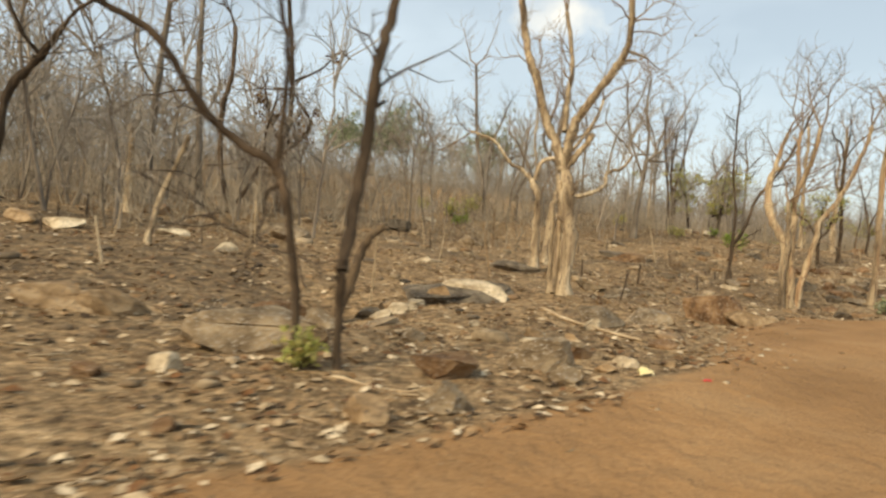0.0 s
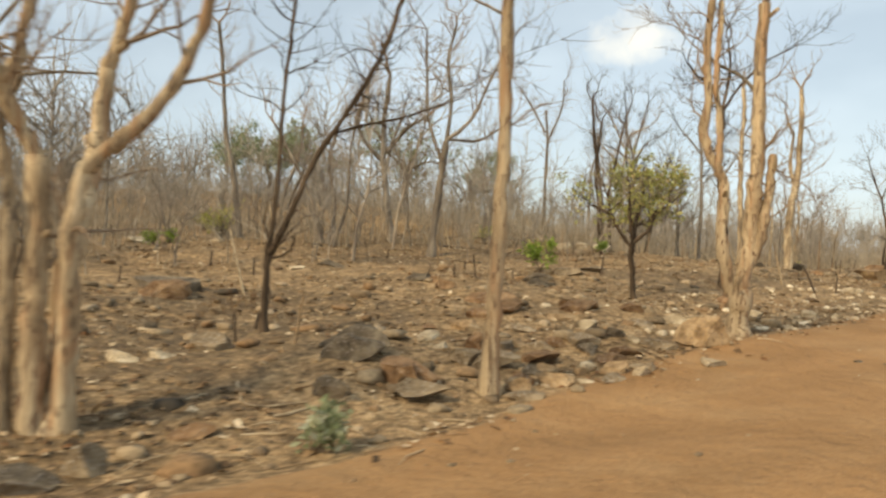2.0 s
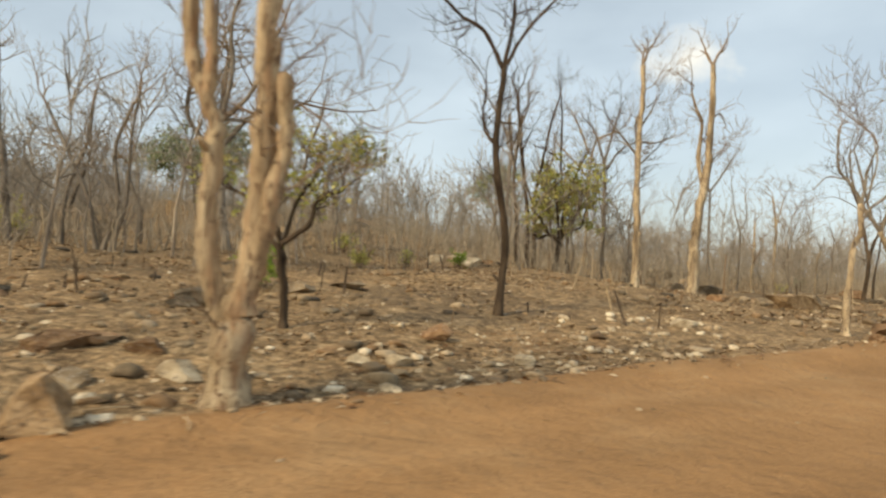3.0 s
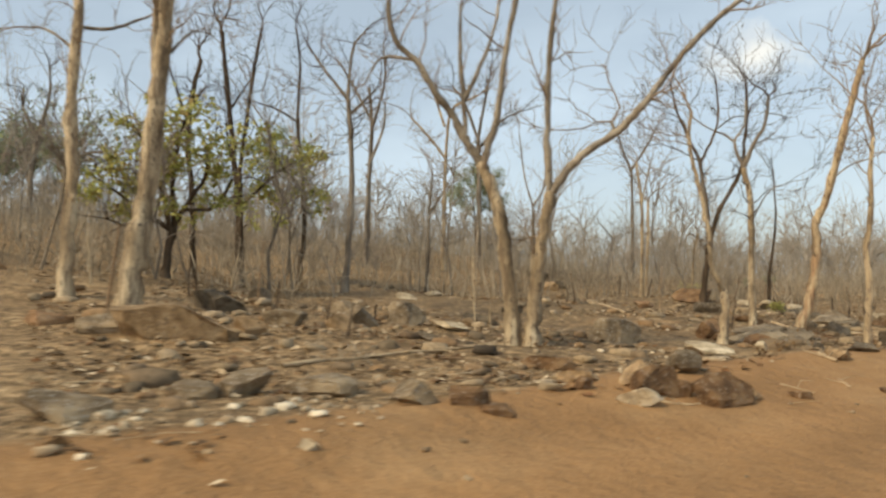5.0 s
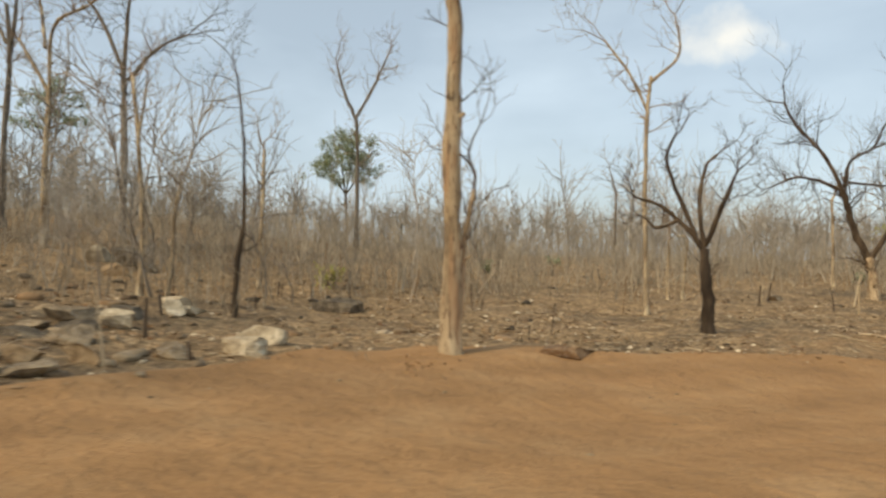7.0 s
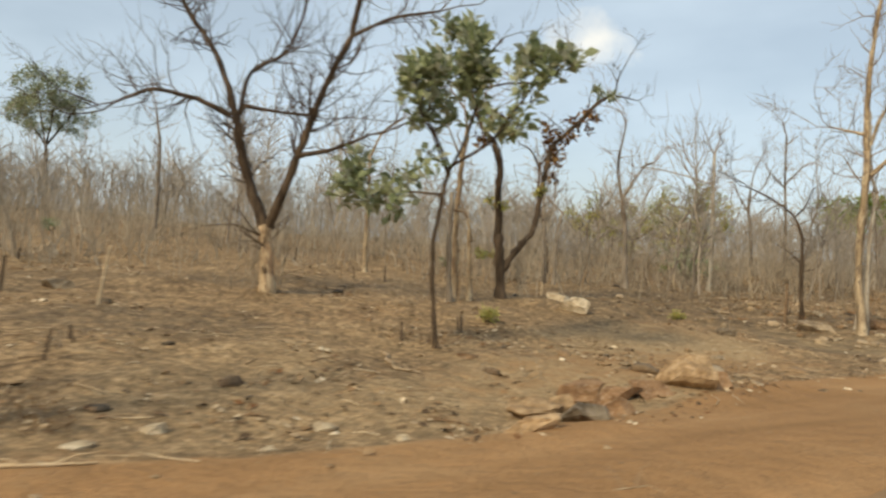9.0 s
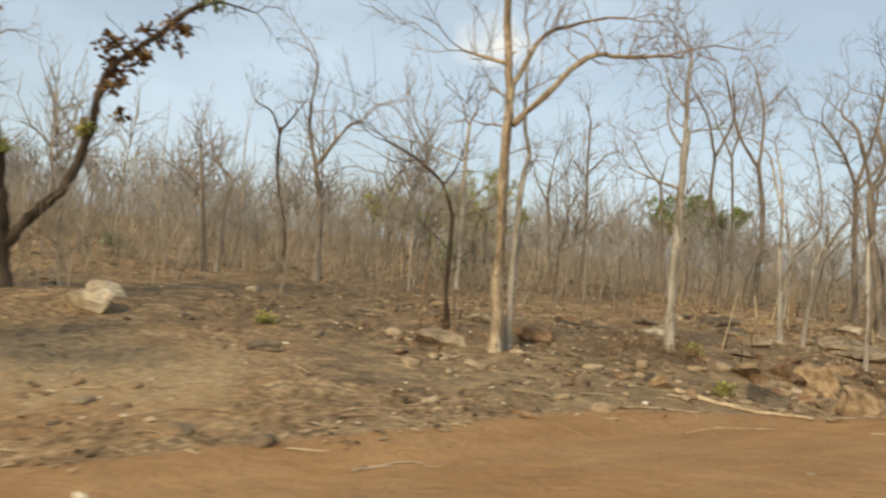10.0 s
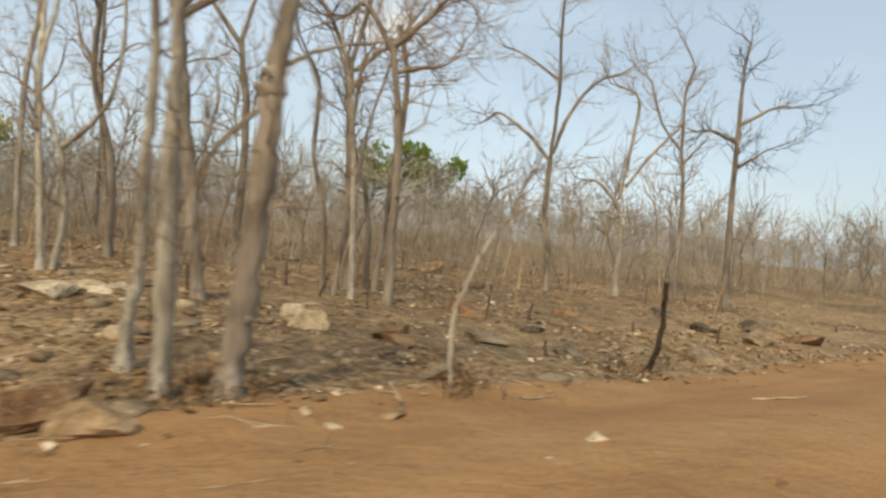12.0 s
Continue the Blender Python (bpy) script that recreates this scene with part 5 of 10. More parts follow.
tree(6.21, 62.63, 9, (
      (0.209, 0.147, ((-0.72, 0.00), (-0.63, 1.85), (-0.48, 3.54))),
      (0.147, 0.084, ((-0.48, 3.33), (-1.57, 4.34))),
      (0.147, 0.084, ((-0.48, 3.54), (0.30, 5.04))),
      (0.147, 0.084, ((-0.40, 3.46), (0.97, 4.01))),), "grey", "pale", "distant round tree with dusty green crown", twig=4, spread_=1.7, leaves=("green", 0.2, 2.4), seed=30)
tree(21.97, 51.05, 40, (
      (0.130, 0.104, ((0.00, 0.00), (0.11, 0.95), (0.22, 1.56))),
      (0.087, 0.043, ((0.23, 1.48), (-0.51, 1.79), (-1.13, 1.59), (-1.43, 1.66))),
      (0.087, 0.043, ((0.22, 1.56), (0.60, 2.29), (1.08, 3.12), (1.23, 4.04))),
      (0.078, 0.035, ((0.18, 1.30), (-0.14, 2.68), (-0.56, 3.70), (-0.81, 4.29))),
      (0.078, 0.043, ((0.26, 1.56), (0.17, 3.06), (0.41, 4.59), (0.78, 5.44))),
      (0.052, 0.026, ((-0.51, 1.79), (-1.23, 2.44), (-1.92, 2.90))),
      (0.069, 0.035, ((0.52, 2.11), (1.43, 2.25), (1.93, 3.18))),), "dark", "dark", "broad tree with clumps of dusty yellow-green leaves", twig=1.6, spread_=0.7, tufts=((0.38, 4.58, 0.80, "yellow"), (1.06, 4.11, 0.80, "yellow"), (-0.73, 4.03, 0.59, "yellow"), (-1.70, 3.18, 0.59, "yellow"), (-0.93, 2.89, 0.48, "yellow"), (0.09, 3.23, 0.62, "yellow"), (0.92, 2.84, 0.69, "yellow"), (1.75, 3.35, 0.52, "yellow"), (-1.91, 2.57, 0.42, "yellow"), (-1.37, 2.01, 0.38, "yellow"), (-0.09, 3.92, 0.52, "yellow"), (0.60, 2.11, 0.45, "yellow"), (1.68, 2.44, 0.52, "yellow"),), seed=31)
tree(20.60, 57.00, 34, (
      (0.124, 0.091, ((0.00, 0.00), (0.05, 2.10), (-0.06, 4.39))),
      (0.091, 0.045, ((-0.06, 4.39), (0.20, 6.73), (0.44, 8.62), (0.68, 10.07))),
      (0.068, 0.034, ((-0.03, 3.70), (-0.50, 5.51), (-0.63, 6.66))),
      (0.068, 0.034, ((0.01, 3.01), (0.96, 3.98), (1.86, 4.73), (2.66, 5.02))),
      (0.113, 0.079, ((2.32, 0.06), (2.59, 2.17), (2.51, 4.53))),
      (0.079, 0.045, ((2.51, 4.53), (2.28, 6.90), (2.37, 9.31), (2.23, 10.74))),
      (0.068, 0.034, ((2.54, 3.82), (1.63, 4.95), (0.94, 5.38))),
      (0.057, 0.034, ((2.28, 6.90), (1.36, 7.41), (0.68, 7.59))),), "dark", "dark", "pair of dark slim trunks with clumps of yellow-green leaves", twig=1.2, tufts=((0.72, 5.48, 0.95, "yellow"), (1.85, 5.09, 0.86, "yellow"), (2.78, 5.03, 0.63, "yellow"), (0.74, 3.97, 0.77, "yellow"), (2.10, 3.69, 0.86, "yellow"), (1.21, 2.55, 0.54, "yellow"), (0.05, 5.55, 0.68, "yellow"), (3.15, 3.85, 0.50, "yellow"), (1.38, 6.12, 0.59, "yellow"),), seed=32)
tree(33.89, 44.91, 10, (
      (0.120, 0.102, ((0.00, 0.00), (-0.04, 0.97), (-0.15, 1.89), (-0.32, 2.55), (-0.51, 3.01))),
      (0.069, 0.037, ((-0.51, 3.01), (-0.79, 3.41), (-1.03, 3.89), (-1.32, 4.28), (-1.61, 4.78), (-2.00, 5.18), (-2.11, 5.77), (-2.01, 6.46))),
      (0.032, 0.014, ((-1.63, 4.81), (-2.00, 4.93), (-2.34, 4.90), (-2.60, 4.57))),
      (0.051, 0.028, ((-0.79, 3.41), (-0.84, 4.27), (-0.92, 5.14), (-0.95, 6.11))),
      (0.042, 0.023, ((-0.82, 4.17), (-0.56, 4.79), (-0.30, 5.60), (-0.21, 6.37))),
      (0.069, 0.037, ((-0.48, 3.01), (-0.23, 3.87), (-0.14, 4.73), (0.05, 5.68), (0.13, 6.45))),), "pale", "pale", "pale tree with three tall crooked forking limbs", twig=0.8, limbs="limb", seed=33)
tree(19.70, 55.31, 17, (
      (0.106, 0.077, ((-0.00, 0.00), (-0.02, 2.75), (-0.28, 5.08), (-0.12, 7.06), (0.10, 8.45))),
      (0.058, 0.029, ((-0.15, 5.48), (-0.61, 7.05), (-0.86, 8.23))),), "dark", "dark", "thin dark trunk among dry scrub", twig=1.2, spread_=1.2, seed=34)
tree(34.20, 44.94, 9, (
      (0.119, 0.092, ((0.00, 0.00), (0.06, 0.77), (0.17, 1.69), (0.29, 2.48))),
      (0.060, 0.037, ((0.29, 2.48), (0.26, 3.56), (0.29, 4.59), (0.39, 5.63), (0.46, 6.39))),
      (0.073, 0.041, ((0.32, 2.48), (0.61, 2.89), (0.97, 3.21), (1.42, 3.52), (1.78, 3.88), (2.18, 4.42), (2.67, 5.00), (3.19, 5.48), (3.58, 5.78))),
      (0.032, 0.028, ((1.35, 3.49), (1.31, 3.66))),), "pale", "pale", "pale leaning trunk with a long dark arm", twig=0.8, limbs="limb", seed=35)
tree(20.14, 57.51, 17, (
      (0.115, 0.084, ((0.07, 0.00), (-0.00, 3.21), (-0.39, 6.40), (-0.65, 8.55), (-0.83, 10.28))),
      (0.063, 0.031, ((-0.42, 7.05), (0.21, 8.35))),), "dark", "dark", "thin dark trunk among dry scrub", twig=1.2, spread_=1.2, seed=36)
tree(26.02, 55.55, 16, (
      (0.114, 0.080, ((-0.11, 0.00), (0.09, 2.90), (0.07, 5.43), (-0.06, 7.04))),
      (0.068, 0.034, ((-0.06, 6.93), (-0.88, 7.96), (-1.34, 8.66))),
      (0.068, 0.034, ((-0.04, 7.04), (0.03, 8.90), (0.49, 9.61))),
      (0.068, 0.034, ((0.01, 6.35), (0.97, 7.29))),), "grey", "dark", "grey bare tree with fan-shaped crown", twig=2.0, spread_=1.3, seed=37)
tree(37.33, 47.14, 45, (
      (0.088, 0.062, ((0.00, 0.00), (0.04, 0.56), (0.06, 0.97))),
      (0.057, 0.046, ((0.06, 0.95), (-0.02, 1.15), (-0.11, 1.33), (-0.14, 1.64), (-0.10, 1.95), (-0.04, 2.27))),
      (0.049, 0.031, ((-0.04, 2.27), (-0.01, 2.69), (0.05, 3.28), (0.12, 3.93), (0.15, 4.43))),
      (0.021, 0.010, ((-0.04, 2.16), (-0.04, 3.10), (-0.10, 3.52), (-0.26, 3.64), (-0.43, 3.76))),), "pale", "pale", "kinked slender pale tree at the road edge", twig=0.8, seed=38)
tree(39.69, 47.38, 26, (
      (0.065, 0.036, ((0.00, 0.00), (0.03, 0.49), (0.08, 1.21), (0.10, 1.79), (0.16, 2.43), (0.21, 3.02), (0.26, 3.72))),
      (0.010, 0.007, ((0.17, 2.58), (0.09, 2.72), (0.02, 2.79))),), "pale", "pale", "straight pale trunk close to the shoulder", twig=0.8, seed=39)
tree(32.38, 57.11, 17, (
      (0.079, 0.061, ((-0.01, 0.00), (-0.00, 0.75), (0.01, 1.63))),), "pale", "pale", "thin pale pole among dry scrub", twig=0.2, seed=40)
tree(26.48, 63.61, 17, (
      (0.086, 0.061, ((-0.10, 0.00), (-0.03, 2.25), (-0.02, 3.61))),
      (0.061, 0.037, ((-0.02, 3.61), (0.64, 4.61))),
      (0.061, 0.037, ((-0.02, 3.61), (0.13, 5.46))),), "grey", "pale", "thin forked tree among dry scrub", twig=1.0, seed=41)
tree(38.61, 52.06, 20, (
      (0.085, 0.067, ((0.00, 0.00), (0.03, 1.18), (0.06, 2.26), (0.00, 3.26), (-0.12, 3.99))),
      (0.045, 0.022, ((-0.12, 3.99), (-0.31, 4.40), (-0.39, 4.67), (-0.18, 5.05), (-0.17, 5.65))),
      (0.031, 0.013, ((-0.37, 4.62), (-0.63, 4.85), (-0.99, 5.02), (-1.36, 5.32))),
      (0.058, 0.036, ((-0.11, 4.04), (0.04, 4.59), (0.27, 5.02), (0.38, 5.76))),
      (0.022, 0.009, ((0.02, 4.55), (0.46, 4.75), (0.82, 5.13))),
      (0.027, 0.013, ((0.05, 2.44), (0.25, 2.90), (0.61, 3.46), (1.02, 3.61))),), "pale", "dark", "pale straight trunk with spreading dark crown", twig=1.4, limbs="grey", seed=42)
tree(20.60, 70.09, 17, (
      (0.126, 0.078, ((-0.19, 0.00), (-0.06, 4.20), (0.03, 6.43))),
      (0.094, 0.047, ((0.03, 6.27), (0.76, 8.36), (0.88, 9.97))),), "grey", "pale", "bare slim tree among dry scrub", twig=1.8, seed=43)
tree(32.19, 58.94, 16, (
      (0.070, 0.049, ((-0.17, 0.00), (-0.07, 1.75), (-0.08, 3.58))),
      (0.049, 0.028, ((-0.08, 3.58), (0.39, 4.43), (0.44, 5.71))),
      (0.042, 0.021, ((-0.08, 3.58), (-0.39, 4.72), (-0.57, 6.43))),), "grey", "pale", "grey slim tree among dry scrub", twig=1.0, seed=44)
tree(39.70, 52.42, 14, (
      (0.122, 0.090, ((0.00, 0.00), (0.27, 0.79), (0.53, 1.96), (0.56, 2.78))),
      (0.099, 0.063, ((0.56, 2.78), (0.74, 3.32), (0.92, 4.69), (1.09, 5.80), (1.18, 6.54))),
      (0.027, 0.014, ((0.86, 4.33), (1.05, 4.79), (1.28, 5.24))),
      (0.023, 0.014, ((0.81, 3.82), (1.19, 4.14), (1.60, 4.28))),), "orange", "pale", "leaning pale orange trunk with a kink", twig=0.9, seed=45)
tree(17.07, 78.64, 16, (
      (0.165, 0.110, ((-0.12, 0.00), (-0.13, 4.76), (0.07, 9.21), (-0.18, 12.56))),
      (0.110, 0.055, ((-0.00, 9.20), (1.11, 12.57), (1.06, 15.19))),
      (0.110, 0.055, ((-0.14, 10.32), (-1.48, 12.92), (-2.63, 14.78))),), "grey", "pale", "tall grey bare tree", twig=2.2, spread_=1.7, seed=46)
tree(41.81, 50.86, 16, (
      (0.043, 0.029, ((0.00, 0.00), (0.03, 0.87), (0.04, 2.03), (0.13, 2.90))),
      (0.029, 0.014, ((0.13, 2.86), (0.32, 3.41), (0.54, 3.93), (0.62, 4.52), (0.72, 4.96))),), "grey", "pale", "slim grey sapling with wavy top", twig=0.7, seed=47)
tree(37.93, 57.19, 16, (
      (0.114, 0.087, ((0.00, 0.00), (0.15, 1.37), (0.29, 2.18))),
      (0.087, 0.067, ((0.29, 2.18), (0.32, 3.54), (0.28, 4.84))),
      (0.054, 0.027, ((0.28, 4.84), (-0.16, 5.86), (-0.50, 6.68), (-0.65, 7.65))),
      (0.054, 0.027, ((0.31, 4.86), (0.79, 5.87), (0.92, 6.56), (0.81, 7.66))),
      (0.027, 0.013, ((0.20, 4.90), (-0.43, 5.31), (-0.95, 5.55))),
      (0.074, 0.040, ((0.31, 2.12), (0.68, 3.13), (1.34, 4.37), (1.64, 5.60), (1.81, 6.56), (1.84, 7.67))),
      (0.027, 0.013, ((0.90, 6.01), (1.47, 6.42), (2.01, 6.50))),
      (0.027, 0.013, ((1.34, 4.37), (0.94, 4.16), (0.40, 4.11))),
      (0.027, 0.013, ((-0.02, 5.59), (-0.30, 6.27), (-0.85, 6.54))),), "dark", "dark", "dark tree with two long forked limbs", twig=1.5, spread_=0.9, seed=48)
tree(24.07, 74.53, 16, (
      (0.157, 0.110, ((-0.07, 0.00), (-0.05, 4.94), (0.03, 7.48))),
      (0.110, 0.063, ((0.03, 7.32), (-1.00, 8.75), (-2.30, 10.34))),
      (0.110, 0.063, ((0.03, 7.48), (0.39, 10.36), (2.12, 11.34))),
      (0.094, 0.047, ((-0.07, 9.40), (-0.74, 11.63), (-1.40, 13.23))),), "pale", "pale", "bare tree with twisted crown", twig=2.2, spread_=1.7, seed=49)
tree(25.60, 77.88, 17, (
      (0.183, 0.128, ((-0.10, 0.00), (-0.09, 6.16), (-0.15, 9.14))),
      (0.110, 0.055, ((-0.15, 8.95), (-1.12, 11.37), (-1.89, 12.48))),
      (0.110, 0.055, ((-0.11, 9.14), (0.35, 11.77), (0.69, 13.66))),
      (0.110, 0.055, ((0.05, 8.39), (1.49, 10.29), (2.96, 11.07))),), "grey", "dark", "bare fan-crowned tree among dry scrub", twig=2.4, spread_=1.6, seed=50)
tree(36.14, 66.28, 16, (
      (0.087, 0.058, ((-0.04, 0.00), (0.02, 1.90), (-0.04, 4.61), (-0.25, 6.56))),
      (0.048, 0.029, ((-0.04, 4.61), (0.33, 6.56))),), "pale", "pale", "slim pale pole tree", twig=1.2, seed=51)
tree(38.28, 64.81, 16, (
      (0.061, 0.035, ((-0.09, 0.00), (0.04, 1.40), (0.07, 2.28), (0.24, 3.16))),), "pale", "pale", "thin pale pole among dry scrub", twig=0.5, seed=52)
tree(41.08, 63.52, 16, (
      (0.079, 0.055, ((-0.03, 0.00), (0.03, 1.38), (0.15, 2.17))),
      (0.047, 0.024, ((0.15, 2.17), (0.23, 3.75), (0.15, 5.02), (0.06, 5.82))),), "dark", "dark", "dark slim tree among dry scrub", twig=0.8, seed=53)
tree(36.44, 72.58, 16, (
      (0.098, 0.061, ((0.00, 0.00), (0.11, 3.05), (0.15, 5.51))),), "pale", "pale", "slim pale pole among dry scrub", twig=1.0, seed=54)
tree(47.08, 60.71, -15, (
      (0.177, 0.127, ((0.00, 0.00), (0.02, 1.87), (0.00, 4.01), (0.05, 5.44), (0.02, 6.67))),
      (0.071, 0.028, ((0.02, 6.67), (-0.40, 7.18), (-0.91, 7.56), (-1.64, 7.74))),
      (0.092, 0.050, ((0.02, 6.67), (-0.02, 7.77), (0.11, 9.19))),
      (0.071, 0.028, ((0.07, 6.74), (0.57, 6.87), (1.14, 7.26), (1.61, 7.45))),
      (0.035, 0.021, ((-0.40, 7.18), (-0.65, 8.04), (-1.17, 8.59))),
      (0.035, 0.021, ((0.04, 7.46), (0.41, 8.11), (0.71, 8.76))),
      (0.028, 0.021, ((0.04, 6.45), (0.27, 6.63), (0.39, 6.65))),
      (0.071, 0.042, ((0.17, 0.04), (0.16, 1.59), (0.35, 2.85))),), "orange", "dark", "tall straight orange-brown trunk with dark forked crown", twig=1.3, limbs="dark", seed=55)
tree(-6.00, 103.70, 16, (
      (0.150, 0.100, ((0.0, 0.00), (0.1, 2.9), (-0.1, 6.5))),
      (0.075, 0.030, ((-0.10, 6.5), (-0.8, 8.3), (-1.7, 10.2))),
      (0.075, 0.030, ((-0.10, 6.5), (-0.2, 9.2), (-0.5, 12.0))),
      (0.075, 0.030, ((-0.10, 6.5), (0.3, 9.4), (0.7, 12.3))),
      (0.075, 0.030, ((-0.10, 6.5), (0.9, 8.6), (1.8, 10.7))),), "dark", "dark", "distant round tree with dusty green crown", twig=1.2, spread_=1.6, tufts=((-1.8, 10.5, 0.9, "green"), (-0.8, 12.3, 1.1, "green"), (0.6, 12.8, 1.1, "green"), (1.8, 11.3, 1.0, "green"), (0.0, 10.2, 1.1, "green"), (-2.3, 8.8, 0.8, "green"), (2.5, 9.4, 0.8, "green"), (1.0, 9.1, 0.8, "green"), (-1.0, 8.7, 0.8, "green"),), seed=56)
tree(35.64, 84.56, 16, (
      (0.139, 0.087, ((0.01, 0.00), (0.07, 5.48), (-0.00, 8.29))),
      (0.104, 0.052, ((-0.00, 8.12), (-0.70, 9.70), (-1.06, 11.11))),
      (0.104, 0.052, ((-0.00, 8.29), (1.05, 10.06), (1.74, 11.47))),), "grey", "pale", "bare grey tree among dry scrub", twig=2.2, spread_=1.4, seed=57)
tree(50.95, 71.44, 16, (
      (0.080, 0.050, ((0.03, 0.00), (-0.01, 3.64), (0.01, 6.28), (0.17, 7.71))),
      (0.060, 0.030, ((0.07, 6.48), (-0.48, 7.71), (-1.28, 8.93))),
      (0.060, 0.030, ((0.12, 7.50), (0.95, 8.32), (0.76, 9.55))),), "pale", "pale", "pale slim bare tree", twig=1.6, spread_=1.3, seed=58)
tree(59.04, 66.79, 6, (
      (0.093, 0.074, ((0.00, 0.00), (0.01, 0.88), (0.01, 1.75), (0.03, 2.33))),
      (0.068, 0.049, ((0.03, 2.33), (-0.00, 2.79), (-0.06, 3.22))),
      (0.049, 0.028, ((-0.06, 3.19), (-0.27, 3.42), (-0.46, 3.86), (-0.65, 4.22), (-0.81, 4.45), (-1.07, 4.85))),
      (0.046, 0.028, ((-0.05, 3.22), (-0.06, 3.82), (-0.11, 4.30), (-0.16, 4.90))),
      (0.046, 0.028, ((0.08, 2.31), (0.16, 2.98), (0.18, 3.71), (0.17, 4.32), (0.17, 4.92))),
      (0.036, 0.033, ((-0.00, 2.47), (-0.22, 2.46), (-0.45, 2.48))),), "tan", "pale", "pale tree cluster with a sawn-off sideways stub", twig=0.35, seed=59)
tree(59.22, 67.19, 6, (
      (0.072, 0.049, ((0.00, 0.00), (0.07, 0.96), (0.13, 2.01), (0.19, 2.92))),
      (0.049, 0.029, ((0.19, 2.92), (0.29, 3.56), (0.37, 4.08), (0.57, 4.47), (0.73, 4.92))),), "tan", "pale", "slim pale leaning trunk", twig=0.7, seed=60)
tree(52.09, 77.01, 6, (
      (0.055, 0.039, ((0.00, 0.00), (0.03, 1.26), (0.03, 2.35))),
      (0.047, 0.031, ((0.54, 0.00), (0.58, 1.44), (0.59, 2.38), (0.23, 2.52))),), "pale", "pale", "three thin cut poles", twig=0.3, seed=61)
tree(60.36, 68.68, 6, (
      (0.131, 0.092, ((0.00, 0.00), (0.14, 1.16), (0.19, 2.32), (0.23, 3.28))),
      (0.085, 0.050, ((0.23, 3.24), (0.28, 4.15), (0.38, 4.91), (0.45, 5.66))),
      (0.069, 0.038, ((0.26, 3.43), (0.45, 4.08), (0.69, 4.62), (0.89, 5.16), (1.05, 5.76))),), "tan", "pale", "pale leaning trunk forking high", twig=0.45, seed=62)
tree(59.96, 69.74, 6, (
      (0.069, 0.048, ((-0.02, 0.00), (-0.01, 0.98), (0.01, 1.67))),
      (0.039, 0.026, ((0.01, 1.67), (0.12, 2.07), (0.17, 2.37))),
      (0.030, 0.026, ((-0.01, 1.59), (-0.16, 2.06))),), "tan", "pale", "short pale dead forked trunk", twig=0, seed=63)
tree(52.20, 67.20, -15, (
      (0.158, 0.127, ((0.00, 0.00), (-0.01, 1.09), (-0.07, 2.11))),
      (0.071, 0.032, ((-0.07, 2.11), (-0.50, 2.69), (-1.05, 3.21), (-1.55, 3.41))),
      (0.063, 0.032, ((-0.24, 2.44), (-0.70, 3.66), (-0.89, 4.41), (-0.68, 4.95))),
      (0.063, 0.032, ((-0.07, 2.19), (-0.22, 3.31), (-0.08, 4.24), (0.19, 4.60))),
      (0.071, 0.040, ((-0.04, 2.19), (0.37, 3.10), (0.70, 3.85))),
      (0.047, 0.024, ((-0.64, 2.86), (-1.13, 2.65), (-1.41, 2.91))),), "dark", "dark", "low dark crooked spreading tree", twig=2.0, spread_=0.6, seed=64)
tree(60.47, 80.26, 2, (
      (0.203, 0.165, ((0.00, 0.00), (-0.02, 0.89), (-0.13, 1.71))),
      (0.150, 0.105, ((-0.12, 1.64), (-0.60, 2.81), (-0.90, 3.85), (-1.08, 4.67))),
      (0.090, 0.045, ((-1.07, 4.59), (-1.59, 5.92), (-2.25, 6.93), (-2.81, 7.65), (-3.16, 8.54))),
      (0.075, 0.038, ((-1.22, 4.62), (-2.07, 4.99), (-3.05, 5.09), (-4.01, 4.71))),
      (0.068, 0.038, ((-1.00, 4.67), (-0.76, 5.81), (0.11, 6.38), (0.52, 7.23))),
      (0.120, 0.068, ((-0.06, 1.64), (0.52, 2.95), (0.92, 3.95), (1.38, 5.18), (2.14, 6.49))),
      (0.068, 0.038, ((2.14, 6.49), (2.38, 7.63), (2.25, 8.67))),
      (0.060, 0.030, ((2.14, 6.49), (3.09, 6.92), (4.28, 7.21))),
      (0.068, 0.038, ((0.79, 3.57), (1.75, 3.77), (2.64, 4.11))),
      (0.053, 0.030, ((-0.86, 4.91), (0.20, 4.74), (1.11, 4.63))),), "orange", "dark", "wide-crowned bare tree with dark spreading branches", twig=4.0, spread_=1.6, limbs="dark", seed=65)
tree(50.24, 94.63, 2, (
      (0.112, 0.070, ((-0.08, 0.00), (-0.03, 2.57), (0.04, 5.09))),
      (0.070, 0.042, ((0.04, 4.95), (-0.31, 6.47))),), "grey", "pale", "slim grey tree among dry scrub", twig=1.4, spread_=1.3, seed=66)
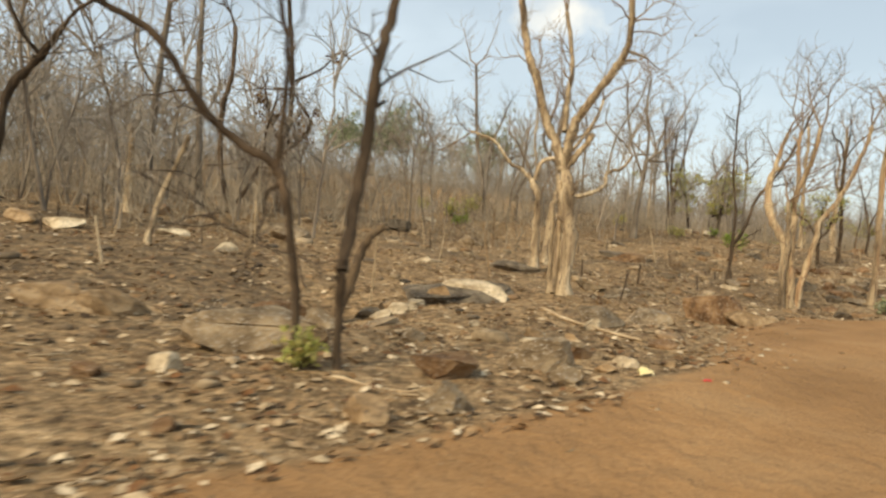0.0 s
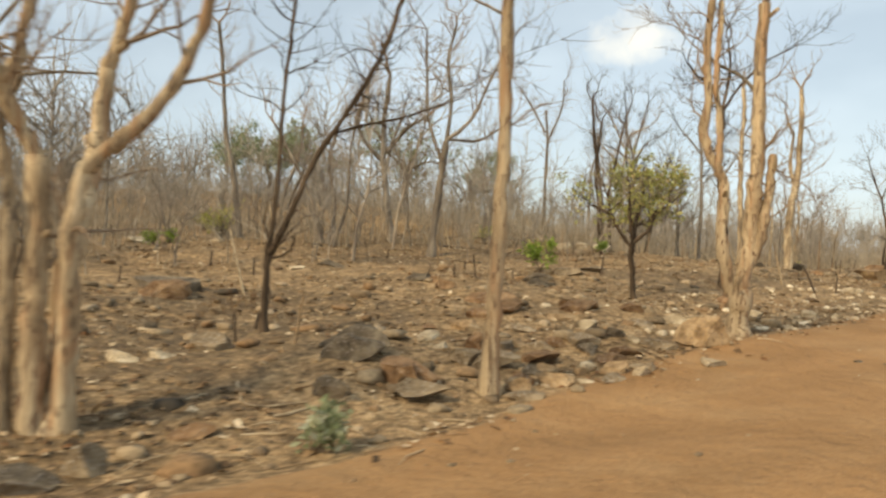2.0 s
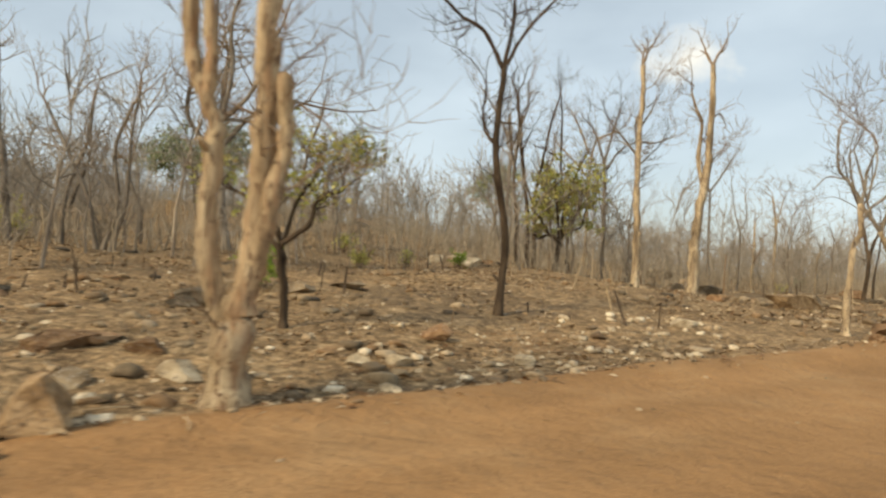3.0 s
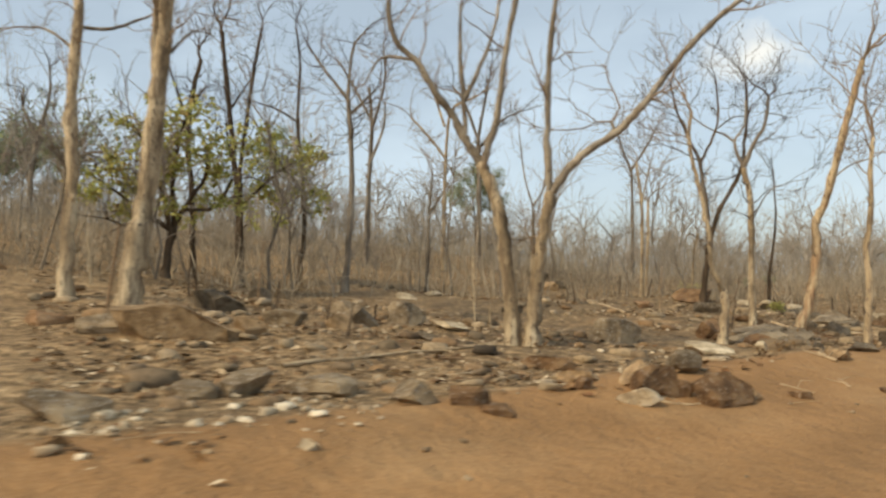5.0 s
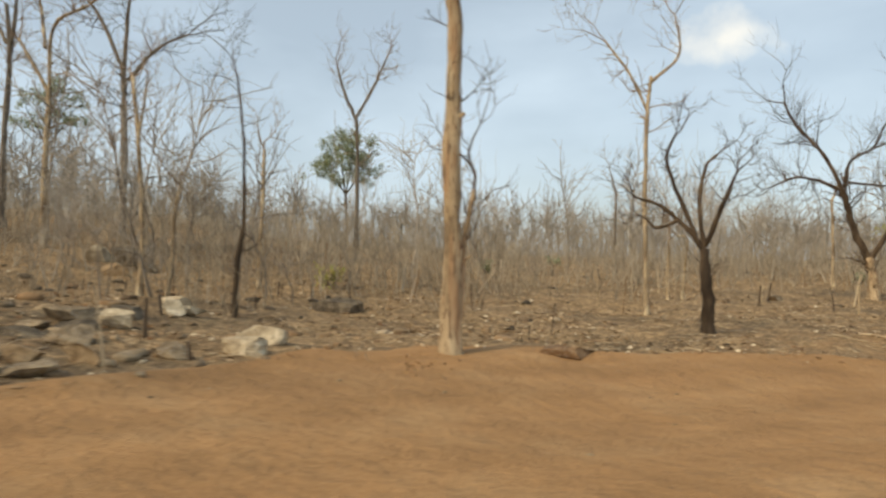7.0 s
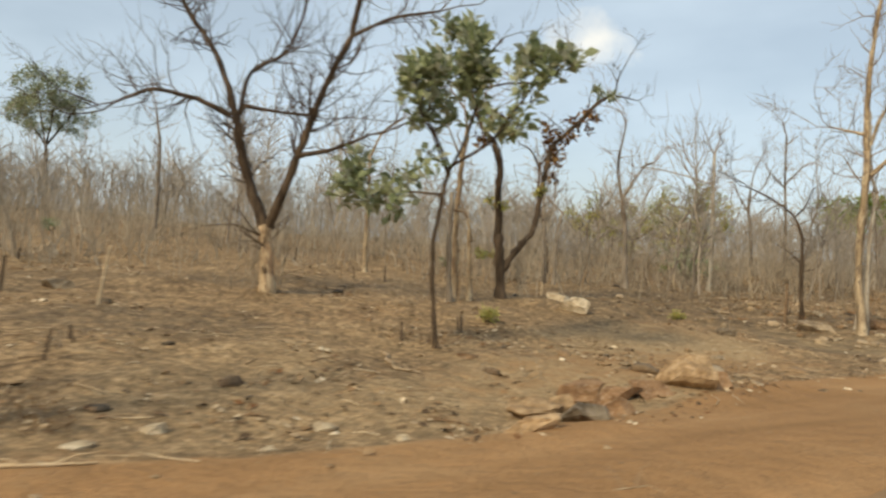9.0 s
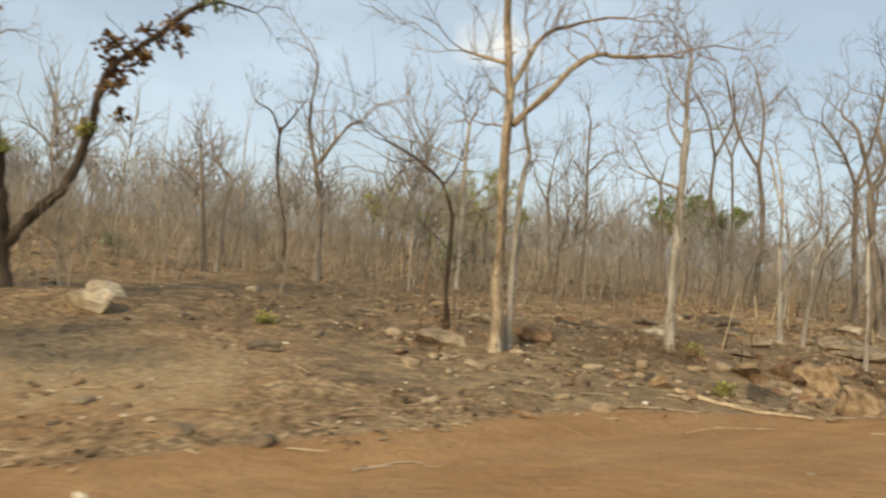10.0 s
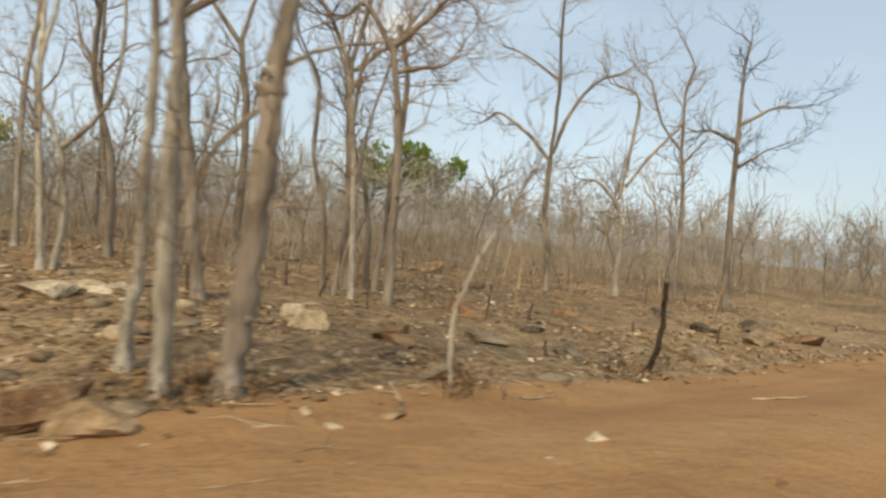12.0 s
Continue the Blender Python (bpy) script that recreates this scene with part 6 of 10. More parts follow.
tree(8.42, 147.66, 16, (
      (0.285, 0.190, ((0.0, 0.00), (0.1, 3.8), (-0.1, 8.5))),
      (0.142, 0.057, ((-0.10, 8.5), (-1.6, 10.9), (-3.2, 13.3))),
      (0.142, 0.057, ((-0.10, 8.5), (-0.5, 12.1), (-0.9, 15.7))),
      (0.142, 0.057, ((-0.10, 8.5), (0.7, 12.3), (1.3, 16.1))),
      (0.142, 0.057, ((-0.10, 8.5), (1.7, 11.3), (3.4, 14.1))),), "dark", "dark", "distant round tree with dusty green crown", twig=1.2, spread_=1.6, tufts=((-3.4, 13.8, 1.8, "green"), (-1.4, 16.1, 2.1, "green"), (1.1, 16.7, 2.1, "green"), (3.4, 14.8, 1.9, "green"), (0.0, 13.3, 2.2, "green"), (-4.4, 11.6, 1.4, "green"), (4.7, 12.3, 1.5, "green"), (1.9, 12.0, 1.6, "green"), (-1.9, 11.4, 1.5, "green"),), seed=67)
tree(65.27, 75.57, 2, (
      (0.048, 0.043, ((0.00, 0.00), (-0.11, 1.06), (-0.14, 2.01), (-0.01, 2.86), (0.09, 3.44))),
      (0.032, 0.022, ((0.10, 3.39), (0.40, 4.11), (0.61, 5.07), (0.53, 5.45))),
      (0.032, 0.022, ((0.07, 3.32), (-0.24, 3.99), (-0.48, 4.36))),
      (0.027, 0.016, ((-0.01, 2.91), (-0.61, 2.93), (-1.15, 2.90))),
      (0.032, 0.022, ((0.09, 3.44), (0.84, 3.94), (1.18, 4.44), (1.53, 4.92))),
      (0.027, 0.016, ((0.11, 3.44), (-0.38, 4.55), (0.01, 5.14))),), "dark", "dark", "slim young tree with large dusty green leaves", twig=1.6, spread_=0.42, leaves=("green", 0.28, 1.9), seed=68)
tree(66.19, 81.50, 6, (
      (0.073, 0.055, ((-0.84, 0.00), (-0.95, 1.49), (-0.94, 3.14))),), "grey", "pale", "grey pole among dry scrub", twig=0, seed=69)
tree(61.67, 89.04, -2, (
      (0.096, 0.067, ((-0.03, 0.00), (-0.03, 1.86), (-0.06, 4.75))),
      (0.058, 0.029, ((-0.05, 4.65), (0.40, 5.74), (1.13, 6.37))),), "pale", "pale", "pale slim tree among dry scrub", twig=1.0, seed=70)
tree(65.45, 82.83, -2, (
      (0.097, 0.070, ((-0.02, 0.00), (-0.08, 1.85), (-0.03, 3.80), (0.10, 5.07))),
      (0.042, 0.021, ((0.03, 4.09), (-0.46, 5.17))),), "orange", "pale", "orange slim trunk among dry scrub", twig=1.0, seed=71)
tree(65.88, 82.63, -2, (
      (0.076, 0.062, ((0.00, 0.00), (-0.05, 1.48), (-0.14, 2.44))),), "pale", "pale", "pale pole among dry scrub", twig=0.2, seed=72)
tree(66.85, 83.51, -2, (
      (0.175, 0.138, ((0.00, 0.00), (-0.11, 1.10), (-0.19, 1.97))),
      (0.131, 0.087, ((-0.19, 1.89), (-0.22, 3.13), (-0.26, 4.15), (-0.48, 4.80))),
      (0.080, 0.051, ((-0.47, 4.72), (-0.92, 5.35), (-1.18, 6.14), (-1.20, 6.94))),
      (0.044, 0.022, ((-1.23, 6.86), (-0.76, 7.33), (-0.35, 7.80))),
      (0.051, 0.022, ((-1.15, 6.14), (-0.41, 6.41), (0.90, 6.49))),
      (0.117, 0.080, ((0.01, 0.88), (0.49, 1.57), (0.92, 2.19), (1.13, 3.37), (1.26, 4.25))),
      (0.087, 0.051, ((1.27, 4.18), (1.44, 4.92), (2.13, 5.62), (2.80, 6.40), (3.19, 6.68))),), "dark", "dark", "dark gnarled forked tree with tufts of withered and green leaves", twig=0.7, tufts=((1.41, 5.40, 0.32, "dry"), (1.64, 5.15, 0.29, "dry"), (1.36, 4.43, 0.35, "dry"), (2.46, 6.05, 0.26, "dry"), (2.26, 5.78, 0.23, "dry"), (-0.42, 5.46, 0.23, "dry"), (-0.77, 4.73, 0.23, "dry"), (3.15, 6.68, 0.23, "green"), (2.85, 6.89, 0.17, "green"), (-0.25, 2.91, 0.20, "yellow"), (1.10, 3.44, 0.17, "yellow"), (-0.59, 1.36, 0.17, "yellow"),), seed=73)
tree(69.19, 90.75, -2, (
      (0.084, 0.052, ((0.24, 0.00), (0.23, 1.60), (0.45, 3.09))),
      (0.084, 0.052, ((-0.19, 0.00), (-0.29, 2.20), (-0.44, 3.87))),), "grey", "pale", "thin pale stems among dry scrub", twig=0.8, seed=74)
tree(76.84, 81.76, -2, (
      (0.120, 0.087, ((0.00, 0.00), (-0.04, 2.19), (-0.15, 3.80), (-0.15, 5.14))),
      (0.080, 0.040, ((-0.15, 5.07), (-0.41, 6.60), (-0.60, 8.19), (-0.60, 9.26))),
      (0.060, 0.027, ((-0.13, 5.14), (0.44, 6.25), (0.98, 6.62), (1.89, 7.01))),
      (0.074, 0.033, ((-0.05, 4.41), (0.55, 5.05), (1.30, 5.84), (2.10, 5.95), (2.90, 6.07))),
      (0.047, 0.020, ((-0.31, 5.53), (-0.70, 5.64), (-1.11, 5.75))),), "pale", "pale", "pale tree with wide bare branches", twig=1.8, spread_=1.1, seed=75)
tree(76.07, 83.47, -11, (
      (0.062, 0.043, ((0.00, 0.00), (-0.09, 1.26), (-0.09, 2.60))),
      (0.043, 0.024, ((-0.09, 2.55), (-0.36, 3.21), (-0.87, 3.65), (-1.32, 3.91), (-1.67, 4.07))),
      (0.029, 0.014, ((-0.36, 3.21), (-0.10, 3.56), (0.06, 4.05))),), "dark", "dark", "dark crooked arching tree", twig=1.5, seed=76)
tree(72.51, 91.25, 2, (
      (0.109, 0.073, ((-0.01, 0.00), (-0.05, 2.32), (-0.33, 3.88))),
      (0.073, 0.036, ((-0.32, 3.80), (-0.64, 5.19), (-0.49, 6.89))),
      (0.073, 0.036, ((-0.30, 3.88), (0.57, 5.25), (1.04, 5.52))),), "grey", "pale", "thin grey forked tree", twig=1.4, spread_=1.3, seed=77)
tree(77.25, 82.14, -11, (
      (0.069, 0.047, ((-0.08, 0.00), (-0.11, 1.79), (-0.08, 3.26), (0.02, 3.87))),
      (0.047, 0.026, ((0.03, 3.83), (-0.14, 4.64), (-0.17, 5.51), (-0.20, 6.29))),), "ash", "pale", "pale kinked slim trunk", twig=0.7, seed=78)
tree(77.23, 82.72, -11, (
      (0.041, 0.027, ((-0.02, 0.00), (0.06, 1.05), (0.12, 1.88), (0.17, 2.45))),), "ash", "pale", "thin pale snapped pole", twig=0, seed=79)
tree(70.35, 99.94, -11, (
      (0.082, 0.064, ((-0.11, 0.00), (-0.27, 1.75), (-0.84, 4.22), (-0.88, 6.27))),
      (0.054, 0.027, ((-0.85, 5.82), (-1.39, 6.92), (-2.11, 7.33))),
      (0.054, 0.027, ((-0.87, 6.05), (-0.06, 7.48))),), "dark", "dark", "dark slender tree among dry scrub", twig=1.4, seed=80)
tree(81.46, 84.04, -11, (
      (0.109, 0.082, ((0.00, 0.00), (-0.04, 1.69), (-0.02, 3.01), (-0.04, 4.11))),
      (0.077, 0.038, ((-0.03, 4.05), (-0.05, 5.21), (-0.03, 6.20), (0.02, 6.97))),
      (0.038, 0.016, ((-0.06, 3.78), (-0.62, 3.96), (-1.18, 4.14))),
      (0.033, 0.016, ((-0.04, 5.10), (0.39, 5.24), (0.93, 5.30))),
      (0.038, 0.022, ((-0.03, 4.66), (-0.39, 5.40), (-0.39, 6.17))),
      (0.033, 0.016, ((-0.05, 5.76), (-0.39, 6.17), (-0.53, 6.60))),), "ash", "pale", "grey-topped pale tree with short crooked branches", twig=1.6, seed=81)
tree(77.93, 96.30, -12, (
      (0.093, 0.071, ((-0.04, 0.00), (-0.03, 2.14), (-0.11, 5.33), (-0.10, 6.91))),
      (0.043, 0.022, ((-0.11, 5.33), (-1.47, 5.85), (-3.44, 6.34))),), "ash", "pale", "pale tree with a long bare side branch", twig=1.2, seed=82)
tree(78.67, 104.43, -11, (
      (0.126, 0.098, ((-0.13, 0.00), (0.16, 1.65), (0.15, 3.35))),
      (0.084, 0.042, ((0.17, 3.23), (-0.72, 3.78))),
      (0.084, 0.042, ((0.15, 3.35), (0.91, 4.35), (1.17, 4.61))),
      (0.084, 0.042, ((0.18, 3.10), (1.81, 3.69))),), "grey", "pale", "small tree with thin green foliage", twig=2.2, spread_=0.7, leaves=("yellow", 0.15, 2.2), seed=83)
tree(75.38, 114.90, -14, (
      (0.119, 0.089, ((-0.14, 0.00), (-0.22, 1.42), (-0.47, 3.01))),
      (0.074, 0.045, ((-0.35, 2.21), (-1.62, 3.18))),
      (0.074, 0.045, ((-0.47, 3.01), (0.10, 3.99))),
      (0.074, 0.045, ((-0.22, 1.42), (0.84, 2.31))),), "grey", "pale", "low green bushy tree in undergrowth", twig=2.6, spread_=0.6, leaves=("yellow", 0.18, 2.2), seed=84)
tree(77.86, 112.20, -14, (
      (0.154, 0.112, ((-0.27, 0.00), (0.04, 0.65), (0.04, 2.33))),
      (0.098, 0.056, ((0.05, 2.21), (-1.00, 2.97), (-1.86, 3.14))),
      (0.098, 0.056, ((0.06, 2.33), (0.88, 3.84), (1.65, 4.61))),
      (0.084, 0.042, ((0.06, 2.09), (1.50, 3.16), (2.59, 3.49))),), "grey", "pale", "small tree with thin green foliage", twig=2.6, spread_=0.7, leaves=("yellow", 0.15, 2.2), seed=85)
tree(80.07, 106.34, -2, (
      (0.157, 0.105, ((-0.28, 0.00), (-0.07, 2.44), (0.19, 3.65))),
      (0.105, 0.052, ((0.20, 3.50), (-1.21, 3.57))),
      (0.105, 0.052, ((0.19, 3.65), (1.54, 4.32))),), "grey", "pale", "distant low green tree", twig=4, spread_=0.9, leaves=("green", 0.18, 1.8), seed=86)
tree(87.50, 85.19, -14, (
      (0.054, 0.039, ((0.00, 0.00), (-0.10, 1.40), (-0.13, 2.26), (-0.17, 3.32))),
      (0.036, 0.018, ((-0.17, 3.29), (-0.31, 3.95), (-0.33, 4.58), (-0.41, 5.14))),
      (0.025, 0.011, ((-0.17, 3.11), (-0.39, 3.59), (-0.63, 3.92), (-1.31, 4.35))),
      (0.025, 0.011, ((-0.17, 3.32), (0.08, 3.91), (0.27, 4.21))),), "ash", "pale", "pale slim tree with bare branches", twig=1.4, seed=87)
tree(87.25, 88.52, -11, (
      (0.079, 0.063, ((0.01, 0.00), (-0.11, 2.03), (-0.25, 2.97))),), "ash", "pale", "pale snapped pole among dry scrub", twig=0, seed=88)
tree(87.52, 87.84, -11, (
      (0.076, 0.068, ((0.00, 0.00), (0.07, 1.35), (0.12, 2.42))),
      (0.068, 0.046, ((0.12, 2.39), (0.27, 2.89), (0.40, 3.15))),), "ash", "pale", "short pale forked stub", twig=0.3, seed=89)
tree(81.33, 109.01, -11, (
      (0.129, 0.097, ((0.02, 0.00), (-0.26, 1.72), (-0.36, 3.36))),
      (0.081, 0.049, ((-0.34, 3.24), (-1.42, 4.23))),
      (0.081, 0.049, ((-0.36, 3.36), (0.13, 5.02))),
      (0.081, 0.049, ((-0.26, 1.72), (-1.90, 2.57))),
      (0.081, 0.049, ((-0.28, 1.96), (1.30, 2.97))),), "grey", "pale", "bushy tree with thin dusty green foliage", twig=2.6, spread_=0.75, leaves=("yellow", 0.17, 2.2), seed=90)
tree(90.46, 82.79, -14, (
      (0.040, 0.032, ((0.00, 0.00), (-0.02, 0.79), (-0.13, 1.18), (-0.12, 1.71), (-0.10, 2.11), (-0.11, 2.63))),
      (0.040, 0.026, ((-0.11, 2.60), (-0.10, 3.09), (-0.23, 3.59), (-0.17, 3.94))),
      (0.023, 0.011, ((-0.22, 3.59), (-0.43, 3.91), (-0.57, 4.24), (-0.72, 4.56))),
      (0.023, 0.011, ((-0.17, 3.91), (-0.00, 4.23), (0.14, 4.59))),), "ash", "pale", "kinked pale slender tree", twig=1.0, seed=91)
tree(78.19, 120.40, -14, (
      (0.140, 0.105, ((0.01, 0.00), (-0.07, 1.89), (-0.07, 3.15))),
      (0.087, 0.052, ((-0.05, 2.52), (-1.30, 3.20))),
      (0.087, 0.052, ((-0.07, 3.15), (0.92, 3.85))),
      (0.087, 0.052, ((-0.07, 1.89), (1.55, 2.66))),), "grey", "pale", "low green bushy tree in undergrowth", twig=2.6, spread_=0.6, leaves=("yellow", 0.18, 2.2), seed=92)
tree(87.81, 97.42, -15, (
      (0.083, 0.059, ((-0.04, 0.00), (-0.06, 1.43), (-0.09, 4.24), (0.13, 6.18), (0.19, 7.36))),), "ash", "pale", "pale slim trunk among dry scrub", twig=0.8, seed=93)
tree(89.87, 92.46, -14, (
      (0.078, 0.061, ((-0.03, 0.00), (-0.12, 1.30), (-0.23, 2.67), (-0.29, 4.04))),
      (0.055, 0.028, ((-0.28, 3.97), (-0.53, 5.25), (-0.68, 6.19), (-1.07, 6.70))),
      (0.050, 0.028, ((-0.29, 4.04), (-0.30, 5.41), (-0.53, 6.75))),), "ash", "pale", "pale tree among dry scrub", twig=1.0, seed=94)
tree(92.78, 85.33, 10, (
      (0.081, 0.064, ((0.00, 0.00), (0.00, 0.53), (0.06, 0.86))),
      (0.058, 0.041, ((0.06, 0.86), (0.06, 1.41), (0.03, 2.05), (0.05, 2.81), (0.03, 3.45), (-0.05, 4.17))),), "ash", "pale", "thin orange-barked tree with a kink at its foot", twig=0.8, seed=95)
tree(93.22, 84.51, 7, (
      (0.094, 0.070, ((0.00, 0.00), (-0.01, 0.71), (-0.03, 1.44), (-0.05, 2.12), (-0.07, 2.63))),
      (0.068, 0.047, ((-0.07, 2.63), (-0.07, 3.20), (-0.08, 3.71), (-0.08, 4.23))),
      (0.018, 0.010, ((-0.01, 2.85), (0.12, 3.13), (0.26, 3.58), (0.28, 3.90))),), "ash", "pale", "straight whitish trunk among dry scrub", twig=0.8, seed=96)
tree(90.08, 92.53, -14, (
      (0.072, 0.056, ((-0.06, 0.00), (0.04, 1.03), (0.05, 2.15))),
      (0.050, 0.034, ((0.05, 2.15), (-0.15, 2.89), (-0.37, 3.36))),
      (0.050, 0.028, ((0.06, 2.43), (0.57, 2.96), (0.93, 3.62), (0.92, 5.28), (0.52, 6.61))),), "ash", "pale", "pale Y-shaped tree with a long arm", twig=0.6, seed=97)
tree(93.82, 84.56, 2, (
      (0.130, 0.113, ((0.00, 0.00), (0.07, 0.67), (0.13, 1.55), (0.17, 2.31), (0.19, 2.94))),
      (0.108, 0.086, ((0.19, 2.94), (0.25, 3.52), (0.31, 4.02), (0.35, 4.52))),
      (0.032, 0.016, ((0.30, 3.23), (0.50, 3.36), (0.80, 3.48), (1.13, 3.56))),
      (0.019, 0.011, ((0.50, 3.36), (0.61, 3.09), (0.70, 2.94))),
      (0.030, 0.022, ((0.11, 2.79), (-0.09, 2.58), (-0.28, 2.34), (-0.39, 2.14))),
      (0.124, 0.122, ((0.18, 2.90), (0.19, 3.02), (0.20, 3.11))),), "grey", "pale", "thick grey leaning trunk with a broken knot", twig=0.9, seed=98)
tree(84.93, 108.34, -14, (
      (0.120, 0.072, ((0.18, 0.00), (-0.05, 2.61), (-0.28, 4.70), (-0.22, 5.60))),
      (0.056, 0.024, ((-0.25, 4.30), (-1.00, 5.60), (-1.30, 6.60))),
      (0.056, 0.024, ((-0.22, 5.60), (-0.10, 6.90), (0.25, 8.00))),
      (0.048, 0.024, ((-0.24, 5.20), (0.55, 6.10), (0.95, 7.20))),), "grey", "pale", "tall grey tree among dry scrub", twig=2.2, spread_=1.1, seed=99)
tree(90.00, 97.28, -12, (
      (0.101, 0.067, ((0.03, 0.00), (-0.08, 2.63), (-0.69, 4.68), (-0.68, 6.75))),
      (0.067, 0.034, ((-0.67, 6.55), (-1.30, 8.16), (-1.99, 9.14))),
      (0.067, 0.034, ((-0.66, 6.75), (-0.07, 8.45), (-0.38, 9.87))),), "grey", "pale", "grey bare tree among dry scrub", twig=1.6, spread_=1.3, seed=100)
tree(92.93, 91.18, -12, (
      (0.138, 0.106, ((0.00, 0.00), (-0.27, 1.75), (-0.58, 3.68), (-0.77, 5.37))),
      (0.081, 0.041, ((-0.77, 5.29), (-1.30, 6.38), (-1.70, 7.31), (-2.22, 7.76))),
      (0.081, 0.041, ((-0.76, 5.37), (-0.33, 6.28), (-0.58, 7.55), (-0.50, 8.52))),
      (0.073, 0.041, ((-0.70, 5.29), (0.17, 6.16), (0.43, 6.98))),), "grey", "pale", "grey tree with forked crown", twig=1.6, spread_=1.2, seed=101)
tree(89.25, 101.03, -14, (
      (0.075, 0.058, ((0.05, 0.00), (-0.30, 1.94), (-0.72, 5.66))),
      (0.050, 0.025, ((-0.71, 5.55), (-1.53, 6.62), (-2.05, 7.81))),
      (0.050, 0.025, ((-0.70, 5.66), (-0.51, 6.92))),), "grey", "pale", "slim grey tree among dry scrub", twig=1.3, spread_=1.3, seed=102)
tree(92.21, 94.11, -15, (
      (0.052, 0.042, ((-0.06, 0.00), (0.13, 0.67), (0.36, 2.65))),
      (0.042, 0.026, ((0.35, 2.52), (0.84, 3.22), (1.44, 3.86))),
      (0.037, 0.021, ((0.34, 2.59), (0.50, 4.10))),), "grey", "pale", "grey slim leaning stem", twig=0.8, seed=103)
tree(96.18, 84.96, -15, (
      (0.028, 0.025, ((0.00, 0.00), (-0.04, 0.56), (-0.02, 0.94))),
      (0.028, 0.016, ((-0.02, 0.91), (0.11, 1.27), (0.26, 1.63), (0.42, 1.90))),), "ash", "pale", "thin pale leaning pole", twig=0.3, seed=104)
tree(87.23, 108.14, -12, (
      (0.095, 0.059, ((-0.09, 0.00), (-0.12, 3.91), (-0.31, 6.85), (-0.36, 9.78))),
      (0.059, 0.036, ((-0.27, 6.26), (-1.23, 7.37))),
      (0.059, 0.036, ((-0.26, 6.56), (0.81, 7.81))),), "grey", "pale", "slim bare tree among dry scrub", twig=2.0, spread_=1.3, seed=105)
tree(95.45, 93.38, -15, (
      (0.059, 0.046, ((0.00, 0.00), (-0.09, 1.91), (-0.45, 3.20), (-0.47, 4.78), (-0.72, 5.42))),
      (0.059, 0.040, ((0.28, 0.00), (0.37, 1.95), (0.60, 3.95), (0.76, 5.15))),
      (0.046, 0.026, ((0.76, 5.09), (1.06, 6.23), (1.38, 7.05))),), "grey", "pale", "two thin grey stems", twig=1.2, seed=106)
tree(93.09, 99.60, -11, (
      (0.136, 0.094, ((0.10, 0.00), (0.12, 4.50), (-0.27, 7.11))),
      (0.084, 0.042, ((-0.26, 6.98), (-1.43, 8.61), (-2.39, 11.17))),
      (0.084, 0.042, ((-0.24, 7.11), (0.07, 9.77), (-0.37, 12.37))),), "grey", "pale", "bare tree with tall crown", twig=2.2, spread_=1.4, seed=107)
tree(96.10, 93.09, -14, (
      (0.078, 0.063, ((-0.00, 0.00), (-0.07, 1.33), (-0.22, 3.20), (-0.50, 5.21))),
      (0.047, 0.024, ((-0.43, 4.75), (0.02, 5.57))),
      (0.047, 0.024, ((-0.48, 5.06), (-0.85, 6.42))),), "ash", "pale", "slim pale pole tree", twig=1.0, seed=108)
tree(96.70, 92.80, -11, (
      (0.105, 0.073, ((0.22, 0.00), (0.12, 3.83), (-0.19, 5.92))),
      (0.073, 0.042, ((-0.19, 5.81), (-0.89, 6.92), (-1.30, 6.68))),
      (0.073, 0.042, ((-0.15, 5.92), (0.80, 6.83), (1.37, 7.71))),
      (0.063, 0.031, ((-0.05, 5.30), (1.09, 5.59))),), "grey", "pale", "bare twiggy tree among dry scrub", twig=2.2, spread_=1.3, seed=109)
tree(96.35, 96.94, -11, (
      (0.127, 0.088, ((0.16, 0.00), (-0.17, 4.30), (-0.32, 6.50))),
      (0.078, 0.039, ((-0.31, 6.38), (-1.15, 7.92), (-2.21, 9.07))),
      (0.078, 0.039, ((-0.29, 6.50), (0.25, 9.00), (0.34, 11.22))),
      (0.078, 0.039, ((-0.18, 6.26), (1.08, 7.58), (2.47, 8.91))),), "grey", "dark", "bare spreading tree among dry scrub", twig=2.4, spread_=1.4, seed=110)
tree(96.98, 95.75, -12, (
      (0.084, 0.058, ((-0.10, 0.00), (-0.32, 2.43), (-0.82, 4.07), (-0.77, 6.15))),
      (0.084, 0.058, ((0.10, 0.00), (0.32, 2.89), (0.54, 5.41), (0.21, 6.84))),
      (0.050, 0.025, ((0.33, 6.64), (0.98, 7.72))),), "grey", "pale", "pair of grey bare stems", twig=1.4, spread_=1.2, seed=111)
tree(100.63, 87.95, -15, (
      (0.064, 0.044, ((0.00, 0.00), (0.18, 0.46), (0.27, 1.11), (0.24, 1.60))),), "burnt", "dark", "charred black snapped stem", twig=0, seed=112)
tree(97.79, 109.94, -12, (
      (0.106, 0.066, ((0.19, 0.00), (-0.15, 5.27), (-0.60, 9.20))),
      (0.080, 0.040, ((-0.59, 9.03), (-1.75, 11.41))),
      (0.080, 0.040, ((-0.57, 9.20), (-0.13, 11.85))),), "grey", "pale", "tall thin grey tree", twig=1.6, spread_=1.4, seed=113)
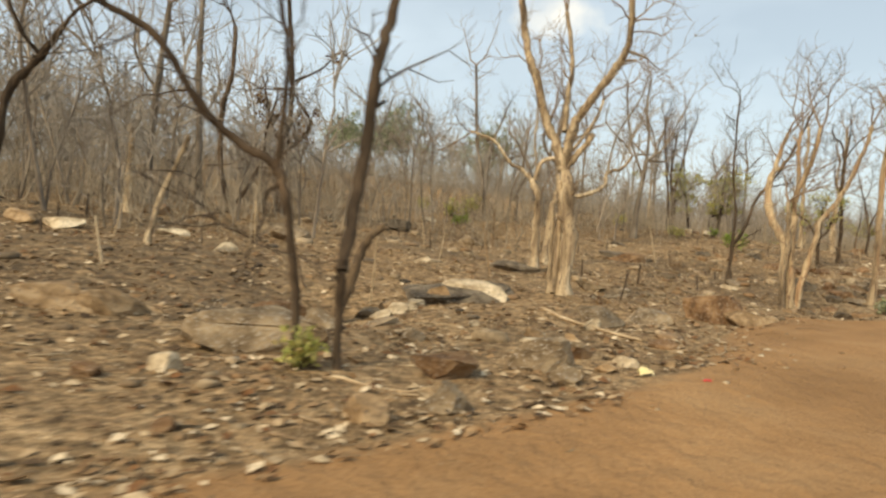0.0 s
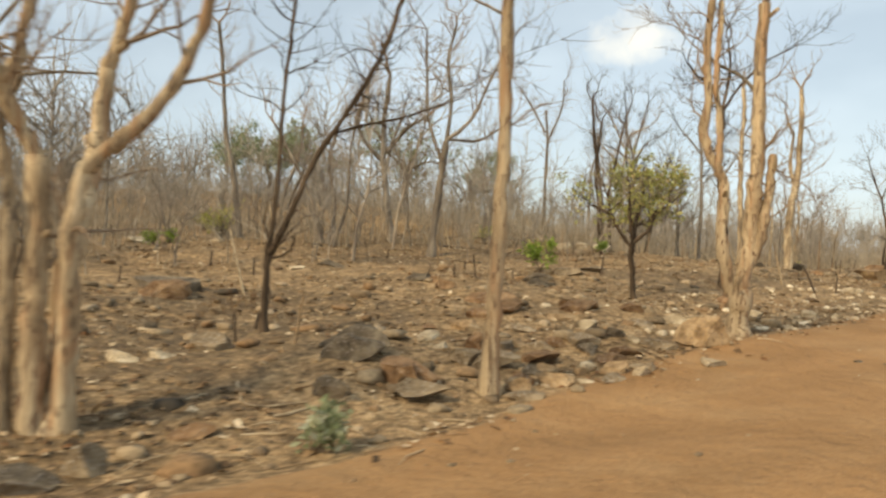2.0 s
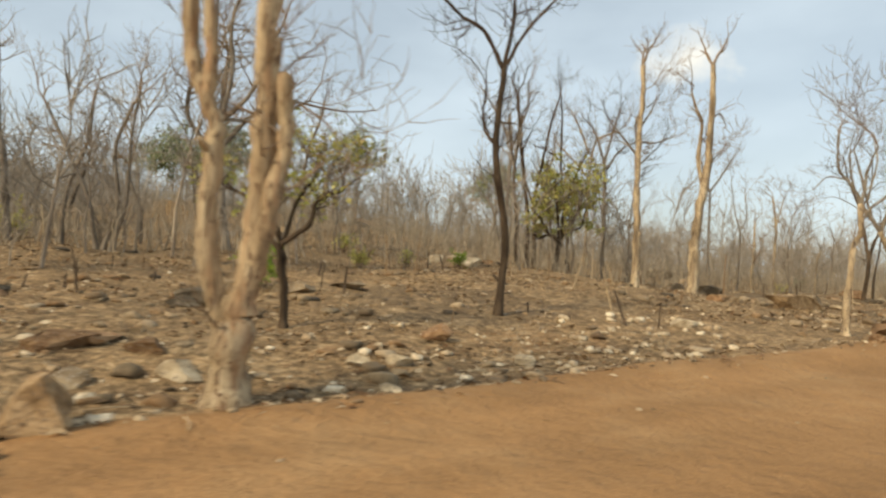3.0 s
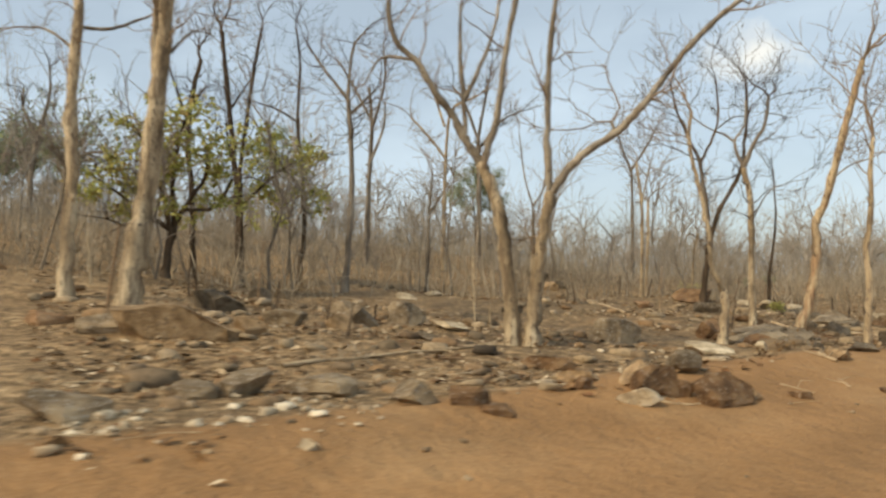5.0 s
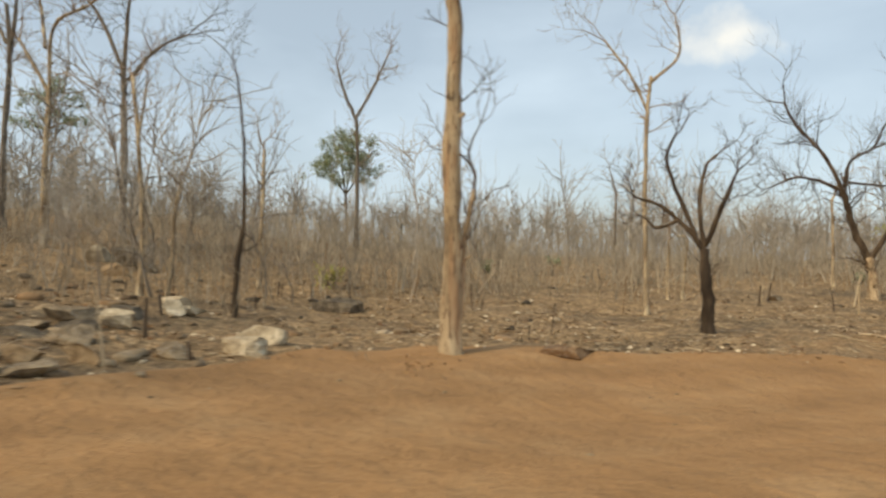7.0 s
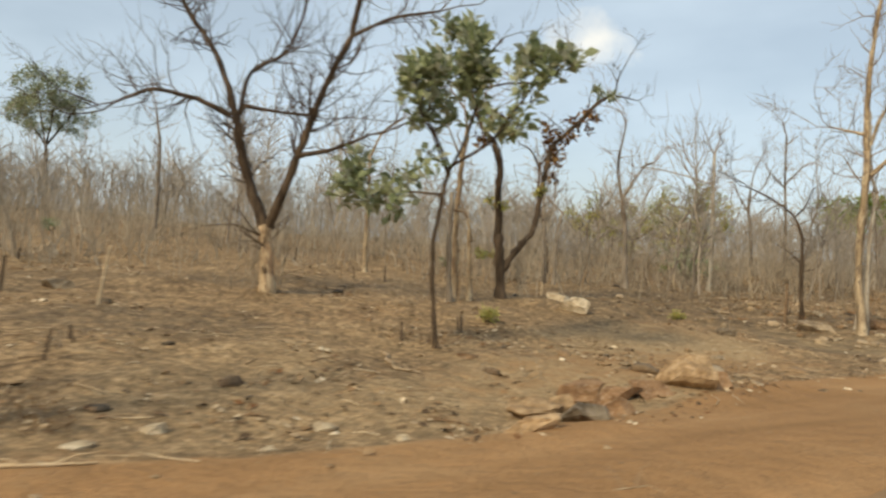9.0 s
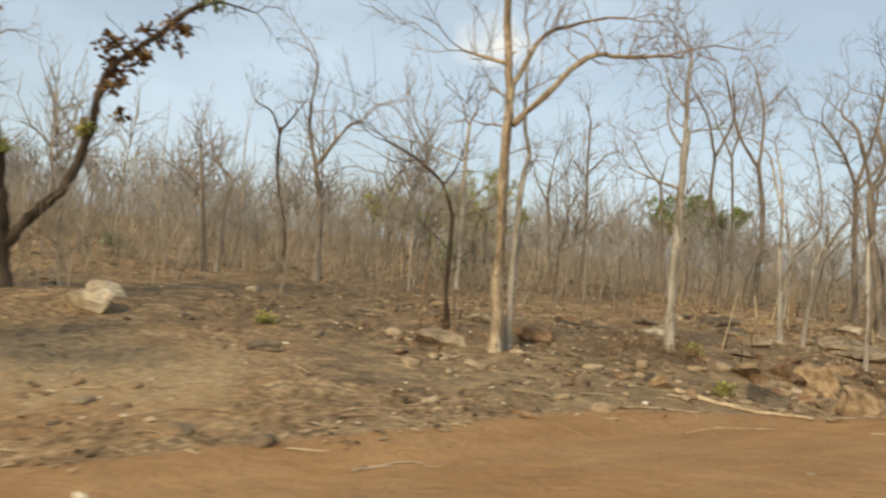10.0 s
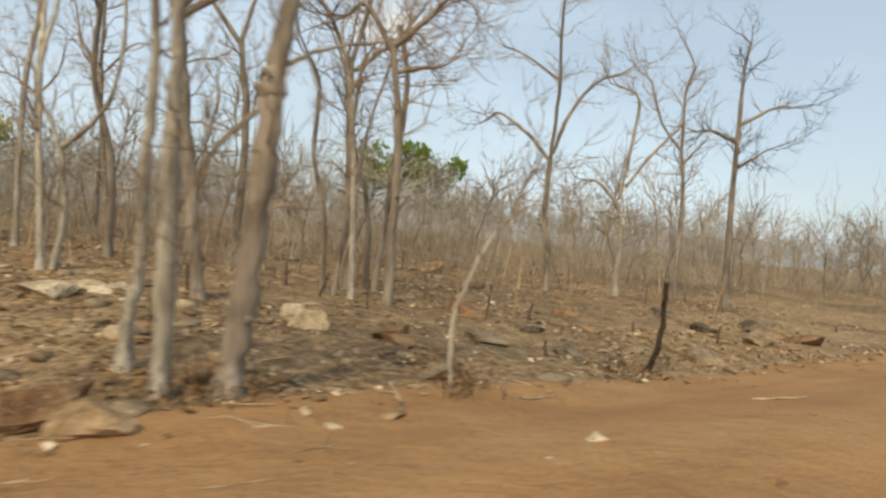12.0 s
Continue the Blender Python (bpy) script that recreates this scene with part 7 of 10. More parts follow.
tree(104.34, 100.66, -15, (
      (0.120, 0.094, ((0.11, 0.00), (0.01, 1.77), (-0.15, 2.82), (-0.14, 4.97))),
      (0.077, 0.043, ((-0.13, 4.86), (-0.97, 5.86), (-2.12, 6.72), (-2.52, 6.47))),
      (0.077, 0.043, ((-0.14, 4.97), (-0.14, 7.32), (-0.35, 9.64), (-0.36, 10.92))),
      (0.077, 0.043, ((-0.09, 5.19), (0.45, 6.73), (1.40, 8.10), (2.42, 8.61))),
      (0.051, 0.026, ((-0.18, 7.74), (-1.44, 8.70), (-2.34, 9.15))),), "grey", "pale", "grey-topped pale tree with wide bare crown", twig=1.8, spread_=1.2, seed=114)
tree(107.76, 101.25, -15, (
      (0.100, 0.073, ((0.01, 0.00), (0.03, 2.75), (-0.35, 3.85))),
      (0.073, 0.036, ((-0.29, 3.75), (-1.04, 4.47), (-1.51, 4.55))),
      (0.073, 0.036, ((-0.19, 3.87), (-0.04, 5.93), (0.01, 7.74), (-0.93, 8.11))),
      (0.063, 0.036, ((-0.01, 4.34), (0.88, 5.78), (1.70, 6.76))),), "ash", "pale", "pale-footed crooked tree among dry scrub", twig=1.6, spread_=1.2, seed=115)
tree(112.03, 100.07, -15, (
      (0.136, 0.091, ((0.00, 0.00), (-0.03, 4.37), (-0.09, 7.31))),
      (0.091, 0.045, ((-0.08, 7.20), (-0.02, 9.36), (0.30, 10.74))),
      (0.079, 0.034, ((-0.07, 6.64), (-1.15, 6.99), (-1.83, 6.93))),
      (0.079, 0.034, ((-0.09, 7.31), (1.24, 8.11), (1.91, 8.17))),
      (0.068, 0.034, ((-0.10, 5.50), (1.39, 6.54))),), "grey", "dark", "grey bare tree with round twiggy crown", twig=2.4, spread_=1.3, seed=116)
tree(111.37, 102.33, -15, (
      (0.098, 0.069, ((-0.10, 0.00), (-0.11, 4.30), (-0.39, 6.48))),
      (0.069, 0.039, ((-0.38, 6.36), (-1.33, 7.37), (-1.95, 8.78))),
      (0.069, 0.039, ((-0.36, 6.48), (-0.38, 8.92), (-0.11, 9.92))),
      (0.058, 0.030, ((-0.30, 5.75), (0.68, 6.82))),), "grey", "pale", "grey bare tree with twiggy crown", twig=2.4, spread_=1.3, seed=117)
tree(104.02, 128.97, -11, (
      (0.203, 0.181, ((0.00, 0.00), (-0.07, 1.81), (-0.08, 3.39))),
      (0.135, 0.068, ((-0.10, 3.16), (-1.07, 4.42), (-2.04, 5.23))),
      (0.135, 0.068, ((-0.08, 3.39), (1.19, 4.42), (2.26, 5.20), (3.60, 5.42))),
      (0.135, 0.068, ((-0.06, 3.25), (0.01, 4.98), (-0.01, 6.24))),
      (0.113, 0.068, ((1.19, 4.42), (1.32, 5.56), (1.49, 6.12))),), "pale", "pale", "small umbrella-shaped tree with dense green crown", twig=3, spread_=1.0, leaves=("shoot", 0.36, 4), tufts=((-1.91, 5.33, 1.22, "yellow"), (-0.97, 5.87, 1.26, "green"), (-0.01, 6.24, 1.35, "green"), (1.18, 6.09, 1.26, "green"), (0.53, 5.26, 0.90, "green"), (3.60, 5.47, 0.90, "green"), (2.45, 5.54, 0.72, "shoot"), (-2.45, 4.83, 0.63, "shoot"),), seed=118)
tree(-7.60, 67.70, 16, (
      (0.240, 0.160, ((0.0, 0.00), (0.1, 1.2), (-0.1, 2.6))),
      (0.120, 0.048, ((-0.10, 2.6), (-1.4, 3.3), (-2.7, 4.0))),
      (0.120, 0.048, ((-0.10, 2.6), (-0.4, 3.7), (-0.8, 4.8))),
      (0.120, 0.048, ((-0.10, 2.6), (0.6, 3.7), (1.1, 4.9))),
      (0.120, 0.048, ((-0.10, 2.6), (1.4, 3.4), (2.9, 4.3))),), "dark", "dark", "distant broad tree with thin dusty green crown", twig=1.2, spread_=1.6, tufts=((-2.9, 4.2, 1.5, "green"), (-1.2, 4.9, 1.8, "green"), (1.0, 5.1, 1.8, "green"), (2.9, 4.5, 1.6, "green"), (0.0, 4.0, 1.8, "green"), (-3.7, 3.5, 1.2, "green"), (3.9, 3.7, 1.3, "green"), (1.6, 3.6, 1.4, "green"), (-1.6, 3.5, 1.3, "green"),), seed=121)

# ---- rocks, clods, stump and log pieces built as rocks: place, width, depth, height, turn ----
rock(-2.88, 5.19, 0.27, 0.20, 0.14, -0, "brown", 0, "small angular dark brown rock half sunk in leaf litter")
rock(-1.76, 4.06, 0.16, 0.12, 0.11, -0, "brown", 1, "small angular dark brown rock half sunk in leaf litter")
rock(-4.49, 7.54, 0.83, 0.63, 0.27, -0, "tan", 2, "large flat tan rock slab lying on leaf litter")
rock(-2.36, 5.45, 0.29, 0.22, 0.26, -0, "white", 3, "small angular whitish rock half sunk in leaf litter")
rock(-3.99, 7.80, 0.67, 0.50, 0.28, -0, "tan", 4, "angular tan rock half sunk in leaf litter")
rock(-10.34, 16.02, 0.83, 0.62, 0.28, -0, "tan", 5, "large flat tan rock slab lying on leaf litter")
rock(-0.50, 4.63, 0.35, 0.26, 0.24, -0, "tan", 6, "angular tan rock half sunk in leaf litter")
rock(-9.29, 15.74, 1.08, 0.81, 0.27, -0, "white", 7, "large flat whitish rock slab lying on leaf litter")
rock(-2.02, 7.18, 1.42, 1.07, 0.44, -0, "grey", 8, "large flat grey rock slab lying on leaf litter")
rock(0.12, 5.08, 0.42, 0.32, 0.24, -0, "grey", 9, "angular grey rock half sunk in leaf litter")
rock(-2.11, 8.51, 0.62, 0.47, 0.37, -0, "brown", 10, "angular dark brown rock half sunk in leaf litter")
rock(0.10, 6.21, 0.62, 0.46, 0.24, -0, "brown", 11, "angular dark brown rock half sunk in leaf litter")
rock(-1.52, 8.58, 0.45, 0.34, 0.28, -0, "grey", 12, "angular grey rock half sunk in leaf litter")
rock(1.31, 6.26, 0.32, 0.24, 0.20, 4, "grey", 13, "angular grey rock half sunk in leaf litter")
rock(1.17, 6.82, 0.66, 0.42, 0.39, 4, "grey", 14, "large angular grey rock half sunk in leaf litter")
rock(-6.73, 16.33, 0.84, 0.63, 0.20, -0, "white", 15, "large flat whitish rock slab lying on leaf litter")
rock(1.48, 7.09, 0.23, 0.17, 0.14, 4, "red", 16, "small angular reddish brown rock half sunk in leaf litter")
rock(-4.86, 14.61, 0.51, 0.38, 0.23, -0, "white", 17, "angular whitish rock half sunk in leaf litter")
rock(1.91, 6.90, 0.23, 0.17, 0.12, 4, "tan", 18, "small angular tan rock half sunk in leaf litter")
scrap(2.27, 6.69, 0.15, 0.13, "paper")
rock(-0.88, 10.36, 0.33, 0.25, 0.15, 4, "white", 20, "angular whitish rock half sunk in leaf litter")
rock(1.71, 7.53, 0.34, 0.25, 0.17, 4, "brown", 21, "angular dark brown rock half sunk in leaf litter")
scrap(2.82, 6.43, 0.09, 0.03, "redplastic")
rock(2.21, 7.22, 0.25, 0.19, 0.13, 4, "white", 23, "small angular whitish rock half sunk in leaf litter")
rock(1.26, 8.37, 0.29, 0.21, 0.07, 4, "white", 24, "small flat whitish rock slab lying on leaf litter")
rock(0.55, 9.26, 0.16, 0.12, 0.10, 4, "white", 25, "small angular whitish rock half sunk in leaf litter")
rock(-0.66, 10.65, 0.38, 0.28, 0.19, 4, "white", 26, "angular whitish rock half sunk in leaf litter")
rock(1.76, 7.94, 0.27, 0.20, 0.13, 4, "grey", 27, "small angular grey rock half sunk in leaf litter")
rock(1.37, 8.68, 0.25, 0.19, 0.17, 4, "tan", 28, "small angular tan rock half sunk in leaf litter")
rock(-0.45, 10.96, 0.29, 0.21, 0.10, 4, "white", 29, "small angular whitish rock half sunk in leaf litter")
rock(1.82, 8.55, 0.20, 0.15, 0.13, 4, "tan", 30, "small angular tan rock half sunk in leaf litter")
rock(-10.03, 22.84, 0.89, 0.67, 0.39, 4, "red", 31, "large angular reddish brown rock half sunk in leaf litter")
rock(3.10, 8.59, 0.36, 0.27, 0.14, 4, "brown", 32, "angular dark brown rock half sunk in leaf litter")
rock(0.44, 12.25, 2.06, 1.54, 0.23, 4, "black", 33, "large flat dark grey rock slab lying on leaf litter")
rock(2.74, 10.06, 0.72, 0.54, 0.35, 4, "grey", 34, "angular grey rock half sunk in leaf litter")
rock(-4.52, 19.37, 1.04, 0.78, 0.52, 4, "grey", 35, "large angular grey rock half sunk in leaf litter")
rock(-5.39, 21.23, 1.72, 1.29, 0.43, -0, "grey", 36, "large flat grey rock slab lying on leaf litter")
rock(-0.37, 15.55, 0.31, 0.23, 0.14, 4, "white", 37, "angular whitish rock half sunk in leaf litter")
rock(3.76, 11.15, 0.88, 0.66, 0.27, 6, "grey", 38, "large flat grey rock slab lying on leaf litter")
rock(-0.06, 16.26, 0.32, 0.24, 0.11, 6, "white", 39, "angular whitish rock half sunk in leaf litter")
rock(5.71, 11.53, 0.75, 0.57, 0.30, 6, "tan", 40, "angular tan rock half sunk in leaf litter")
rock(5.37, 12.16, 0.97, 0.72, 0.55, 6, "brown", 41, "large angular dark brown rock half sunk in leaf litter")
rock(2.02, 17.25, 1.08, 0.81, 0.29, 6, "black", 42, "large flat charred black rock slab lying on leaf litter")
rock(3.81, 15.90, 0.69, 0.51, 0.21, 6, "grey", 43, "flat grey rock slab lying on leaf litter")
rock(-1.83, 27.77, 1.02, 0.77, 0.48, 7, "black", 44, "large angular charred black rock half sunk in leaf litter")
rock(1.26, 25.83, 1.04, 0.78, 0.38, 6, "grey", 45, "large angular grey rock half sunk in leaf litter")
rock(11.05, 17.21, 0.48, 0.36, 0.21, 7, "black", 46, "angular charred black rock half sunk in leaf litter")
rock(-3.14, 33.77, 0.90, 0.67, 0.27, 7, "grey", 47, "large flat grey rock slab lying on leaf litter")
rock(11.31, 17.70, 0.40, 0.30, 0.28, 7, "grey", 48, "angular grey rock half sunk in leaf litter")
rock(13.39, 16.19, 0.53, 0.39, 0.14, 7, "tan", 49, "flat tan rock slab lying on leaf litter")
rock(9.51, 20.83, 0.45, 0.33, 0.15, 6, "white", 50, "flat whitish rock slab lying on leaf litter")
rock(11.61, 18.80, 0.42, 0.31, 0.12, 7, "red", 51, "flat reddish brown rock slab lying on leaf litter")
rock(9.94, 21.14, 0.34, 0.26, 0.12, 7, "white", 52, "angular whitish rock half sunk in leaf litter")
rock(10.19, 22.06, 0.52, 0.39, 0.25, 7, "grey", 53, "angular grey rock half sunk in leaf litter")
rock(7.46, 25.36, 1.17, 0.87, 0.36, 7, "brown", 54, "large flat dark brown rock slab lying on leaf litter")
rock(7.17, 25.90, 1.26, 0.94, 0.33, 6, "black", 55, "large flat charred black rock slab lying on leaf litter")
rock(12.60, 20.31, 0.44, 0.33, 0.27, 7, "black", 56, "angular charred black rock half sunk in leaf litter")
rock(12.84, 21.11, 0.40, 0.30, 0.13, 7, "tan", 57, "flat tan rock slab lying on leaf litter")
rock(12.45, 21.82, 0.81, 0.61, 0.35, 7, "black", 58, "large angular charred black rock half sunk in leaf litter")
rock(13.59, 20.70, 0.69, 0.51, 0.21, 7, "grey", 59, "flat grey rock slab lying on leaf litter")
rock(13.28, 21.13, 0.72, 0.54, 0.37, 7, "brown", 60, "angular dark brown rock half sunk in leaf litter")
rock(12.41, 22.27, 0.97, 0.73, 0.37, 6, "black", 61, "large angular charred black rock half sunk in leaf litter")
rock(13.36, 21.20, 0.72, 0.54, 0.29, 7, "red", 62, "angular reddish brown rock half sunk in leaf litter")
rock(-0.70, 37.40, 0.91, 0.68, 0.23, 7, "white", 67, "large flat whitish rock slab lying on leaf litter")
rock(8.28, 30.95, 0.51, 0.38, 0.14, 9, "white", 76, "flat whitish rock slab lying on leaf litter")
rock(19.30, 21.00, 0.11, 0.08, 0.05, 9, "brown", 78, "small angular dark brown rock half sunk in orange dirt")
rock(14.19, 26.70, 0.95, 0.71, 0.23, 9, "brown", 81, "large flat dark brown rock slab lying on leaf litter")
rock(8.95, 32.36, 0.87, 0.65, 0.17, 7, "black", 83, "large flat charred black rock slab lying on leaf litter")
rock(12.08, 29.44, 0.73, 0.55, 0.17, 7, "black", 84, "flat charred black rock slab lying on leaf litter")
rock(12.65, 29.24, 0.50, 0.38, 0.17, 9, "brown", 86, "flat dark brown rock slab lying on leaf litter")
rock(17.96, 24.37, 0.79, 0.59, 0.56, 9, "tan", 87, "angular tan rock half sunk in leaf litter")
rock(19.76, 22.85, 0.13, 0.09, 0.05, 9, "black", 88, "small angular charred black rock half sunk in orange dirt")
rock(20.92, 22.38, 0.17, 0.13, 0.04, 9, "brown", 89, "small flat dark brown rock slab lying on orange dirt")
rock(16.09, 27.24, 0.78, 0.58, 0.23, 9, "red", 90, "flat reddish brown rock slab lying on leaf litter")
rock(20.89, 23.22, 0.21, 0.16, 0.04, 9, "brown", 91, "small flat dark brown rock slab lying on orange dirt")
rock(18.00, 26.47, 0.62, 0.47, 0.23, 9, "white", 92, "angular whitish rock half sunk in leaf litter")
rock(18.53, 26.75, 0.40, 0.30, 0.20, 9, "white", 93, "angular whitish rock half sunk in leaf litter")
rock(15.30, 30.83, 0.70, 0.53, 0.23, 9, "black", 94, "flat charred black rock slab lying on leaf litter")
rock(20.45, 27.08, 0.28, 0.21, 0.13, 9, "white", 95, "small angular whitish rock half sunk in leaf litter")
rock(19.72, 28.03, 0.32, 0.24, 0.16, 9, "white", 96, "angular whitish rock half sunk in leaf litter")
rock(20.20, 28.41, 0.37, 0.28, 0.19, 9, "white", 97, "angular whitish rock half sunk in leaf litter")
rock(16.30, 33.59, 0.88, 0.66, 0.24, 7, "grey", 98, "large flat grey rock slab lying on leaf litter")
rock(20.28, 30.64, 0.54, 0.40, 0.29, 9, "red", 99, "angular reddish brown rock half sunk in leaf litter")
rock(21.89, 29.68, 0.29, 0.22, 0.23, 9, "white", 100, "small angular whitish rock half sunk in leaf litter")
rock(17.07, 35.04, 0.94, 0.71, 0.23, 7, "black", 101, "large flat charred black rock slab lying on leaf litter")
rock(24.98, 34.07, 0.50, 0.37, 0.20, 9, "white", 102, "angular whitish rock half sunk in leaf litter")
rock(28.78, 34.16, 0.26, 0.20, 0.18, 16, "brown", 103, "small angular dark brown rock half sunk in leaf litter")
rock(16.95, 46.54, 0.68, 0.51, 0.34, 16, "white", 110, "angular whitish rock half sunk in leaf litter")
rock(17.86, 46.35, 0.54, 0.40, 0.30, 16, "white", 113, "angular whitish rock half sunk in leaf litter")
rock(19.03, 47.85, 0.71, 0.53, 0.28, 16, "brown", 115, "angular dark brown rock half sunk in leaf litter")
rock(27.37, 42.06, 0.65, 0.49, 0.22, 16, "red", 117, "flat reddish brown rock slab lying on leaf litter")
rock(28.72, 41.84, 0.68, 0.51, 0.27, 16, "grey", 119, "angular grey rock half sunk in leaf litter")
rock(29.67, 42.21, 1.65, 1.24, 0.49, 9, "tan", 122, "large flat tan rock slab lying on leaf litter")
rock(27.93, 45.42, 0.99, 0.75, 0.46, 16, "black", 124, "large angular charred black rock half sunk in leaf litter")
rock(30.17, 44.10, 0.62, 0.47, 0.33, 16, "grey", 126, "angular grey rock half sunk in leaf litter")
rock(31.10, 44.30, 0.45, 0.34, 0.45, 16, "tan", 128, "angular tan rock half sunk in leaf litter")
rock(27.15, 48.23, 0.63, 0.47, 0.45, 17, "black", 134, "angular charred black rock half sunk in leaf litter")
rock(32.62, 44.32, 0.40, 0.30, 0.13, 17, "grey", 136, "flat grey rock slab lying on leaf litter")
rock(30.31, 46.24, 0.61, 0.46, 0.39, 17, "grey", 139, "angular grey rock half sunk in leaf litter")
rock(32.56, 45.96, 0.65, 0.48, 0.18, 16, "white", 146, "flat whitish rock slab lying on leaf litter")
rock(26.26, 50.85, 0.55, 0.41, 0.30, 17, "grey", 147, "angular grey rock half sunk in leaf litter")
rock(32.58, 48.21, 0.73, 0.54, 0.22, 17, "black", 151, "flat charred black rock slab lying on leaf litter")
rock(28.93, 53.70, 0.61, 0.46, 0.21, 17, "white", 155, "angular whitish rock half sunk in leaf litter")
rock(32.78, 51.04, 0.49, 0.37, 0.49, 17, "black", 156, "angular charred black rock half sunk in leaf litter")
rock(29.15, 55.72, 0.58, 0.43, 0.20, 17, "white", 158, "angular whitish rock half sunk in leaf litter")
rock(38.58, 52.67, 0.72, 0.54, 0.22, 17, "brown", 173, "flat dark brown rock slab lying on leaf litter")
rock(36.16, 56.07, 0.71, 0.53, 0.20, 16, "red", 176, "flat reddish brown rock slab lying on leaf litter")
rock(37.70, 57.56, 1.21, 0.91, 0.43, 16, "brown", 186, "large angular dark brown rock half sunk in leaf litter")
rock(41.33, 54.59, 0.91, 0.68, 0.19, 16, "grey", 188, "large flat grey rock slab lying on leaf litter")
rock(40.96, 56.16, 0.57, 0.42, 0.19, 16, "black", 189, "flat charred black rock slab lying on leaf litter")
rock(42.63, 55.47, 0.66, 0.50, 0.23, 16, "brown", 192, "angular dark brown rock half sunk in leaf litter")
rock(42.41, 55.73, 0.52, 0.39, 0.16, 16, "grey", 193, "flat grey rock slab lying on leaf litter")
rock(40.25, 58.62, 0.47, 0.35, 0.16, 16, "grey", 194, "angular grey rock half sunk in leaf litter")
rock(40.95, 57.90, 0.82, 0.62, 0.19, 16, "black", 195, "large flat charred black rock slab lying on leaf litter")
rock(43.07, 55.97, 0.61, 0.46, 0.21, 16, "grey", 197, "angular grey rock half sunk in leaf litter")
rock(40.84, 58.89, 0.70, 0.53, 0.19, 16, "black", 198, "flat charred black rock slab lying on leaf litter")
rock(41.87, 57.76, 0.76, 0.57, 0.25, 16, "grey", 199, "flat grey rock slab lying on leaf litter")
rock(31.14, 70.80, 0.96, 0.72, 0.53, 16, "tan", 201, "large angular tan rock half sunk in leaf litter")
rock(43.58, 57.90, 0.51, 0.39, 0.25, 16, "grey", 202, "angular grey rock half sunk in leaf litter")
rock(40.73, 61.62, 0.62, 0.46, 0.34, 16, "white", 203, "angular whitish rock half sunk in leaf litter")
rock(31.59, 72.15, 0.85, 0.64, 0.45, 16, "black", 204, "large angular charred black rock half sunk in leaf litter")
rock(40.87, 61.96, 0.73, 0.54, 0.26, 16, "white", 205, "angular whitish rock half sunk in leaf litter")
rock(44.14, 59.00, 0.73, 0.55, 0.31, 16, "white", 206, "angular whitish rock half sunk in leaf litter")
rock(49.02, 62.15, 1.07, 0.80, 0.20, 16, "brown", 207, "large flat dark brown rock slab lying on leaf litter")
rock(60.42, 64.44, 0.12, 0.09, 0.06, 6, "white", 208, "small angular whitish rock half sunk in orange dirt")
rock(60.28, 66.58, 0.37, 0.28, 0.20, 6, "brown", 209, "angular dark brown rock half sunk in leaf litter")
rock(62.00, 65.53, 0.12, 0.09, 0.05, 6, "brown", 210, "small angular dark brown rock half sunk in orange dirt")
rock(62.29, 69.09, 0.28, 0.21, 0.07, 2, "white", 211, "small flat whitish rock slab lying on leaf litter")
rock(62.72, 69.73, 0.25, 0.19, 0.12, 2, "white", 212, "small angular whitish rock half sunk in leaf litter")
rock(56.23, 78.07, 0.65, 0.49, 0.26, 2, "grey", 213, "angular grey rock half sunk in leaf litter")
rock(63.96, 69.53, 0.16, 0.12, 0.08, 2, "white", 214, "small angular whitish rock half sunk in leaf litter")
rock(64.33, 70.38, 0.25, 0.19, 0.09, 2, "white", 215, "small angular whitish rock half sunk in leaf litter")
rock(65.22, 70.17, 0.16, 0.12, 0.08, 2, "white", 216, "small angular whitish rock half sunk in leaf litter")
rock(65.23, 70.19, 0.13, 0.10, 0.08, 2, "white", 217, "small angular whitish rock half sunk in orange dirt")
rock(66.62, 70.46, 0.61, 0.45, 0.17, 2, "tan", 218, "flat tan rock slab lying on leaf litter")
rock(66.79, 71.60, 0.68, 0.51, 0.26, 6, "tan", 219, "angular tan rock half sunk in leaf litter")
rock(66.85, 71.92, 0.61, 0.46, 0.19, 2, "tan", 220, "flat tan rock slab lying on leaf litter")
rock(67.33, 71.12, 0.56, 0.42, 0.25, 2, "black", 221, "angular charred black rock half sunk in leaf litter")
rock(67.19, 72.15, 0.35, 0.26, 0.42, -2, "tan", 222, "angular tan rock half sunk in leaf litter")
rock(65.86, 74.94, 0.42, 0.31, 0.08, -2, "brown", 223, "flat dark brown rock slab lying on leaf litter")
rock(67.50, 72.53, 0.60, 0.45, 0.42, -2, "red", 224, "angular reddish brown rock half sunk in leaf litter")
rock(67.90, 71.91, 0.51, 0.38, 0.32, 2, "red", 225, "angular reddish brown rock half sunk in leaf litter")
rock(68.19, 73.04, 0.68, 0.51, 0.24, -2, "red", 226, "angular reddish brown rock half sunk in leaf litter")
rock(68.73, 73.30, 0.66, 0.49, 0.24, -2, "red", 227, "angular reddish brown rock half sunk in leaf litter")
rock(69.49, 74.09, 0.83, 0.62, 0.67, -2, "tan", 228, "large angular tan rock half sunk in leaf litter")
rock(65.36, 81.58, 0.38, 0.29, 0.15, -2, "white", 229, "angular whitish rock half sunk in leaf litter")
rock(70.07, 74.20, 0.49, 0.36, 0.29, -2, "red", 230, "angular reddish brown rock half sunk in leaf litter")
rock(71.81, 74.26, 0.13, 0.10, 0.05, -2, "black", 231, "small angular charred black rock half sunk in orange dirt")
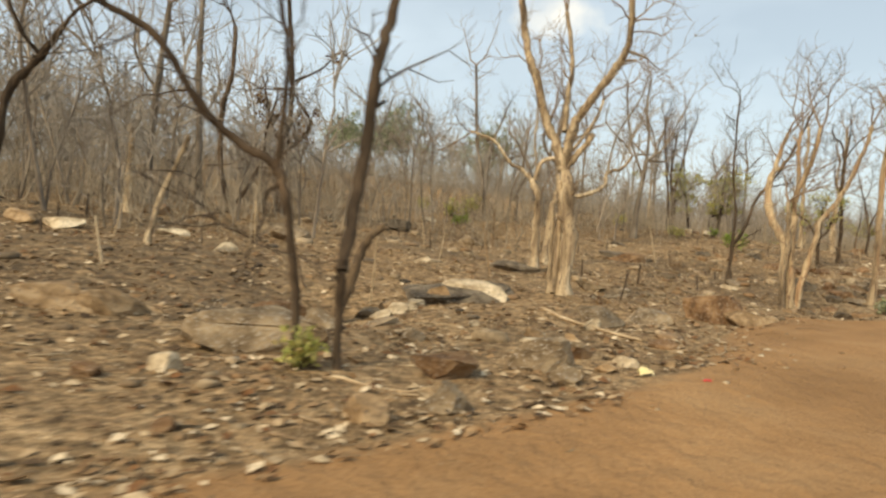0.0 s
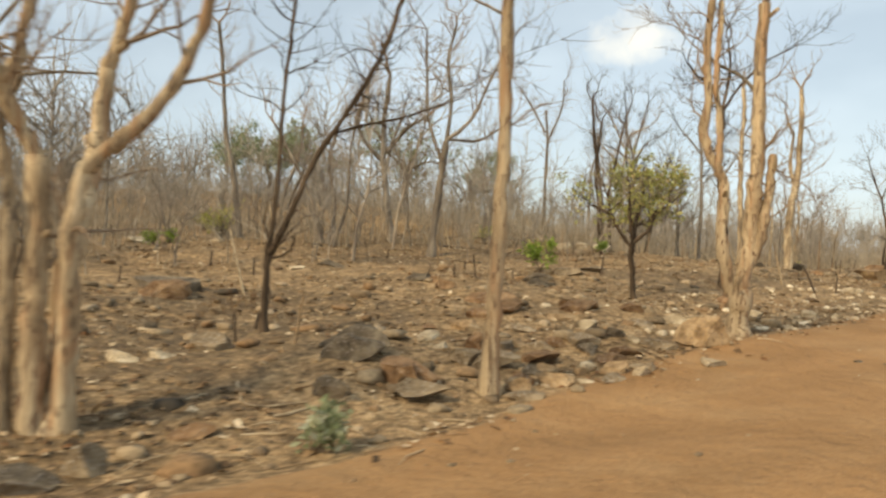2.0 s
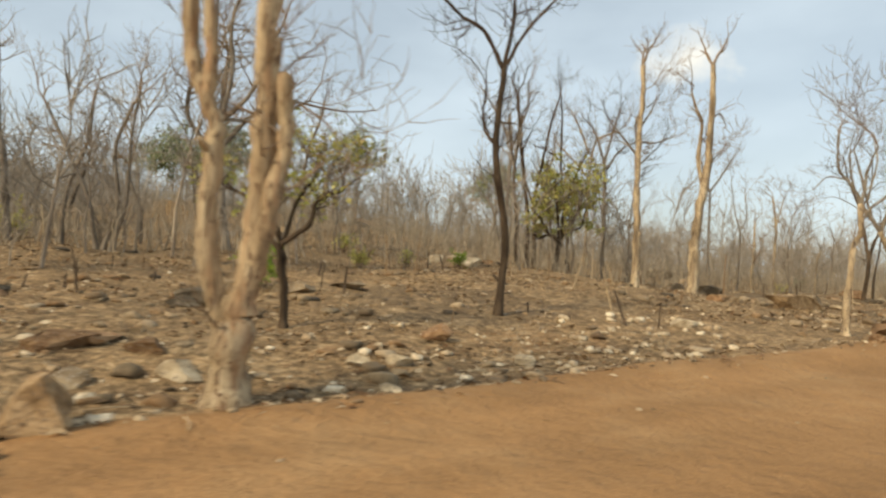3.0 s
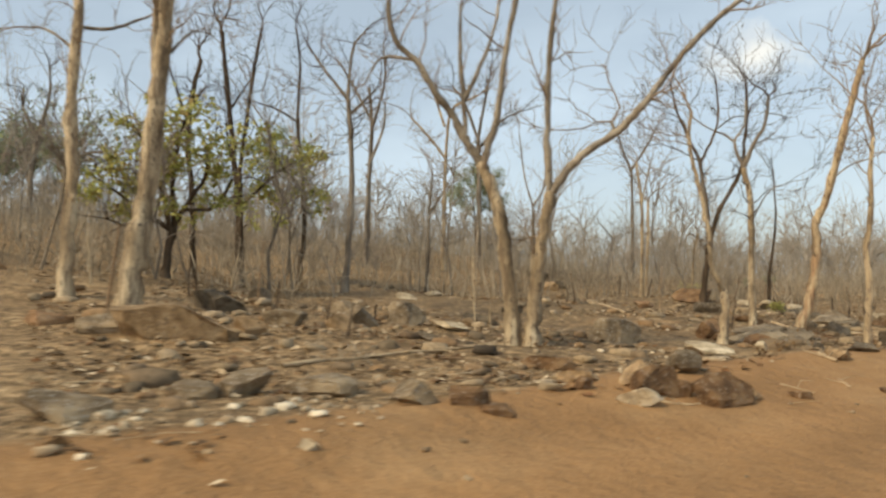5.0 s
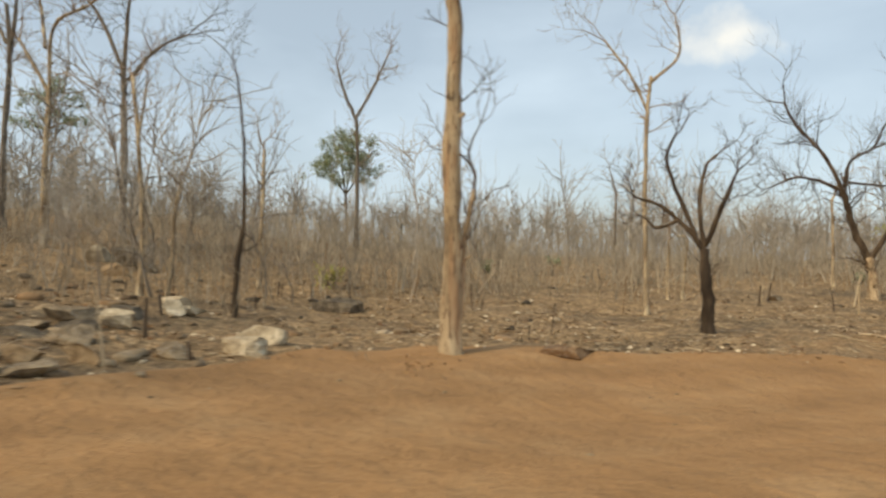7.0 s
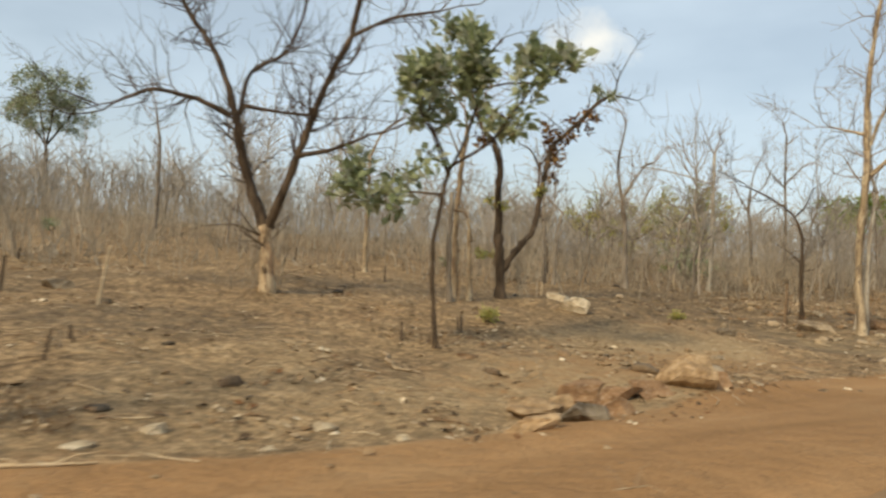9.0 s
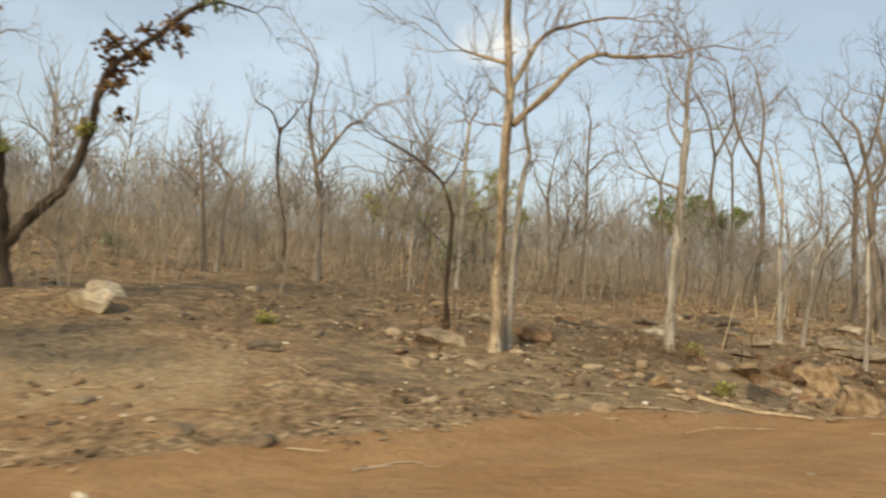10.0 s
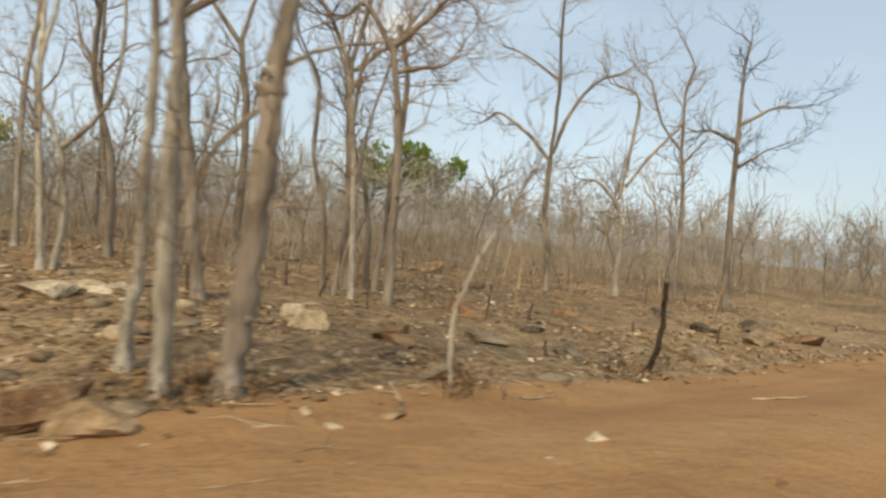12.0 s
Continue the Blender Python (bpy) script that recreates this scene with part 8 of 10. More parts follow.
rock(68.99, 82.67, 0.79, 0.59, 0.44, -2, "white", 232, "angular whitish rock half sunk in leaf litter")
rock(68.78, 83.91, 0.84, 0.63, 0.22, 6, "white", 233, "large flat whitish rock slab lying on leaf litter")
rock(72.66, 80.59, 0.53, 0.40, 0.21, 2, "grey", 234, "angular grey rock half sunk in leaf litter")
rock(75.83, 82.46, 0.97, 0.72, 0.28, -11, "grey", 235, "large flat grey rock slab lying on leaf litter")
rock(77.24, 81.61, 0.27, 0.21, 0.13, -11, "white", 236, "small angular whitish rock half sunk in leaf litter")
rock(79.45, 80.07, 0.38, 0.29, 0.23, -11, "tan", 237, "angular tan rock half sunk in leaf litter")
rock(77.14, 85.12, 0.66, 0.49, 0.22, -11, "white", 238, "flat whitish rock slab lying on leaf litter")
rock(78.01, 83.30, 0.89, 0.67, 0.32, -11, "brown", 239, "large angular dark brown rock half sunk in leaf litter")
rock(80.98, 79.44, 0.56, 0.42, 0.34, -11, "black", 240, "angular charred black rock half sunk in leaf litter")
rock(81.70, 78.86, 0.38, 0.29, 0.29, -11, "grey", 241, "angular grey rock half sunk in leaf litter")
rock(82.07, 78.66, 0.71, 0.53, 0.48, -11, "tan", 242, "angular tan rock half sunk in leaf litter")
rock(83.16, 77.80, 0.65, 0.49, 0.16, -11, "tan", 244, "flat tan rock slab lying on leaf litter")
rock(80.59, 84.09, 0.43, 0.32, 0.17, -11, "grey", 246, "angular grey rock half sunk in leaf litter")
rock(80.03, 87.45, 0.77, 0.58, 0.21, -12, "black", 254, "flat charred black rock slab lying on leaf litter")
rock(80.17, 87.58, 0.86, 0.65, 0.24, -11, "red", 256, "large flat reddish brown rock slab lying on leaf litter")
rock(85.26, 77.74, 0.10, 0.08, 0.05, -12, "brown", 258, "small angular dark brown rock half sunk in orange dirt")
rock(80.90, 87.95, 0.60, 0.45, 0.20, -12, "black", 260, "flat charred black rock slab lying on leaf litter")
rock(82.70, 87.43, 0.87, 0.65, 0.17, -12, "white", 263, "large flat whitish rock slab lying on leaf litter")
rock(87.53, 77.53, 0.21, 0.16, 0.06, -12, "brown", 265, "small flat dark brown rock slab lying on orange dirt")
rock(83.21, 89.32, 0.88, 0.66, 0.25, -12, "grey", 266, "large flat grey rock slab lying on leaf litter")
rock(86.58, 84.66, 0.44, 0.33, 0.19, -14, "tan", 267, "angular tan rock half sunk in leaf litter")
rock(85.53, 88.49, 0.47, 0.35, 0.21, -14, "grey", 268, "angular grey rock half sunk in leaf litter")
rock(88.12, 84.36, 0.39, 0.29, 0.17, -14, "black", 269, "angular charred black rock half sunk in leaf litter")
rock(89.00, 84.98, 0.20, 0.15, 0.09, -14, "white", 270, "small angular whitish rock half sunk in leaf litter")
rock(89.70, 82.94, 0.63, 0.47, 0.25, -14, "black", 271, "angular charred black rock half sunk in leaf litter")
rock(86.73, 92.05, 0.50, 0.38, 0.25, -14, "black", 272, "angular charred black rock half sunk in leaf litter")
rock(86.98, 91.60, 0.82, 0.62, 0.31, -12, "black", 273, "large angular charred black rock half sunk in leaf litter")
rock(87.19, 91.73, 0.98, 0.74, 0.33, -11, "black", 274, "large flat charred black rock slab lying on leaf litter")
rock(88.62, 88.39, 0.63, 0.47, 0.22, -11, "grey", 275, "angular grey rock half sunk in leaf litter")
rock(89.14, 87.33, 1.66, 1.25, 0.32, -14, "grey", 276, "large flat grey rock slab lying on leaf litter")
rock(91.13, 83.80, 0.40, 0.30, 0.17, -14, "brown", 277, "angular dark brown rock half sunk in leaf litter")
rock(92.47, 83.86, 0.62, 0.46, 0.37, -14, "brown", 278, "angular dark brown rock half sunk in leaf litter")
rock(92.91, 83.45, 0.68, 0.51, 0.26, -15, "tan", 279, "angular tan rock half sunk in leaf litter")
rock(90.71, 89.99, 0.76, 0.57, 0.29, -12, "white", 280, "angular whitish rock half sunk in leaf litter")
rock(91.29, 90.59, 0.74, 0.55, 0.20, -14, "white", 281, "flat whitish rock slab lying on leaf litter")
rock(91.76, 90.60, 0.63, 0.47, 0.20, -15, "white", 282, "flat whitish rock slab lying on leaf litter")
rock(94.74, 83.47, 0.19, 0.14, 0.06, -15, "white", 283, "small flat whitish rock slab lying on orange dirt")
rock(95.25, 83.86, 0.30, 0.23, 0.08, -15, "tan", 284, "flat tan rock slab lying on leaf litter")
rock(96.07, 82.12, 0.05, 0.04, 0.02, -15, "white", 285, "small angular whitish rock half sunk in orange dirt")
rock(96.69, 82.61, 0.18, 0.14, 0.08, -15, "white", 286, "small angular whitish rock half sunk in orange dirt")
rock(97.35, 81.44, 0.09, 0.07, 0.06, -15, "brown", 287, "small angular dark brown rock half sunk in orange dirt")
rock(94.86, 88.76, 0.70, 0.52, 0.48, -15, "white", 288, "angular whitish rock half sunk in leaf litter")
rock(96.28, 85.96, 0.42, 0.32, 0.24, -15, "grey", 289, "angular grey rock half sunk in leaf litter")
rock(96.09, 87.93, 0.68, 0.51, 0.17, -15, "brown", 290, "flat dark brown rock slab lying on leaf litter")
rock(98.31, 89.88, 0.75, 0.56, 0.21, -15, "grey", 291, "flat grey rock slab lying on leaf litter")
rock(99.88, 89.43, 0.54, 0.40, 0.28, -15, "black", 292, "angular charred black rock half sunk in leaf litter")
rock(102.71, 89.18, 0.67, 0.50, 0.29, -15, "grey", 293, "angular grey rock half sunk in leaf litter")
rock(100.68, 103.72, 0.96, 0.72, 0.55, -15, "tan", 294, "large angular tan rock half sunk in leaf litter")
rock(106.06, 91.34, 0.74, 0.56, 0.36, -15, "grey", 295, "angular grey rock half sunk in leaf litter")
rock(105.84, 93.43, 0.92, 0.69, 0.18, -15, "grey", 296, "large flat grey rock slab lying on leaf litter")
rock(107.90, 93.32, 1.04, 0.78, 0.38, -15, "grey", 297, "large angular grey rock half sunk in leaf litter")
rock(29.73, 35.89, 0.69, 0.52, 0.32, 29, "stained", 300, "angular white-stained brown rock half sunk in leaf litter")
rock(29.97, 36.78, 0.33, 0.24, 0.22, 24, "brown", 301, "angular dark brown rock half sunk in leaf litter")
rock(30.83, 36.34, 0.50, 0.38, 0.34, 19, "brown", 302, "angular dark brown rock half sunk in leaf litter")
rock(29.00, 33.90, 0.28, 0.21, 0.17, 48, "red", 303, "small angular reddish brown rock half sunk in orange dirt")
rock(31.53, 34.42, 0.16, 0.12, 0.07, 18, "black", 304, "small angular charred black rock half sunk in orange dirt")
rock(30.93, 34.08, 0.15, 0.11, 0.05, 27, "black", 305, "small flat charred black rock slab lying on orange dirt")
rock(33.35, 36.68, 0.11, 0.08, 0.04, -5, "black", 306, "small angular charred black rock half sunk in orange dirt")
rock(31.72, 38.31, 0.54, 0.40, 0.26, 8, "grey", 307, "angular grey rock half sunk in leaf litter")
rock(32.17, 39.93, 0.51, 0.38, 0.28, 33, "grey", 308, "angular grey rock half sunk in leaf litter")
rock(32.85, 40.19, 0.70, 0.52, 0.19, 27, "grey", 309, "flat grey rock slab lying on leaf litter")
rock(34.38, 40.10, 0.33, 0.25, 0.18, 14, "brown", 310, "angular dark brown rock half sunk in orange dirt")
rock(33.64, 38.49, 0.14, 0.10, 0.08, 28, "white", 311, "small angular whitish rock half sunk in orange dirt")
rock(34.64, 40.08, 0.30, 0.22, 0.11, 12, "brown", 312, "small angular dark brown rock half sunk in orange dirt")
rock(35.85, 41.22, 0.44, 0.33, 0.21, 47, "white", 315, "angular whitish rock half sunk in orange dirt")
rock(35.97, 41.64, 0.53, 0.40, 0.34, 42, "brown", 316, "angular dark brown rock half sunk in orange dirt")
rock(36.25, 41.79, 0.29, 0.22, 0.23, 38, "brown", 317, "small angular dark brown rock half sunk in orange dirt")
rock(36.68, 41.78, 0.64, 0.48, 0.32, 34, "brown", 318, "angular dark brown rock half sunk in orange dirt")
rock(35.86, 41.96, 0.50, 0.38, 0.27, 40, "tan", 319, "angular tan rock half sunk in orange dirt")
rock(36.98, 42.13, 0.27, 0.20, 0.13, 28, "tan", 320, "small angular tan rock half sunk in orange dirt")
rock(36.35, 43.00, 0.44, 0.33, 0.39, 30, "grey", 321, "angular grey rock half sunk in orange dirt")
rock(34.74, 42.87, 0.56, 0.42, 0.21, 43, "brown", 322, "angular dark brown rock half sunk in leaf litter")
rock(35.22, 41.87, 0.49, 0.37, 0.15, 46, "tan", 323, "flat tan rock slab lying on leaf litter")
rock(37.60, 42.67, 0.21, 0.16, 0.10, 18, "brown", 324, "small angular dark brown rock half sunk in orange dirt")
rock(38.84, 43.70, 0.25, 0.19, 0.08, 3, "brown", 325, "small flat dark brown rock slab lying on orange dirt")
rock(35.48, 46.39, 0.82, 0.61, 0.44, 24, "grey", 326, "large angular grey rock half sunk in leaf litter")
rock(31.64, 46.01, 0.76, 0.57, 0.48, 44, "grey", 327, "angular grey rock half sunk in leaf litter")
rock(30.86, 45.64, 0.67, 0.50, 0.51, 48, "grey", 328, "angular grey rock half sunk in leaf litter")
rock(36.97, 45.69, 0.76, 0.57, 0.20, 16, "white", 332, "flat whitish rock slab lying on leaf litter")
rock(35.28, 41.41, 0.22, 0.16, 0.22, 50, "brown", 334, "small angular dark brown rock half sunk in orange dirt")
rock(40.59, 47.29, 0.90, 0.68, 0.48, 18, "stained", 335, "large angular white-stained brown rock half sunk in orange dirt")
rock(40.60, 48.85, 0.51, 0.38, 0.35, 14, "black", 336, "angular charred black rock half sunk in leaf litter")
rock(41.30, 48.96, 0.47, 0.35, 0.31, 7, "stained", 337, "angular white-stained brown rock half sunk in leaf litter")
rock(39.43, 46.84, 0.48, 0.36, 0.19, 32, "black", 338, "angular charred black rock half sunk in leaf litter")
rock(39.85, 46.40, 0.22, 0.16, 0.12, 30, "tan", 339, "small angular tan rock half sunk in orange dirt")
rock(42.70, 49.51, 0.64, 0.48, 0.22, -4, "tan", 340, "flat tan rock slab lying on orange dirt")
rock(37.21, 48.06, 0.57, 0.43, 0.46, 41, "red", 341, "angular reddish brown rock half sunk in leaf litter")
rock(37.34, 48.66, 0.49, 0.37, 0.32, 37, "red", 342, "angular reddish brown rock half sunk in leaf litter")
rock(38.26, 48.89, 1.08, 0.81, 0.25, 31, "grey", 343, "large flat grey rock slab lying on leaf litter")
rock(38.84, 48.85, 0.84, 0.63, 0.22, 27, "grey", 344, "large flat grey rock slab lying on leaf litter")
rock(37.94, 47.85, 0.92, 0.69, 0.22, 38, "grey", 345, "large flat grey rock slab lying on leaf litter")
rock(38.76, 45.76, 0.51, 0.39, 0.17, 45, "tan", 346, "flat tan rock slab lying on orange dirt")
rock(41.14, 59.57, 0.52, 0.39, 0.38, 3, "white", 347, "angular whitish rock half sunk in leaf litter")
rock(37.93, 56.11, 0.72, 0.54, 0.40, 17, "black", 348, "angular charred black rock half sunk in leaf litter")
rock(42.88, 53.51, 1.20, 0.90, 0.30, -4, "red", 349, "large flat reddish brown rock slab lying on leaf litter")
rock(37.82, 46.11, 0.26, 0.20, 0.19, 49, "white", 350, "small angular whitish rock half sunk in leaf litter")
rock(38.74, 46.58, 0.26, 0.19, 0.17, 39, "black", 351, "small angular charred black rock half sunk in leaf litter")
rock(37.90, 47.08, 0.44, 0.33, 0.24, 42, "brown", 352, "angular dark brown rock half sunk in leaf litter")
rock(39.78, 47.35, 0.19, 0.14, 0.08, 26, "black", 353, "small angular charred black rock half sunk in leaf litter")
rock(42.89, 54.69, 0.98, 0.73, 0.35, 25, "red", 354, "large angular reddish brown rock half sunk in leaf litter")
rock(43.70, 60.17, 0.84, 0.63, 0.37, 12, "white", 355, "large angular whitish rock half sunk in leaf litter")
rock(40.01, 62.72, 0.62, 0.46, 0.35, 23, "white", 356, "angular whitish rock half sunk in leaf litter")
rock(42.11, 52.23, 0.52, 0.39, 0.24, 40, "black", 357, "angular charred black rock half sunk in leaf litter")
rock(42.36, 52.42, 0.27, 0.20, 0.21, 37, "black", 358, "small angular charred black rock half sunk in leaf litter")
rock(43.48, 50.79, 0.44, 0.33, 0.19, 39, "tan", 359, "angular tan rock half sunk in orange dirt")
rock(43.06, 56.88, 0.57, 0.43, 0.26, 20, "tan", 360, "angular tan rock half sunk in leaf litter")
rock(42.44, 56.44, 0.47, 0.35, 0.23, 24, "tan", 361, "angular tan rock half sunk in leaf litter")
rock(30.20, 72.95, 1.15, 0.86, 0.77, 32, "black", 362, "large angular charred black rock half sunk in leaf litter")
rock(28.87, 72.71, 1.03, 0.77, 0.72, 34, "white", 363, "large angular whitish rock half sunk in leaf litter")
rock(41.98, 67.56, 1.45, 1.09, 0.47, 13, "black", 364, "large flat charred black rock slab lying on leaf litter")
rock(40.35, 59.43, 0.83, 0.62, 0.28, 26, "grey", 365, "large angular grey rock half sunk in leaf litter")
rock(40.62, 60.30, 0.75, 0.56, 0.25, 24, "black", 366, "flat charred black rock slab lying on leaf litter")
rock(40.09, 53.36, 0.62, 0.46, 0.34, 45, "black", 367, "angular charred black rock half sunk in leaf litter")
rock(40.50, 52.43, 0.78, 0.58, 0.36, 48, "black", 368, "angular charred black rock half sunk in leaf litter")
rock(41.12, 55.33, 0.98, 0.74, 0.20, 33, "grey", 369, "large flat grey rock slab lying on leaf litter")
rock(82.32, 81.94, 0.74, 0.55, 0.38, 12, "tan", 420, "angular tan rock half sunk in leaf litter")
rock(82.13, 81.52, 0.33, 0.25, 0.19, 14, "brown", 421, "angular dark brown rock half sunk in leaf litter")
rock(82.67, 81.83, 0.39, 0.29, 0.16, 9, "brown", 422, "angular dark brown rock half sunk in leaf litter")
rock(82.98, 83.22, 0.36, 0.27, 0.26, 6, "tan", 423, "angular tan rock half sunk in leaf litter")
rock(83.61, 82.97, 0.63, 0.48, 0.43, 2, "brown", 424, "angular dark brown rock half sunk in leaf litter")
rock(84.54, 83.22, 0.91, 0.68, 0.46, -4, "tan", 455, "large angular tan rock half sunk in leaf litter")
rock(85.34, 83.53, 0.51, 0.38, 0.39, -8, "grey", 426, "angular grey rock half sunk in leaf litter")
rock(83.32, 80.07, 0.45, 0.34, 0.27, 6, "brown", 527, "angular dark brown rock half sunk in leaf litter")
rock(82.83, 82.21, 0.46, 0.35, 0.16, 8, "grey", 428, "angular grey rock half sunk in leaf litter")
rock(83.40, 81.69, 0.33, 0.25, 0.13, 4, "tan", 429, "angular tan rock half sunk in leaf litter")
rock(82.33, 80.21, 0.39, 0.29, 0.12, 15, "red", 430, "flat reddish brown rock slab lying on leaf litter")
rock(82.73, 80.22, 0.31, 0.23, 0.20, 11, "tan", 431, "angular tan rock half sunk in leaf litter")
rock(84.10, 83.01, 0.36, 0.27, 0.39, -1, "brown", 432, "angular dark brown rock half sunk in leaf litter")
rock(85.31, 85.02, 0.38, 0.29, 0.18, -7, "brown", 433, "angular dark brown rock half sunk in leaf litter")
rock(85.99, 84.62, 0.65, 0.48, 0.26, -11, "tan", 434, "angular tan rock half sunk in leaf litter")
rock(89.09, 87.85, 1.48, 1.11, 0.47, -20, "grey", 435, "large flat grey rock slab lying on leaf litter")
rock(90.85, 89.98, 0.59, 0.44, 0.28, -23, "white", 436, "angular whitish rock half sunk in leaf litter")
rock(83.77, 84.92, 0.72, 0.54, 0.19, 1, "grey", 437, "flat grey rock slab lying on leaf litter")
rock(85.20, 86.53, 0.75, 0.56, 0.26, -6, "grey", 438, "angular grey rock half sunk in leaf litter")
rock(82.74, 81.19, 0.25, 0.19, 0.12, 10, "white", 439, "small angular whitish rock half sunk in leaf litter")
rock(82.98, 80.71, 0.28, 0.21, 0.13, 8, "brown", 440, "small angular dark brown rock half sunk in leaf litter")
rock(83.01, 87.63, 0.67, 0.51, 0.32, 4, "white", 441, "angular whitish rock half sunk in leaf litter")
rock(86.69, 90.29, 0.85, 0.64, 0.30, -10, "black", 442, "large angular charred black rock half sunk in leaf litter")
rock(84.32, 85.13, 0.47, 0.35, 0.18, -2, "brown", 443, "angular dark brown rock half sunk in leaf litter")
rock(83.22, 82.54, 0.25, 0.19, 0.16, 5, "brown", 444, "small angular dark brown rock half sunk in leaf litter")
rock(83.69, 81.74, 0.26, 0.19, 0.10, 2, "tan", 445, "small angular tan rock half sunk in leaf litter")
rock(82.03, 80.52, 0.31, 0.23, 0.13, 17, "tan", 446, "angular tan rock half sunk in leaf litter")
rock(81.76, 80.34, 0.39, 0.29, 0.14, 19, "red", 447, "angular reddish brown rock half sunk in leaf litter")
rock(82.26, 80.88, 0.22, 0.16, 0.08, 14, "white", 448, "small angular whitish rock half sunk in leaf litter")
rock(84.49, 82.06, 0.34, 0.26, 0.12, -4, "brown", 449, "angular dark brown rock half sunk in leaf litter")
rock(14.44, 22.39, 0.70, 0.53, 0.24, 34, "grey", 450, "angular grey rock half sunk in leaf litter")
rock(14.10, 22.26, 0.47, 0.35, 0.21, 36, "grey", 451, "angular grey rock half sunk in leaf litter")
rock(14.22, 23.24, 0.49, 0.37, 0.29, 32, "brown", 452, "angular dark brown rock half sunk in leaf litter")
rock(14.61, 23.19, 0.29, 0.22, 0.19, 30, "black", 453, "small angular charred black rock half sunk in leaf litter")
rock(15.14, 22.87, 0.62, 0.46, 0.20, 27, "brown", 454, "flat dark brown rock slab lying on leaf litter")
rock(14.80, 21.45, 0.33, 0.25, 0.21, 35, "tan", 455, "angular tan rock half sunk in leaf litter")
rock(15.34, 21.86, 0.51, 0.38, 0.19, 30, "tan", 456, "angular tan rock half sunk in leaf litter")
rock(14.88, 21.75, 0.40, 0.30, 0.17, 34, "brown", 457, "angular dark brown rock half sunk in leaf litter")
rock(15.82, 22.62, 0.25, 0.19, 0.34, 23, "white", 458, "small angular whitish rock half sunk in leaf litter")
rock(15.87, 22.84, 0.22, 0.17, 0.27, 22, "grey", 459, "small angular grey rock half sunk in leaf litter")
rock(16.21, 22.44, 0.42, 0.32, 0.18, 21, "tan", 460, "angular tan rock half sunk in leaf litter")
rock(16.54, 22.15, 0.24, 0.18, 0.16, 19, "white", 461, "small angular whitish rock half sunk in orange dirt")
rock(16.68, 22.45, 0.31, 0.23, 0.13, 17, "grey", 462, "angular grey rock half sunk in orange dirt")
rock(15.77, 21.90, 0.24, 0.18, 0.08, 26, "white", 463, "small angular whitish rock half sunk in leaf litter")
rock(15.19, 22.38, 0.36, 0.27, 0.14, 29, "tan", 464, "angular tan rock half sunk in leaf litter")
rock(15.73, 22.42, 0.20, 0.15, 0.30, 25, "tan", 465, "small angular tan rock half sunk in leaf litter")
rock(16.54, 24.55, 0.33, 0.25, 0.17, 14, "black", 466, "angular charred black rock half sunk in leaf litter")
rock(15.89, 23.98, 0.50, 0.37, 0.15, 19, "grey", 467, "flat grey rock slab lying on leaf litter")
rock(15.94, 23.48, 0.33, 0.25, 0.16, 20, "black", 468, "angular charred black rock half sunk in leaf litter")
rock(16.08, 24.85, 0.34, 0.26, 0.19, 16, "white", 469, "angular whitish rock half sunk in leaf litter")
rock(13.25, 23.75, 0.41, 0.30, 0.11, 35, "white", 470, "flat whitish rock slab lying on leaf litter")
rock(13.55, 23.12, 0.27, 0.20, 0.11, 36, "white", 471, "small angular whitish rock half sunk in leaf litter")
rock(12.99, 28.42, 0.47, 0.36, 0.21, 25, "brown", 472, "angular dark brown rock half sunk in leaf litter")
rock(15.26, 31.19, 0.80, 0.60, 0.33, 13, "black", 473, "angular charred black rock half sunk in leaf litter")
rock(16.09, 26.75, 0.79, 0.59, 0.23, 13, "brown", 474, "flat dark brown rock slab lying on leaf litter")
rock(14.61, 25.95, 0.64, 0.48, 0.22, 22, "brown", 475, "angular dark brown rock half sunk in leaf litter")
rock(14.00, 25.62, 0.52, 0.39, 0.15, 26, "brown", 476, "flat dark brown rock slab lying on leaf litter")
rock(17.71, 22.77, 0.34, 0.25, 0.14, 8, "white", 477, "angular whitish rock half sunk in orange dirt")
rock(14.94, 21.02, 0.47, 0.35, 0.11, 37, "grey", 478, "flat grey rock slab lying on leaf litter")
rock(16.14, 21.90, 0.37, 0.28, 0.11, 23, "grey", 479, "flat grey rock slab lying on orange dirt")
rock(15.13, 23.50, 0.41, 0.31, 0.14, 25, "grey", 480, "angular grey rock half sunk in leaf litter")
rock(15.42, 23.67, 0.30, 0.23, 0.16, 23, "brown", 481, "angular dark brown rock half sunk in leaf litter")
rock(16.57, 23.71, 0.54, 0.40, 0.15, 15, "brown", 482, "flat dark brown rock slab lying on leaf litter")
rock(16.33, 23.35, 0.36, 0.27, 0.14, 18, "red", 483, "angular reddish brown rock half sunk in leaf litter")
rock(17.17, 24.13, 0.49, 0.37, 0.15, 10, "grey", 484, "flat grey rock slab lying on leaf litter")
rock(16.20, 23.13, 0.32, 0.24, 0.12, 19, "brown", 485, "angular dark brown rock half sunk in leaf litter")
rock(16.84, 24.33, 0.34, 0.25, 0.12, 12, "white", 486, "angular whitish rock half sunk in leaf litter")
rock(14.97, 22.21, 0.31, 0.23, 0.12, 31, "black", 487, "angular charred black rock half sunk in leaf litter")
rock(14.72, 23.53, 0.41, 0.31, 0.13, 28, "tan", 488, "flat tan rock slab lying on leaf litter")
rock(13.87, 24.37, 0.46, 0.35, 0.16, 30, "tan", 489, "angular tan rock half sunk in leaf litter")
